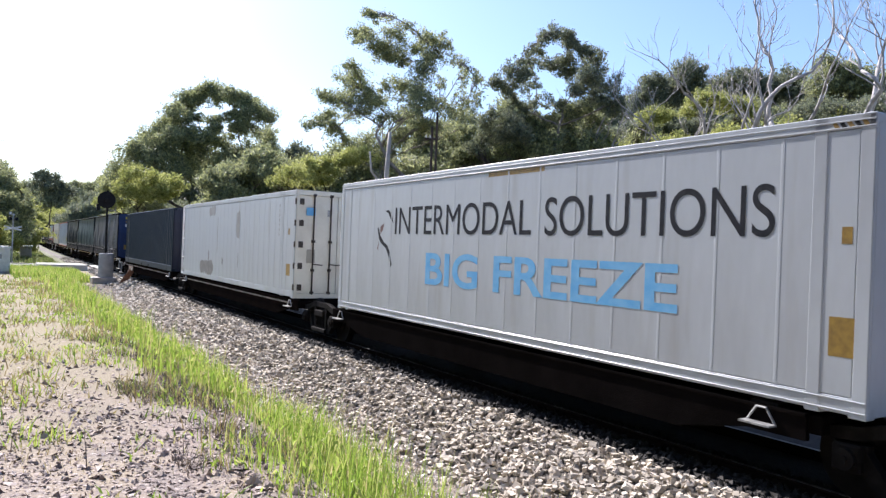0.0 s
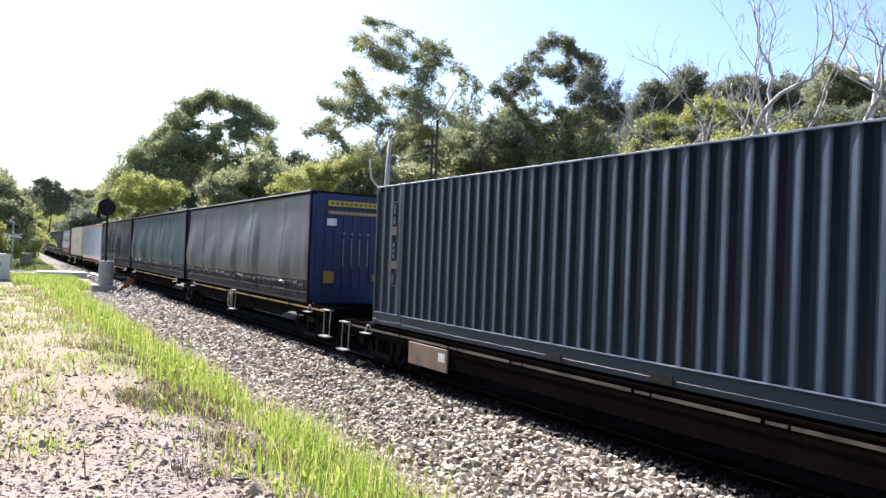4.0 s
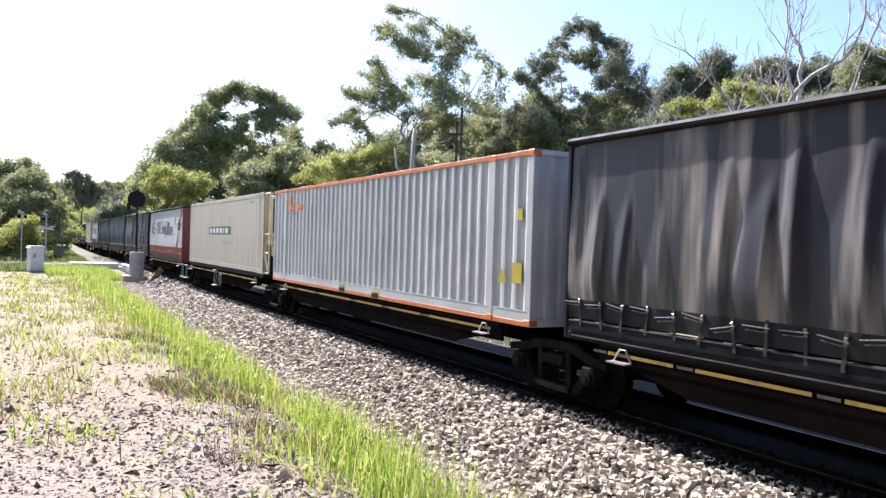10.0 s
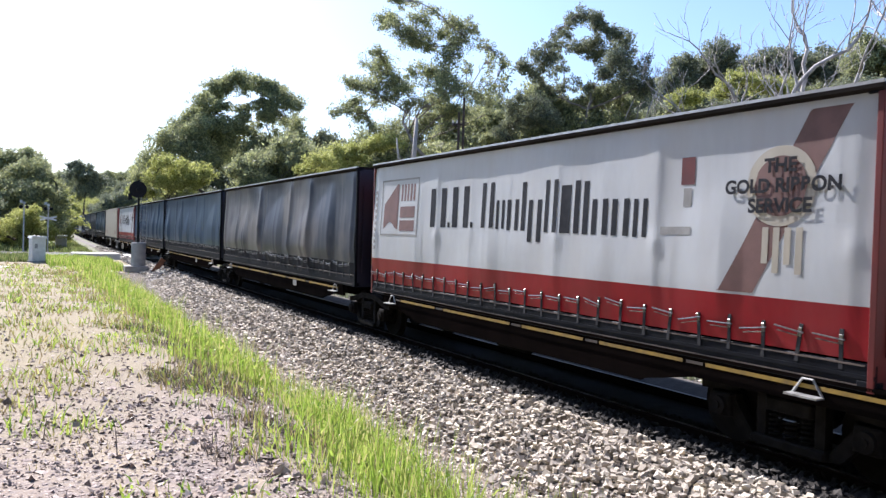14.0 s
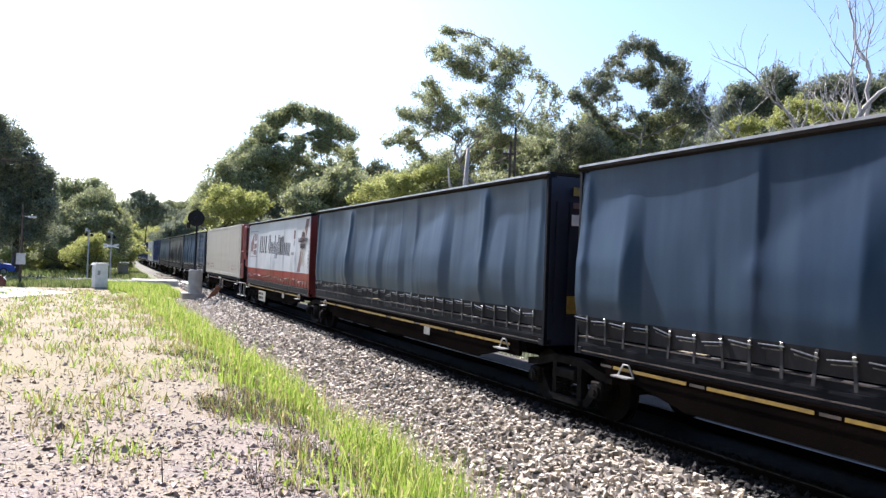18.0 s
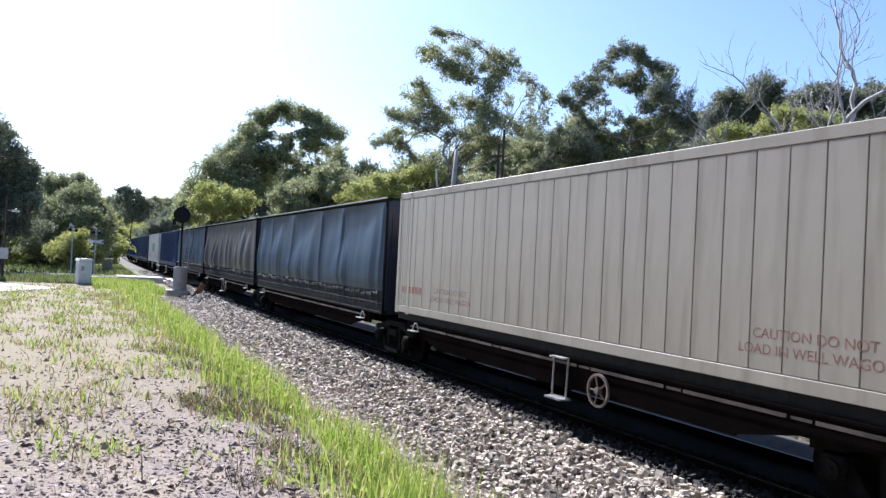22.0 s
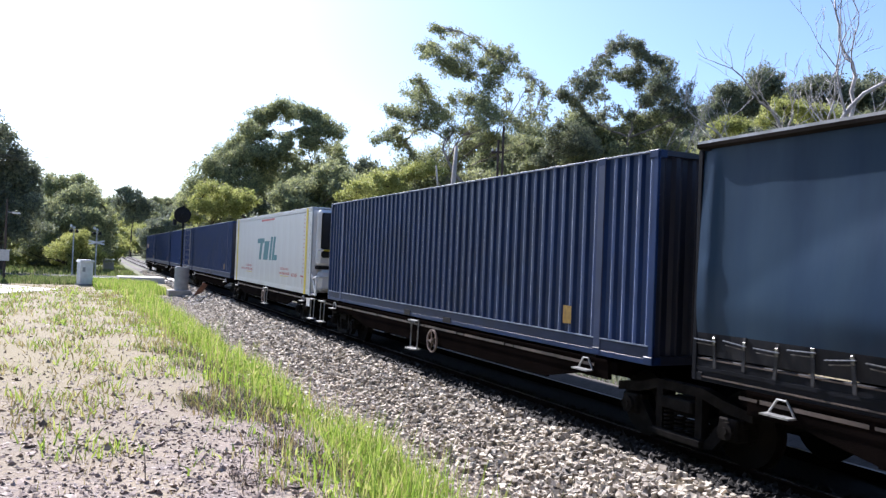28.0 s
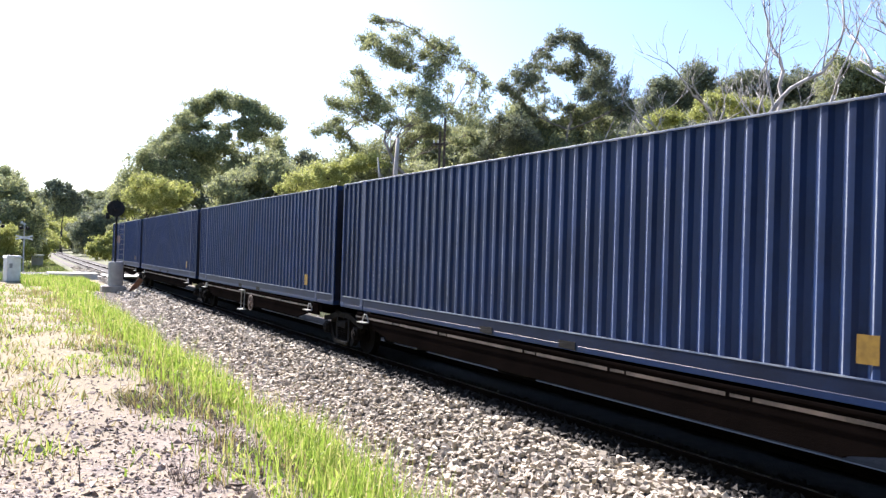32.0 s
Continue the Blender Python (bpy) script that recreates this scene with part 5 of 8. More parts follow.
tag_plate(c, "warning_label", M_ORANGE_LABEL, -h + 0.19, -h + 0.30, 1.69, 1.86, label="amber warning label")
tag_plate(c, "faded_strip", M_ORANGE_LABEL, -h + 5.0, -h + 6.5, 2.74, 2.81, label="faded yellow strip")
for k in range(5):
    s = Solid().prism([(0, 0), (0.05, 0), (0.09, 0.06), (0.04, 0.06)], "x", -1.2572, -1.258)
    part("hazard_stripe", s.mesh("hazard_stripe", M_BLACK if k % 2 else M_ORANGE_LABEL), c, "", pose(0, -h + 0.05 + k * 0.075, 2.83))

# white refrigerated container with peeling paint
c, h, H = reefer(19.68, 33.6, 0.89, 3.89, M_WHITEPAINT, "white refrigerated container with grey patches where paint has peeled", seam=0.52, door_end="front", unit_end="rear", unit_face=M_UNITWHITE, posts=(-13.92 / 2 + 1.05,))


def peeled(c, y0, y1, z0, z1, seed, steps=9, paint=None):
    """A ragged patch of bare primer with a soft wandering outline."""
    r = random.Random(seed)
    n = steps * 5
    drift = [0.0, 0.0]
    low, high = [], []
    for k in range(n + 1):
        y = y0 + (y1 - y0) * k / n
        drift = [0.75 * d + r.gauss(0, 0.09) for d in drift]
        edge = min(1.0, 8 * k / n, 8 * (n - k) / n) ** 0.5
        mid = (z0 + z1) / 2
        low.append((y, mid - (mid - z0) * edge * (1 + max(-0.5, min(0.1, drift[0])))))
        high.append((y, mid + (z1 - mid) * edge * (1 + max(-0.6, min(0.15, drift[1])))))
    s = Solid().prism(low + high[::-1], "x", -1.2518, -1.2504)
    part("peeled_patch", s.mesh("peeled_patch", paint or M_GREYPATCH), c, "bare grey patch where paint has peeled")


M_DARKPATCH = mat("bare_dark_patch", (0.13, 0.125, 0.115), (0.20, 0.195, 0.18), 5, 0.7, fine=0.4)
peeled(c, -h + 8.8, -h + 10.95, 0.22, 0.74, 1, 14, M_DARKPATCH)
peeled(c, -h + 9.5, -h + 9.64, 0.6, 1.15, 2, 3, M_DARKPATCH)
peeled(c, -h + 8.72, -h + 9.68, 2.45, 2.84, 3, 8)
peeled(c, -h + 5.42, -h + 5.86, 1.65, 2.55, 4, 4)
peeled(c, -h + 5.50, -h + 5.56, 2.2, 2.84, 6, 2)
peeled(c, -h + 5.52, -h + 5.57, 0.62, 1.1, 7, 2, M_DARKPATCH)
peeled(c, -h + 8.3, -h + 8.36, 1.1, 2.3, 8, 2)
peeled(c, -h + 7.48, -h + 7.62, 0.66, 0.92, 5, 2, M_DARKPATCH)
tag_plate(c, "warning_label", M_ORANGE_LABEL, -h + 0.33, -h + 0.64, 0.60, 0.93, label="amber warning label")
tag_plate(c, "warning_label", M_ORANGE_LABEL, -h + 0.43, -h + 0.57, 1.75, 1.93, label="amber warning label")
for k in range(7):
    tag_plate(c, "writing_bar", M_GREYPATCH, -h + 1.33, -h + 1.39, 2.55 - k * 0.14, 2.64 - k * 0.14, label="small writing as plain bars")
for x0, x1, z0, z1, m in ((-0.95, -0.68, 2.30, 2.52, M_BLUELETTER), (-0.9, -0.66, 0.98, 1.36, M_CREAM), (0.84, 1.06, 0.85, 1.22, M_ORANGE_LABEL), (-0.32, -0.2, 2.3, 2.48, M_GALV), (0.45, 0.72, 1.72, 1.83, M_GREYPATCH), (0.45, 0.62, 1.5, 1.6, M_GREYPATCH), (0.45, 0.7, 1.3, 1.38, M_GREYPATCH)):
    part("door_label", Solid().box(x0, x1, -h - 0.010, -h - 0.004, z0, z1).mesh("door_label", m), c)

# slate blue corrugated container
c, h, H = corrugated(36.12, 50.5, 0.90, 3.86, M_TEALNAVY, "dark slate blue corrugated steel container", end_face=M_BLUEEND, labels=False, pitch=0.30)
for y0, y1, z0, z1 in ((-1.07, -0.67, 2.40, 2.42), (-1.07, -0.67, 0.66, 0.68), (-1.07, -1.055, 0.68, 2.40), (-0.685, -0.67, 0.68, 2.40)):
    tag_plate(c, "decal_frame", M_DULLDECAL, h + y0, h + y1, z0 + 0.18, z1 + 0.18, -1.2405, "thin worn outline of a decal")
# slim pale marks reuse the sunlit rib colour
for k, (m, w, z0, z1) in enumerate(((M_RIBSLOPE, 0.08, 0.72, 0.92), (M_DULLDECAL, 0.36, 1.02, 1.18), (M_RIBSLOPE, 0.09, 1.24, 1.32), (M_RIBSLOPE, 0.09, 1.36, 1.43), (M_RIBSLOPE, 0.09, 1.47, 1.56), (M_DULLDECAL, 0.26, 1.72, 1.90), (M_RIBSLOPE, 0.08, 1.94, 2.10), (M_RIBSLOPE, 0.08, 2.16, 2.36))):
    tag_plate(c, "decal_mark", m, h - 0.87 - w / 2, h - 0.87 + w / 2, z0 + 0.18, z1 + 0.18, -1.2418, "worn company decal as plain marks")

M_BRIGHTEND = mat("bright_blue_end", (0.004, 0.027, 0.115), (0.005, 0.014, 0.050), 0.7, 0.5)
CURTAINS = [
    (54.45, 68.64, "grey", "taut", M_BRIGHTEND, 3, "grey curtain-sided container with a blue ribbed end"),
    (69.27, 83.77, "teal", "taut", M_NAVYEND, 4, "teal grey curtain-sided container with buckled straps"),
    (84.46, 98.94, "dark", "folded", M_BLUEEND, 5, "near-black curtain-sided container with slack folds painted pale as sunlit"),
    (144.16, 158.53, "navy", "slack", M_NAVYEND, 9, "navy curtain-sided container with sagging curtain"),
    (159.26, 174.03, "blue", "taut", M_NAVYEND, 10, "slate blue curtain-sided container with buckled straps"),
    (174.94, 189.57, "blue", "slack", M_NAVYEND, 11, "slate blue curtain-sided container, curtain peaked over its posts"),
    (219.21, 234.01, "blue", "slack", M_BLUEEND, 14, "slate blue curtain-sided container with a blue ribbed end"),
    (234.81, 249.27, "dusky", "draped", M_NAVYEND, 15, "dark curtain-sided container with deep dusty folds"),
    (250.01, 264.6, "blue", "taut", M_NAVYEND, 16, "slate blue curtain-sided container with taut curtain"),
]
for y0, y1, cloth, kind, end, seed, label in CURTAINS:
    c, h, H, out = curtainsider(y0, y1, 1.03, 4.02, M_CURT[cloth], kind, label, seed, end, hem=M_HEM, blank=0.60)
    if seed in (5, 16):
        tag_plate(c, "warning_label", M_ORANGE_LABEL, -h + 1.7, -h + 2.1, H - 0.42, H - 0.27, -1.36 + 0.09, "amber warning label")
    for x0, x1, z0, z1, m in ((-0.78, 0.98, 2.60, 2.75, M_YPAINT if seed == 3 else M_YELLOW), (-0.78, 0.98, 2.38, 2.48, M_ORANGE_LABEL if seed == 3 else M_BROWNPRINT), (-0.8, -0.52, 2.08, 2.27, M_WHITE_MARK), (-0.85, -0.55, 0.55, 0.86, M_ORANGE_LABEL), (0.55, 0.75, 0.62, 0.8, M_ORANGE_LABEL)):
        part("end_label", Solid().box(x0, x1, -h - 0.058, -h - 0.053, z0, z1).mesh("end_label", m), c)
    for k in range(4):
        part("writing_bar", Solid().box(-0.32 + k * 0.24, -0.295 + k * 0.24, -h - 0.058, -h - 0.053, 1.0, 1.75).mesh("writing_bar", M_GREYPATCH), c)
        part("writing_bar", Solid().box(-0.34 + k * 0.24, -0.27 + k * 0.24, -h - 0.058, -h - 0.053, 1.86, 1.90).mesh("writing_bar", M_GREYPATCH), c)
    if seed == 3:
        for k in range(12):
            part("writing_bar", Solid().box(-0.70 + k * 0.137, -0.61 + k * 0.137, -h - 0.061, -h - 0.0585, 2.64, 2.71).mesh("writing_bar", M_BROWNPRINT), c, "writing as plain dark bars")
            part("writing_bar", Solid().box(-0.70 + k * 0.137, -0.60 + k * 0.137, -h - 0.061, -h - 0.0585, 2.41, 2.45).mesh("writing_bar", M_CREAM), c, "writing as plain pale bars")

# pale corrugated container with orange rails
c, h, H = corrugated(99.83, 114.3, 1.07, 3.98, M_PALEGREY, "pale grey corrugated container with orange rails", rail=M_ORANGE, labels=False, pitch=0.33)
tag_plate(c, "company_mark", M_ORANGE, -h + 12.75, -h + 13.05, 2.48, 2.66, -1.2392, "company mark as plain orange shape")
bars(c, "company_lettering", M_ORANGE, (0.2, 0.16, 0.16, 0.2, 0.2, 0.16, 0.16), -h + 13.1, 2.22, 0.17, 0.05, -1.2392, "company name as plain orange bars")
bars(c, "writing_bar", M_GREYPATCH, (0.5, 0.3), -h + 13.0, 2.10, 0.06, 0.1, -1.245)
tag_plate(c, "warning_label", M_YPAINT, -h + 0.28, -h + 0.56, 0.70, 1.04, -1.2392, "yellow warning label")
tag_plate(c, "warning_label", M_YPAINT, -h + 0.3, -h + 0.44, 1.75, 1.95, -1.2392, "yellow warning label")
part("warning_triangle", Solid().prism([(-0.14, 0), (0.14, 0), (0, 0.24)], "x", -1.2398, -1.2384).mesh("warning_triangle", M_YPAINT), c, "yellow warning triangle", pose(0, -h + 0.85, 0.70))
for y in (8.3, 6.1):
    tag_plate(c, "warning_label", M_YPAINT, -h + y - 0.2, -h + y + 0.2, 0.15, 0.20, -1.2512)
part("end_writing", Solid().box(0.3, 0.48, -h - 0.012, -h - 0.005, 2.2, 2.45).box(0.55, 0.75, -h - 0.012, -h - 0.005, 2.25, 2.45).mesh("end_writing", M_BLACKLETTER), c, "writing as plain dark bars")

# cream refrigerated container with a green plate
c, h, H = reefer(115.57, 128.93, 1.17, 4.01, M_CREAM, "cream refrigerated container with a dark green name plate", seam=0.44, joint=M_SEAM, gap=0.006, skid=0.13, unit_end="front", unit_face=M_UNITCREAM, posts=(-13.36 / 2 + 0.62, 13.36 / 2 - 0.72))
tag_plate(c, "name_plate", M_GREENPLATE, -h + 4.75, -h + 8.97, 1.36, 1.70, -1.2512, "dark green name plate")
bars(c, "company_lettering", M_WHITE_MARK, (0.42, 0.42, 0.42, 0.42, 0.14, 0.42), -h + 8.72, 1.43, 0.20, 0.24, -1.2532, "company name as plain white bars")
lettering("word", "refrigerated", 0.15, M_GREYPATCH, c, face(-h + 5.4, 2.24 - 1.18, -1.2512), squeeze=1.9)
part("emblem_ring", Solid().disc(-1.252, -h + 4.6, 1.75, 0.36, 0.004, 24, 0.345).mesh("emblem_ring", M_GREYPATCH), c)
bars(c, "writing_bar", M_GREYPATCH, (0.25, 0.3), -h + 1.9, 2.52, 0.08, 0.08, -1.2512)
for k in range(15):
    tag_plate(c, "scale_mark", M_GREYPATCH, -h + 0.9, -h + 1.02, 0.38 + k * 0.145, 0.43 + k * 0.145, -1.2512)

# cream ribbed refrigerated container with a faded red unit
c2, h2, H2 = reefer(204.73, 218.35, 1.17, 4.05, M_CREAM, "dirty cream refrigerated container with faded red writing", seam=0.46, joint=M_SEAM, gap=0.006, skid=0.13, unit_end="front", unit_face=M_PINK, posts=(-13.62 / 2 + 0.7, 13.62 / 2 - 0.72))
for txt, y, z in (("CAUTION DO NOT", 2.1, 0.62), ("LOAD IN WELL WAGON", 2.1, 0.44), ("CAUTION DO NOT", 10.7, 0.62), ("LOAD IN WELL WAGON", 10.7, 0.44)):
    lettering("warning_text", txt, 0.115, M_FADEDRED, c2, face(-h2 + y, z, -1.2512), squeeze=1.05, label="faded red warning lettering")
bars(c2, "writing_bar", M_FADEDRED, (0.16, 0.14, 0.16, 0.14, 0.16, 0.16), -h2 + 13.25, 0.50, 0.16, 0.04, -1.2512, "faded red writing as plain bars")
for k in range(12):
    tag_plate(c2, "scale_mark", M_GREYPATCH, -h2 + 0.40, -h2 + 0.50, 1.0 + k * 0.145, 1.05 + k * 0.145, -1.2512)

for box, half, hh in ((c, h, H), (c2, h2, H2)):
    for y in (-half + 0.24, -half + 0.36, -half + 0.48, half - 0.24, half - 0.36, half - 0.5):
        tag_plate(box, "panel_joint", M_SEAM, y - 0.005, y + 0.005, 0.2, hh - 0.15, -1.2505, "dark panel joint")

# white and red printed curtain-siders
for y0, y1, seed, older in ((131.09, 143.16, 21, False), (190.46, 202.53, 22, True)):
    c, h, H, out = curtainsider(y0, y1, 0.98, 4.0, M_CURT["white"], "tight", "white curtain-sided container with a red hem and printed emblems" + (", faded" if older else ""), seed, M_RED, hem=M_CURT["red"], foot=0.28, blank=0.83, end_posts=M_RED)

    def print_on(name, material, a, b, z0, z1, label="", edge=None):
        sheet(name, material, c, out, -h + a, -h + b, z0, z1, 0.08, 0.004, label=label, edge=edge)

    y = 9.19
    for w, z0, z1 in ((0.62, 2.54, 3.31), (0.08, 2.54, 2.64), (0.62, 2.54, 3.31), (0.08, 2.54, 2.64), (-0.12, 0, 0), (0.40, 2.54, 3.34), (0.26, 2.52, 3.02), (0.34, 2.50, 3.02), (0.12, 2.50, 3.3), (0.36, 2.32, 3.0), (0.32, 2.48, 3.3), (0.24, 2.47, 3.2), (0.12, 2.47, 3.26), (0.12, 2.46, 3.24), (0.34, 2.46, 2.97), (0.34, 2.45, 2.96), (0.26, 2.44, 2.95)):
        if w > 0:
            for a, b in (((y - w * 0.32, y), (y - w, y - w * 0.68)) if w > 0.25 else ((y - w, y),)):
                print_on("company_lettering", M_BLACKLETTER, a, b, z0 - 0.98, z1 - 0.98, "company name as plain dark bars")
        y -= abs(w) + 0.085
    print_on("writing_bar", M_GREYPATCH, 2.35, 2.85, 1.50, 1.60)
    print_on("red_mark", M_RED, 2.33, 2.55, 2.12, 2.46)
    print_on("writing_bar", M_GREYPATCH, 2.37, 2.5, 1.85, 2.08)
    # framed map emblem
    for a, b, z0, z1, m in ((9.75, 11.6, 2.57, 2.61, M_GREYPATCH), (9.75, 11.6, 1.36, 1.40, M_GREYPATCH), (9.75, 9.79, 1.40, 2.57, M_GREYPATCH), (11.56, 11.6, 1.40, 2.57, M_GREYPATCH), (9.9, 10.62, 1.47, 1.70, M_BROWNPRINT), (9.9, 10.62, 1.76, 2.0, M_BROWNPRINT)):
        print_on("emblem_frame", m, a, b, z0, z1)
    for k in range(5):
        print_on("emblem_column", M_BROWNPRINT, 9.92 + k * 0.15, 10.0 + k * 0.15, 2.12, 2.48)
    print_on("map_emblem", M_BROWNPRINT, 10.72, 11.45, 1.5, 2.45, "brown map emblem", edge=lambda g: (1.5 + 0.16 * np.sin((g + h - 10.72) * 4) ** 2, 2.0 + 0.5 * np.clip(1.1 - (g + h - 10.72) / 0.75, 0, 1)))
    # ribbon with a round rosette
    def ribbon(g):
        mid = 2.86 - 1.82 * (g + h - 0.55)
        return np.clip(mid - 0.42, blank_z, 2.84), np.clip(mid + 0.42, blank_z, 2.84)

    for blank_z, m in ((0.86, M_BROWNPRINT),):
        sheet("ribbon_print", m, c, out, -h + 0.32, -h + 1.9, 0.86, 2.84, 0.03, 0.003, label="brown printed ribbon", edge=ribbon)
    cy, cz = -h + 1.12, 3.03 - 0.98
    for r, lift, m, nm in ((0.44, 0.006, M_CREAM, "rosette_rim"), (0.33, 0.011, M_BROWNPRINT, "rosette")):
        sheet(nm, m, c, out, cy - r, cy + r, cz - r, cz + r, 0.04, lift, edge=lambda g, r=r: (cz - np.sqrt(np.maximum(r * r - (g - cy) ** 2, 0.0)), cz + np.sqrt(np.maximum(r * r - (g - cy) ** 2, 0.0))))
    for k, txt in enumerate(("THE", "GOLD RIBBON", "SERVICE")):
        zz = cz + 0.22 - k * 0.22
        word = lettering("word", txt, 0.15, M_BLACKLETTER, c, face(cy, zz, -1.222), squeeze=1.02, bold=0.05)
        for v in word.data.vertices:
            v.co.z += float(out(np.array(cy - 1.02 * v.co.x), np.array(zz + v.co.y))) + 0.014
    for k in range(4):
        sheet("ribbon_tail", M_CREAM, c, out, cy - 0.3 + k * 0.14, cy - 0.22 + k * 0.14, cz - 0.95 + 0.1 * (k % 2), cz - 0.45, 0.05, 0.006)
    for k in range(10):
        print_on("writing_bar", M_GREYPATCH, *((0.1, 0.2) if older else (11.82, 11.92)), 2.3 - k * 0.14, 2.38 - k * 0.14)
    for k in range(6):
        part("writing_bar", Solid().box(-0.72 + k * 0.26, -0.66 + k * 0.26, -h - 0.058, -h - 0.053, 1.25, 2.15).mesh("writing_bar", M_CREAM), c)
    part("end_label", Solid().box(-0.85, -0.6, -h - 0.058, -h - 0.053, 2.42, 2.58).mesh("end_label", M_BLUELETTER), c)
    part("end_label", Solid().box(-0.85, -0.55, -h - 0.058, -h - 0.053, 0.62, 0.85).mesh("end_label", M_ORANGE_LABEL), c)

# navy corrugated containers
for n, (y0, y1) in enumerate(((265.34, 280.02), (296.95, 311.75), (312.2, 327.1), (327.75, 342.8), (343.6, 357.9))):
    c, h, H = corrugated(y0, y1, 1.08, 4.03, M_NAVY, "navy blue corrugated steel container" + (", ribs catching the light", ", with an amber label", ", dull and dusty", ", plain", " at the tail of the train")[n], end_face=M_NAVYEND)
    if n == 4:
        for k in range(2):
            tag_plate(c, "company_mark", M_BROWNPRINT, h - 4.4 + k * 1.5, h - 3.3 + k * 1.5, 1.5, 2.0, -1.2392, "faded company mark as plain shape")

# white refrigerated container with teal lettering and a yellow band
c, h, H = reefer(282.08, 295.73, 1.05, 4.04, M_WHITEPAINT, "white refrigerated container with teal mark and yellow band", seam=0.95, unit_end="front", unit_face=M_UNITWHITE, joint=M_WHITEPAINT, gap=0.002, cage=False)


def slanted(name, y, z, w, hgt, m, lean=0.25):
    s = Solid().prism([(y, z), (y - w, z), (y - w - lean, z + hgt), (y - lean, z + hgt)], "x", -1.2518, -1.2504)
    part(name, s.mesh(name, m), c, "company mark as plain teal shapes")


slanted("company_mark", -h + 8.55, 1.80, 1.35, 0.2, M_TEALLETTER, 0.05)
slanted("company_mark", -h + 8.2, 1.10, 0.45, 0.70, M_TEALLETTER)
slanted("company_mark", -h + 7.35, 1.10, 0.85, 0.78, M_TEALLETTER)
slanted("company_mark", -h + 6.25, 1.10, 0.36, 0.95, M_TEALLETTER)
slanted("company_mark", -h + 5.75, 1.10, 0.36, 0.95, M_TEALLETTER)
slanted("company_mark", -h + 5.35, 1.10, 0.45, 0.22, M_TEALLETTER, 0.05)
for txt, y, z, hg in (("CAUTION DO NOT", 3.6, 1.85, 0.10), ("LOAD IN WELL WAGON", 3.6, 1.68, 0.10), ("46'6\"/14.2M", 2.15, 1.66, 0.12), ("CAUTION DO NOT", 10.2, 1.85, 0.10), ("LOAD IN WELL WAGON", 10.2, 1.69, 0.10), ("46'6\"/14.2M", 11.55, 1.69, 0.10)):
    lettering("warning_text", txt, hg, M_REDLETTER, c, face(-h + y, z - 1.05, -1.2512), squeeze=1.0, bold=0.035)
tag_plate(c, "underline", M_YPAINT, -h + 9.5, -h + 10.85, 0.51, 0.535, -1.2512)
tag_plate(c, "underline", M_YPAINT, -h + 2.9, -h + 4.2, 0.52, 0.545, -1.2512)
tag_plate(c, "yellow_band", M_YPAINT, -h + 0.50, -h + 0.74, 0.02, H - 0.02, -1.2572, "yellow vertical band")
for k in range(15):
    s = Solid().prism([(0.0, 0.0), (0.12, 0.03), (0.12, -0.03)], "x", -1.2518, -1.2504)
    part("scale_arrow", s.mesh("scale_arrow", M_REDLETTER), c, "", pose(0, -h + 0.86, 0.78 + k * 0.14))
for k, ch in enumerate("CAUTION REFRIGERATION UNIT"):
    if ch != " ":
        lettering("word", ch, 0.06, M_BLACKLETTER, c, face(-h + 0.2, 3.59 - 1.05 - k * 0.077, -1.2572))
tag_plate(c, "writing_bar", M_REDLETTER, -h + 5.5, -h + 7.9, 2.72, 2.80, -1.2512, "red lettering as a plain bar")
tag_plate(c, "red_arrow", M_REDLETTER, -h + 1.0, -h + 1.05, 0.36, 0.52, -1.2512)
tag_plate(c, "writing_bar", M_REDLETTER, -h + 0.85, -h + 1.25, 0.58, 0.64, -1.2512)
tag_plate(c, "yellow_band", M_YPAINT, h - 0.70, h - 0.43, 0.02, H - 0.02, -1.2572, "yellow vertical band")


# ---- trees and scrub ----
def limb(s, a, b, r0, r1, rng, bend=0.12, steps=5, sides=6):
    a, b = Vector(a), Vector(b)
    k = (b - a).length * bend
    o = Vector((rng.normal(0, k), rng.normal(0, k), abs(rng.normal(0, k)) * 0.8))
    pts = [a.lerp(b, t) + o * math.sin(math.pi * t) + Vector(rng.normal(0, k * 0.12, 3)) * (0 < t < 1) for t in (i / steps for i in range(steps + 1))]
    s.tube(pts, [r0 + (r1 - r0) * i / steps for i in range(steps + 1)], sides)
    return pts


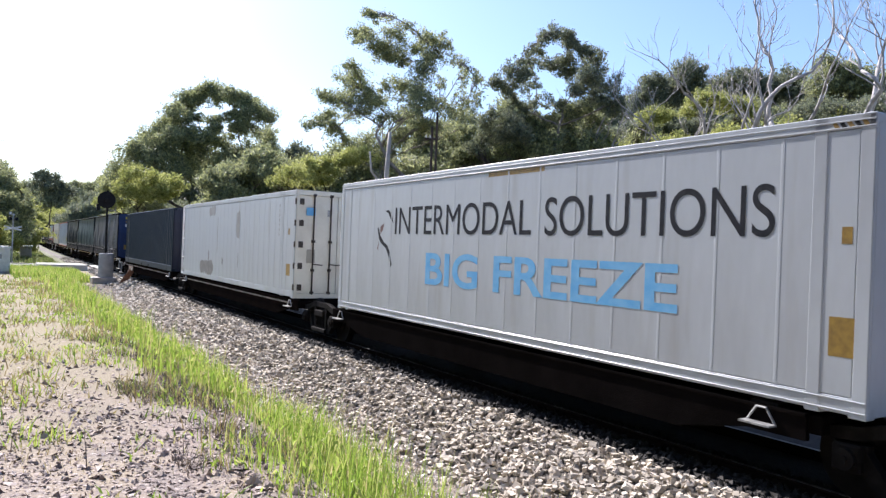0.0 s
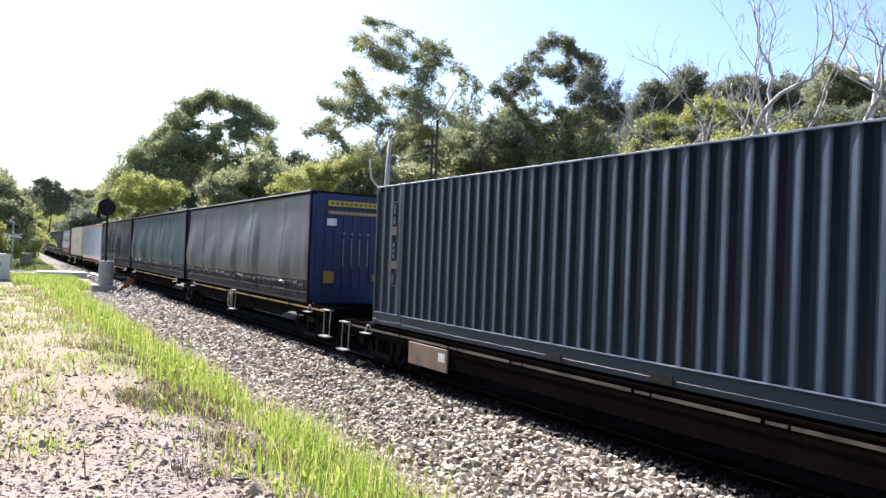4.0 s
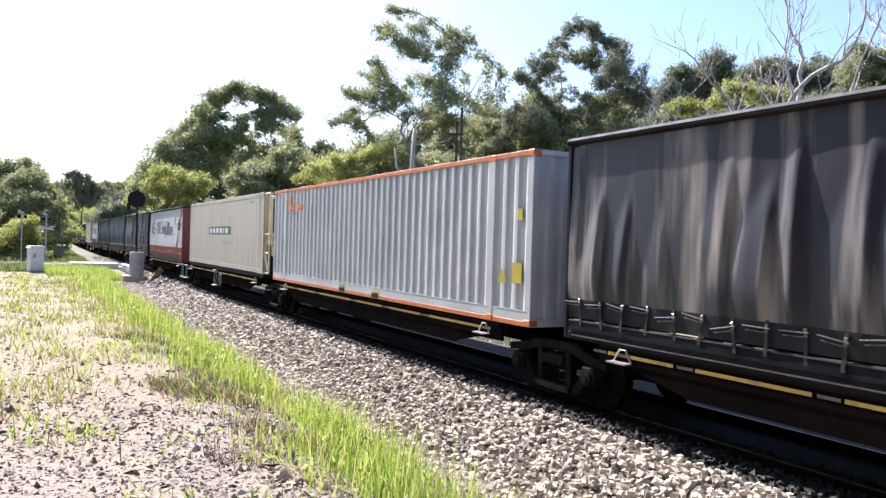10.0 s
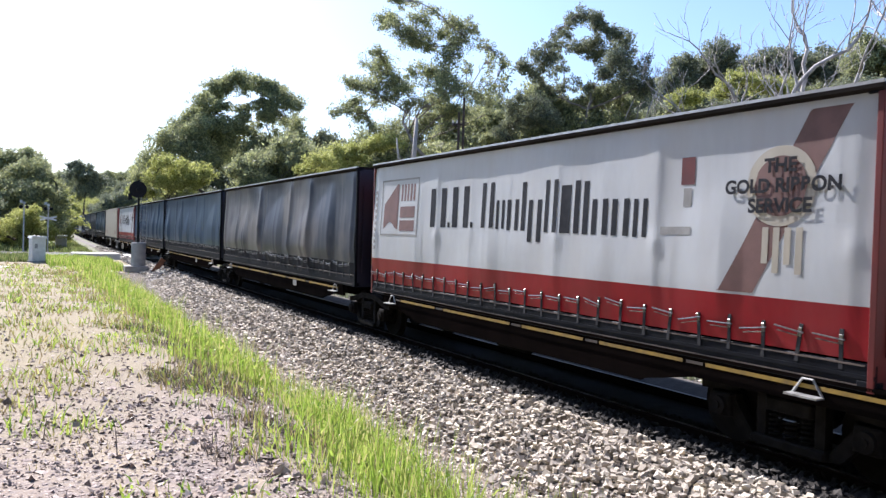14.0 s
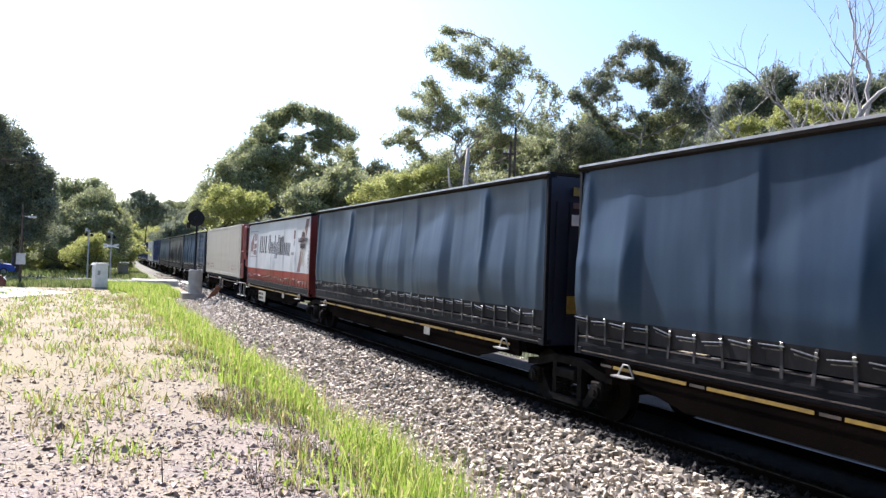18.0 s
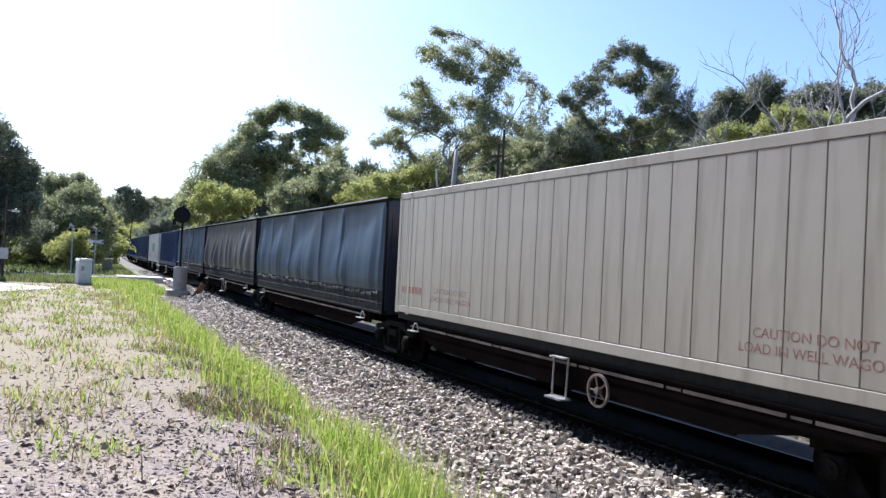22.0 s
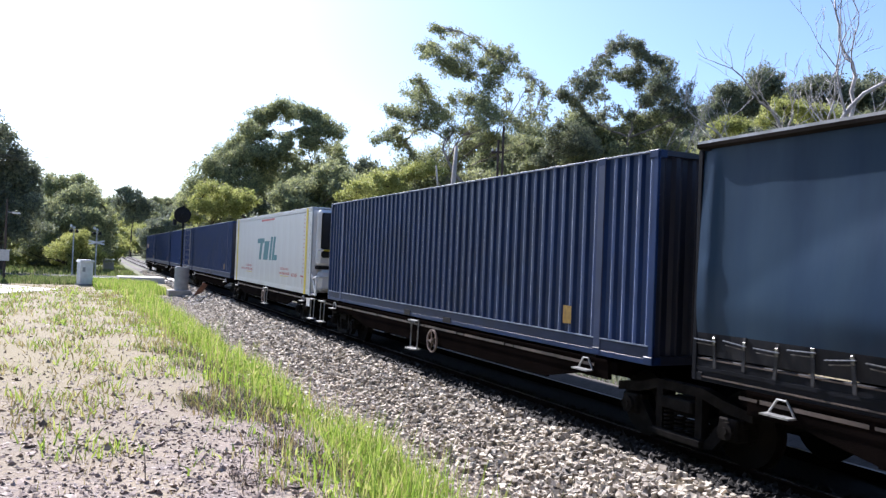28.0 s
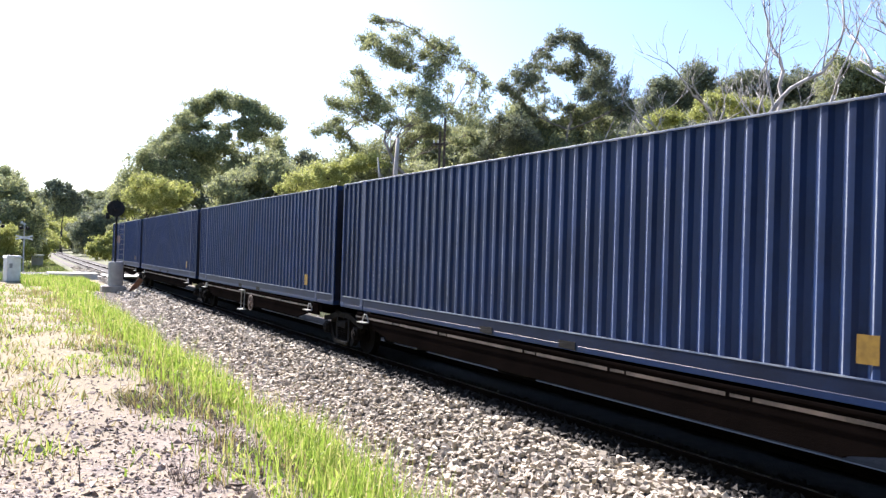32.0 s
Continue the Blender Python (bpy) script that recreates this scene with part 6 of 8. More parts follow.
def clump_leaves(rng, lobes, s, cover):
    """Leaves of a crown: each lobe is a heap of tufts on its upper side; lobes: centre, half-width, half-height, fullness."""
    pts, tips = [], []
    for c, rx, rz, full in lobes:
        m = int(np.clip(14 + 6 * rx / rz, 16, 32))
        g = rng.normal(0, 1, (m, 3))
        g[:, 2] = np.abs(g[:, 2]) * 1.2 - 0.65
        g /= np.linalg.norm(g, axis=1)[:, None]
        tuft = c + g * np.array([rx, rx * 0.85, rz]) * rng.uniform(0.3, 1.0, (m, 1)) - np.array([0, 0, 0.12 * rz])
        rt = np.minimum(rx, rz * 1.3) * rng.uniform(0.22, 0.5, m)
        tips.append(tuft)
        for q, r in zip(tuft, rt):
            n = int(3.7 * cover * full * rng.uniform(0.7, 1.3) * (r / s) ** 2) + 4
            v = rng.normal(0, 1, (n, 3))
            v /= np.linalg.norm(v, axis=1)[:, None]
            v[:, 2] = np.where(v[:, 2] < -0.3, v[:, 2] * 0.8, v[:, 2] * 0.95)
            pts.append(q + v * r * (rng.random((n, 1)) ** 0.45) * rng.uniform(0.8, 1.35, (n, 1)))
    p = np.concatenate(pts)
    n = len(p)
    a = rng.normal(0, 1, (n, 3))
    a[:, 2] -= 0.6
    a /= np.linalg.norm(a, axis=1)[:, None]
    b = np.cross(a, rng.normal(0, 1, (n, 3)))
    b /= np.linalg.norm(b, axis=1)[:, None] + 1e-6
    k = s * rng.uniform(0.6, 1.4, (n, 1))
    v = np.stack([p - a * k, p + b * k * 0.42, p + a * k, p - b * k * 0.42], 1).reshape(-1, 3)
    return v, np.arange(n * 4).reshape(-1, 4), tips


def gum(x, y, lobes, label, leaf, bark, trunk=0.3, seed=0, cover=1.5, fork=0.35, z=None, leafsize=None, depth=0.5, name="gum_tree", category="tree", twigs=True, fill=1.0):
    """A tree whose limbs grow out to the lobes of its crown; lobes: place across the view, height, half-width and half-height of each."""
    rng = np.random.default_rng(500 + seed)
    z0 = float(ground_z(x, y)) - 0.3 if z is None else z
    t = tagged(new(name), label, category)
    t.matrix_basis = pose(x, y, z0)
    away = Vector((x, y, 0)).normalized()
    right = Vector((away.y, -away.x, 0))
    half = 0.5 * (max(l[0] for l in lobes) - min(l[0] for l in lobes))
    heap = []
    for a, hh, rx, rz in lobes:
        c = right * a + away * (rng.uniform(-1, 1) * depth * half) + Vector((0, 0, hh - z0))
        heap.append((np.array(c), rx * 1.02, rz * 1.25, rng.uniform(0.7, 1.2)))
    for c, rx, rz, full in heap[:]:
        # looser tufts bridge the room to the two nearest lobes
        for o in sorted(heap[:len(lobes)], key=lambda o: np.linalg.norm(o[0] - c))[1:4]:
            k = rng.uniform(0.35, 0.65)
            heap.append((c * k + o[0] * (1 - k) + rng.normal(0, 0.3, 3) * rx, (rx + o[1]) * 0.45, (rz + o[2]) * 0.45, rng.uniform(0.12, 0.5) * fill))
    s = leafsize or max(0.075, 0.0015 * math.hypot(x, y))
    v, f, tips = clump_leaves(rng, heap, s, cover * 0.68)
    wood = Solid()
    top = max(c[2] for c, *_ in heap)
    mid = np.mean([c for c, *_ in heap], 0)
    node = Vector((mid[0] * 0.35, mid[1] * 0.35, top * fork))
    skeleton = [(p, trunk * (1 - 0.35 * i / 6)) for i, p in enumerate(limb(wood, (0, 0, 0), node, trunk, trunk * 0.65, rng, 0.03, 6, 8))][3:]
    for i in sorted(range(len(lobes)), key=lambda i: (Vector(heap[i][0]) - node).length):
        c = Vector(heap[i][0])
        root, r = min(skeleton, key=lambda k: (k[0] - c).length + 1.6 * max(0.0, k[0].z - c.z + 0.45 * math.hypot(k[0].x - c.x, k[0].y - c.y)))
        r0 = max(min(r * 0.74, trunk * 0.5), 0.05)
        pts = limb(wood, root, c, r0, max(r0 * 0.4, 0.025), rng, 0.10, 5, 5)
        skeleton += [(p, r0 * (1 - 0.12 * k)) for k, p in enumerate(pts)][1:]
        if twigs:
            for q in tips[i][::2]:
                limb(wood, pts[rng.integers(2, 6)], q, max(r0 * 0.4, 0.03), 0.015, rng, 0.14, 3, 3)
    part("trunk", wood.mesh("trunk", bark, True), t)
    part("crown", rawmesh("crown", v, f, leaf), t)
    return t


def heaps(rng, w, h0, h1, n, r):
    """Lobes spread through a domed crown of width w between two heights."""
    lobes = []
    for i in range(n):
        k = (i + 0.5) / n
        wd = w * 0.5 * math.sin(math.pi * min(1, 0.22 + 0.74 * k)) ** 0.7
        rr = r * rng.uniform(0.75, 1.2)
        lobes.append((rng.uniform(-wd, wd), h0 + (h1 - h0) * k, rr * rng.uniform(1.0, 1.4), rr * 0.8))
    return lobes


def polar(az, d):
    a = radians(az)
    return d * math.sin(a), d * math.cos(a)


rd = random.Random(12)
DOME = [(0.6 + 5.6 * math.cos(radians(a)) + rd.uniform(-0.3, 0.3), 13.1 + 5.4 * math.sin(radians(a)), rd.uniform(1.1, 1.6), rd.uniform(0.7, 1.05)) for a in range(-6, 190, 12)]
for k in range(24):
    a, r = rd.uniform(0, math.pi), math.sqrt(rd.random())
    DOME.append((0.6 + 4.6 * r * math.cos(a), 12.6 + 4.4 * r * math.sin(a), rd.uniform(0.7, 1.1), rd.uniform(0.4, 0.7)))
DOME += [(a + rd.uniform(-0.5, 0.5), b + rd.uniform(-0.6, 0.6), rd.uniform(1.4, 2.0), rd.uniform(1.0, 1.5)) for b, row in ((11.0, (-7.4, -5.2, -2.6, 0.4, 2.8, 5.2)), (12.2, (-6.3, -3.8, -1.4, 3.6, 6.2)), (9.8, (-8.6, -6.0, -3.2, -0.6, 2.0, 4.6, 7.4)), (7.8, (-9.6, -7.0, 6.6, 9.0))) for a in row]
gum(21.4, 82.4, DOME, "tall round-crowned gum tree beyond the railway", M_LEAF, M_DARKBARK, trunk=0.42, seed=1, cover=1.5, fill=0.85, depth=0.3)
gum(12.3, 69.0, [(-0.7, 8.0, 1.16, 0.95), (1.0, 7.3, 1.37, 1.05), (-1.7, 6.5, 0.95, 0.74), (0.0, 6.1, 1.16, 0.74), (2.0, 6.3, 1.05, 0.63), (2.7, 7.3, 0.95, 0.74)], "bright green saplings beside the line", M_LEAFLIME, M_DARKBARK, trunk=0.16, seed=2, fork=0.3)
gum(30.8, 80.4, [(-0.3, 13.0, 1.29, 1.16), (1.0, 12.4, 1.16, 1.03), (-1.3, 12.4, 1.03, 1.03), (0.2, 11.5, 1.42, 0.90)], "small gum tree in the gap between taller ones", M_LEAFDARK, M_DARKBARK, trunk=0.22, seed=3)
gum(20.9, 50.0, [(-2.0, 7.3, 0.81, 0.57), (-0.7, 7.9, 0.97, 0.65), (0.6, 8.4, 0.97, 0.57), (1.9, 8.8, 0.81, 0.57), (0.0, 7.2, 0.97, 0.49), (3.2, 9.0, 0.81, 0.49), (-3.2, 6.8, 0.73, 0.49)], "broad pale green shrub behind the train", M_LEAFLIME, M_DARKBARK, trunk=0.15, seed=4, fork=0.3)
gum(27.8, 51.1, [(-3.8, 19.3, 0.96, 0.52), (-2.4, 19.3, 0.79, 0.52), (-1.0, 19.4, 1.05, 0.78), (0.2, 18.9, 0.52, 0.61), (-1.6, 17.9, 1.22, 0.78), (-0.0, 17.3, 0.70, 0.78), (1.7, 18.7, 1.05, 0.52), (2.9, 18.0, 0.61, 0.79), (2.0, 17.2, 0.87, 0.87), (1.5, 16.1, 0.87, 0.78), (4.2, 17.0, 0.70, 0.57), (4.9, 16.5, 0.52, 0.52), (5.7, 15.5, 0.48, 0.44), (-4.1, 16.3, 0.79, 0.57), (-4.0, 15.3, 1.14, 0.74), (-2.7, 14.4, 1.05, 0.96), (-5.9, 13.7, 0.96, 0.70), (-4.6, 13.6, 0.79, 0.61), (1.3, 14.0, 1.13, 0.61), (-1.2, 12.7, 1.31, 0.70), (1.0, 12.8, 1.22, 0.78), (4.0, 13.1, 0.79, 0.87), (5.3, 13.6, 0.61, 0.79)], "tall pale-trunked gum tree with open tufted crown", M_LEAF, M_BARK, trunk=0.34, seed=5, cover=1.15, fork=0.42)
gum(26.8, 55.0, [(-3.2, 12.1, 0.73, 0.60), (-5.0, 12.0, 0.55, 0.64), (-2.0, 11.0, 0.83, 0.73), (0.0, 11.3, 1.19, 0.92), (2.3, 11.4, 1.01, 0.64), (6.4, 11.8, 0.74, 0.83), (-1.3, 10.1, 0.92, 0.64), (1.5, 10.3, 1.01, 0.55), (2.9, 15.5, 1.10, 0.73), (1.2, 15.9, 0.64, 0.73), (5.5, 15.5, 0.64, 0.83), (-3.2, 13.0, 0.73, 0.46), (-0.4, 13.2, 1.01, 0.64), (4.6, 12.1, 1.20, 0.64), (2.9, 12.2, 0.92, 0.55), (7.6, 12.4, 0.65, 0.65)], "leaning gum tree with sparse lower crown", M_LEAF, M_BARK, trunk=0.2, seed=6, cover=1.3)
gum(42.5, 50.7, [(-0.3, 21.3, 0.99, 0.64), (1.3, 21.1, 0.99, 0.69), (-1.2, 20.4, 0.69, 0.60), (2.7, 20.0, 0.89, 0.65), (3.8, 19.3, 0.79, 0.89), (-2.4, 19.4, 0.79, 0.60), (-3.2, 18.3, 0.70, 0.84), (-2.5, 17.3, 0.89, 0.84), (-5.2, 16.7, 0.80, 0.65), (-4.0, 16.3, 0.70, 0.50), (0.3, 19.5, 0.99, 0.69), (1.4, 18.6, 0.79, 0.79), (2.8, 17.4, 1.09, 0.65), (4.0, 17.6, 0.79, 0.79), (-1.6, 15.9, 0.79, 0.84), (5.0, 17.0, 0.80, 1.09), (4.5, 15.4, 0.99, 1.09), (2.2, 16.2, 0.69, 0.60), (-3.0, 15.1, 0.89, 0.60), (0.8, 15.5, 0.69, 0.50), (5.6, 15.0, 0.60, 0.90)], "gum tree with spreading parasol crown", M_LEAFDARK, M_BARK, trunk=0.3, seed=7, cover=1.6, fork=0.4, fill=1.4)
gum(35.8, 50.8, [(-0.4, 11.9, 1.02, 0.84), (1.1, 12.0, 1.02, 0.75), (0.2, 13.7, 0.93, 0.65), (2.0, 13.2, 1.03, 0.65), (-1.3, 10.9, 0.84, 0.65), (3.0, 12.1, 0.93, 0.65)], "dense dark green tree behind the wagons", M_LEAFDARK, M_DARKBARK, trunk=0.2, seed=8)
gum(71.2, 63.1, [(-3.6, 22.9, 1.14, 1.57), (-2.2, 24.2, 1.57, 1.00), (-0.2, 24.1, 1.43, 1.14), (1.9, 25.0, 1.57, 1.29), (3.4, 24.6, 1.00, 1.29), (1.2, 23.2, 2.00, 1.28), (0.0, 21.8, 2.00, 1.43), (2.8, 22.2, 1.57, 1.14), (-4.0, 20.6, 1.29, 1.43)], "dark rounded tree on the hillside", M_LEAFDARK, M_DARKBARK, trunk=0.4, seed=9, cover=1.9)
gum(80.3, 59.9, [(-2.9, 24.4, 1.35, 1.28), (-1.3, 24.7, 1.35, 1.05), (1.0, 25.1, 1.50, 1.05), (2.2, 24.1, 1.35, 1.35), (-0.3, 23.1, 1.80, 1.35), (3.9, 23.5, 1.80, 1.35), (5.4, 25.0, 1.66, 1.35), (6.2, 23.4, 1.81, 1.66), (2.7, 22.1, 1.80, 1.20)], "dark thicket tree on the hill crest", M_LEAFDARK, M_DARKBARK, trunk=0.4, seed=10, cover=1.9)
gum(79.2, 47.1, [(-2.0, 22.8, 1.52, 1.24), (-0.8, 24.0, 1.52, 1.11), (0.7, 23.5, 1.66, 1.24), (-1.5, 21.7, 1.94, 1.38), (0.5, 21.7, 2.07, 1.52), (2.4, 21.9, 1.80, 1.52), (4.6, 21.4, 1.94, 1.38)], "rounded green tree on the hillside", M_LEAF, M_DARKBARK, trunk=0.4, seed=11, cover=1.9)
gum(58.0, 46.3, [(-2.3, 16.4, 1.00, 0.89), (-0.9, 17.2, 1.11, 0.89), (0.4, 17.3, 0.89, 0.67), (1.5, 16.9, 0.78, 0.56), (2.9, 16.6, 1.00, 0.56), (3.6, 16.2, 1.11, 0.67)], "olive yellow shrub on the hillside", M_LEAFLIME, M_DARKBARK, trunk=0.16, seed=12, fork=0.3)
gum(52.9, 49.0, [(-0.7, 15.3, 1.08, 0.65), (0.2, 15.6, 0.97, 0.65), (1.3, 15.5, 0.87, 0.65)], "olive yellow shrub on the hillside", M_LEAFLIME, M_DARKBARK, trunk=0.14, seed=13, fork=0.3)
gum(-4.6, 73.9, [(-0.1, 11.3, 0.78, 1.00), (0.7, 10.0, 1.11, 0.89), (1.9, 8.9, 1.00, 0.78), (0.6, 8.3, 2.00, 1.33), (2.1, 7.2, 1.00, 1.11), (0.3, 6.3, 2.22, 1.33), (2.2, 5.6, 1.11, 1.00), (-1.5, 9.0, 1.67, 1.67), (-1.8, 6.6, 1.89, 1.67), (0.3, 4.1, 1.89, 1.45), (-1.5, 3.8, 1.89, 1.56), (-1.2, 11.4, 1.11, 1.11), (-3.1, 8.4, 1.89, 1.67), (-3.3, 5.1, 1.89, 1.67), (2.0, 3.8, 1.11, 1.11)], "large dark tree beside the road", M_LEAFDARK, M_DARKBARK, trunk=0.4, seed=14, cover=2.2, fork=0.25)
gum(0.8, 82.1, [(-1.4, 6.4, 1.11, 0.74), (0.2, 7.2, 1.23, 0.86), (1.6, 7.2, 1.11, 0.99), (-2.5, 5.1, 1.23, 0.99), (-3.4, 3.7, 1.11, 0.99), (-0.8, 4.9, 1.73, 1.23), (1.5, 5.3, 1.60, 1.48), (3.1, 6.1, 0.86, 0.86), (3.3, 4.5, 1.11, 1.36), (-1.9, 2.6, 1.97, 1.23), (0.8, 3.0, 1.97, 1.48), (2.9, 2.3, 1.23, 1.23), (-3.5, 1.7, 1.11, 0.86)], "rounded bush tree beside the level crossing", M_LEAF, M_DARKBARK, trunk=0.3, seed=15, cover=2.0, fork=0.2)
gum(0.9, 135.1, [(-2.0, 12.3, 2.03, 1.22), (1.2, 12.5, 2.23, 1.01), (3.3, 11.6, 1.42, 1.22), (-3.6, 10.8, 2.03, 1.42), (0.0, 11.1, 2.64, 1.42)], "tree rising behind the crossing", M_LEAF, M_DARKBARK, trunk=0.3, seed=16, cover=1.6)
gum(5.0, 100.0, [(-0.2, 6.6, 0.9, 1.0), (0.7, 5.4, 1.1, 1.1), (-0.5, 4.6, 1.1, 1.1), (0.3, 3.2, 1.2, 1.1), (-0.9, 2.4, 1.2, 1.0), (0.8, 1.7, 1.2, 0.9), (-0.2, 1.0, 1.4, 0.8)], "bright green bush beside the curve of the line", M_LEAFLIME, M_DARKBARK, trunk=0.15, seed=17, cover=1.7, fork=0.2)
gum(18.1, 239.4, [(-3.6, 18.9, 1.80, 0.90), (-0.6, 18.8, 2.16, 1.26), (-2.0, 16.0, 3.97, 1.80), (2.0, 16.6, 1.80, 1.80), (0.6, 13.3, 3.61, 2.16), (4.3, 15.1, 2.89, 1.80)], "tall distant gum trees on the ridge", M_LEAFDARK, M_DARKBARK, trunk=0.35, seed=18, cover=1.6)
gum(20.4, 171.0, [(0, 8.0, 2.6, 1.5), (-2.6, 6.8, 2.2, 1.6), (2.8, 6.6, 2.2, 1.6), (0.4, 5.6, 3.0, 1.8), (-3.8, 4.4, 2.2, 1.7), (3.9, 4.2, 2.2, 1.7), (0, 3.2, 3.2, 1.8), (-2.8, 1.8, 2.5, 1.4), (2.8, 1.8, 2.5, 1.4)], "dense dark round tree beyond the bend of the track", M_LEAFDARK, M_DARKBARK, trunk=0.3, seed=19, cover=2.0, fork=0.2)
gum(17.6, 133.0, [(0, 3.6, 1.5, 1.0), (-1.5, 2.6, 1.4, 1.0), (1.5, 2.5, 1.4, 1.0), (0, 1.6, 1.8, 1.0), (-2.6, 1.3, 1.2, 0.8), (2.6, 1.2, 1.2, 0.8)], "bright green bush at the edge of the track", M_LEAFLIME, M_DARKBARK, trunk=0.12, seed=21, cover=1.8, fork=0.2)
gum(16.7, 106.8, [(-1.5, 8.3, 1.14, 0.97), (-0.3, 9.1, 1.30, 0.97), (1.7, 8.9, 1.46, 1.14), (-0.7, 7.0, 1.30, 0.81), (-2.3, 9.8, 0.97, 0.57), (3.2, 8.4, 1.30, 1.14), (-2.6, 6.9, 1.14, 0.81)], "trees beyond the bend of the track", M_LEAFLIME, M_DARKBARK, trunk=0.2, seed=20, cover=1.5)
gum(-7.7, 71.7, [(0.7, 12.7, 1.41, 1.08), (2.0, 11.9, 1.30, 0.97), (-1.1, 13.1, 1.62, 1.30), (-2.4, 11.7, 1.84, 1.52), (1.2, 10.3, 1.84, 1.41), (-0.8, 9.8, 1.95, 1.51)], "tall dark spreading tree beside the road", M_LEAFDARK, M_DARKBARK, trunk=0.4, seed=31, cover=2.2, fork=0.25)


def thicket(x, y, seed):
    """A dry leafless thicket: many thin crooked stems that branch into twigs, with a few dead leaves."""
    rng = np.random.default_rng(seed)
    t = tagged(new("shrub"), "dry grey thicket of leafless scrub", "shrub")
    t.matrix_basis = pose(x, y, 0.0)
    wood, tips = Solid(), []
    for _ in range(18):
        a, sp = rng.uniform(0, 6.28), rng.uniform(0.3, 3.2)
        foot = Vector((math.cos(a) * sp, math.sin(a) * sp, 0))
        top = foot + Vector((rng.normal(0, 1.1), rng.normal(0, 1.1), rng.uniform(3.2, 7.6)))
        pts = limb(wood, foot, top, 0.035, 0.014, rng, 0.16, 5, 4)
        for k in (2, 3, 3, 4, 4, 5):
            e = pts[k] + Vector((rng.normal(0, 0.9), rng.normal(0, 0.9), rng.uniform(0.3, 1.6)))
            q = limb(wood, pts[k], e, 0.014, 0.007, rng, 0.2, 3, 3)
            tips.append((np.array(e), 0.6, 0.55, 0.5))
            for _ in range(2):
                limb(wood, q[2], q[2] + Vector(rng.normal(0, 0.5, 3)) + Vector((0, 0, 0.4)), 0.008, 0.005, rng, 0.2, 2, 3)
    part("brushwood", wood.mesh("brushwood", M_TWIG, True), t)
    v, f, _ = clump_leaves(rng, tips, 0.07, 0.5)
    part("dead_foliage", rawmesh("dead_foliage", v, f, M_LEAFGREY), t)
    return t


# ---- generic woods: a few kinds grown once, then set out again and again ----
KINDS = []
rngw = np.random.default_rng(77)
for k in range(14):
    x, y = polar(43 + 2.6 * k, 104 + 5 * (k % 3))
    if k < 4:
        ob = gum(x, y, heaps(rngw, 8, 4.6, 10.6, 13, 1.25), "olive green gum tree in the woods", M_LEAF, M_BARK, trunk=0.2, seed=50 + k, z=0.0, leafsize=0.15, cover=1.5, depth=0.9)
    elif k < 7:
        ob = gum(x, y, heaps(rngw, 9, 3.6, 10.4, 15, 1.45), "dark dense tree in the woods", M_LEAFDARK, M_DARKBARK, trunk=0.26, seed=60 + k, z=0.0, leafsize=0.16, cover=1.9, depth=0.9)
    elif k < 10:
        ob = gum(x, y, heaps(rngw, 6.5, 1.0, 4.6, 11, 0.95), "yellow-green shrub in the scrub", M_LEAFLIME, M_DARKBARK, trunk=0.1, seed=70 + k, z=0.0, leafsize=0.10, name="shrub", category="shrub", fork=0.15, depth=0.9, cover=1.7, twigs=False)
    elif k < 12:
        ob = thicket(x, y, 80 + k)
    else:
        ob = gum(x, y, heaps(rngw, 6.5, 1.0, 5.2, 11, 1.05), "dense dark green bush", M_LEAFDARK, M_DARKBARK, trunk=0.1, seed=70 + k, z=0.0, leafsize=0.12, name="shrub", category="shrub", fork=0.15, depth=0.9, cover=1.7, twigs=False)
    ob.location.z = float(ground_z(x, y)) - 0.3
    KINDS.append(ob)
for ob in KINDS:
    tagged(ob, group="woods along the railway")


def plant(kind, az, d, scale, turn, sink=0.2):
    x, y = polar(az, d)
    u = x - centre_x(y)
    if 60 < y < 255 and abs(u) < 9:
        # keep the line clear
        x = centre_x(y) + math.copysign(9, u)
    m = pose(x, y, float(ground_z(x, y)) - sink, 0, 0, turn) @ Matrix.Diagonal((scale, scale, scale, 1))
    return copy_thing(KINDS[kind], m)


def lip(az):
    """How far off the top of the cutting lies in a direction."""
    d = 30
    while d < 90:
        x, y = polar(az, d)
        if x - centre_x(y) > 43 - 28 * min(1.0, max(0.0, (y - 30) / 60)):
            break
        d += 1
    return d


rw = random.Random(5)
# scrub and saplings behind the train
for i in range(34):
    az = 13 + i * 1.02 + rw.uniform(-0.4, 0.4)
    plant(rw.choice((0, 1, 2, 3, 7, 8)), az, rw.uniform(62, 78), rw.uniform(0.72, 0.92), rw.uniform(0, 360))
for i in range(22):
    az = 14 + i * 1.5 + rw.uniform(-0.5, 0.5)
    plant(rw.choice((7, 8, 9, 7, 8)), az, rw.uniform(46, 58) + 14 * (az < 24) if az < 36 else lip(az) + rw.uniform(1, 5), rw.uniform(0.8, 1.15), rw.uniform(0, 360))
for i in range(20):
    az = 36 + i * 1.5 + rw.uniform(-0.6, 0.6)
    plant(rw.choice((10, 11, 12, 13, 8)), az, lip(az) + rw.uniform(0, 5), rw.uniform(0.6, 0.85), rw.uniform(0, 360))
# taller olive trees filling in behind the two open gums
for az in (24.6, 26.4, 29.2, 31.4, 37.4):
    plant(rw.choice((0, 1, 2, 3)), az, rw.uniform(66, 76), rw.uniform(0.92, 1.1), rw.uniform(0, 360))
for i in range(10):
    plant(rw.choice((0, 1, 5, 6)), 3.2 + i * 0.42, rw.uniform(135, 260), rw.uniform(0.75, 1.1), rw.uniform(0, 360))
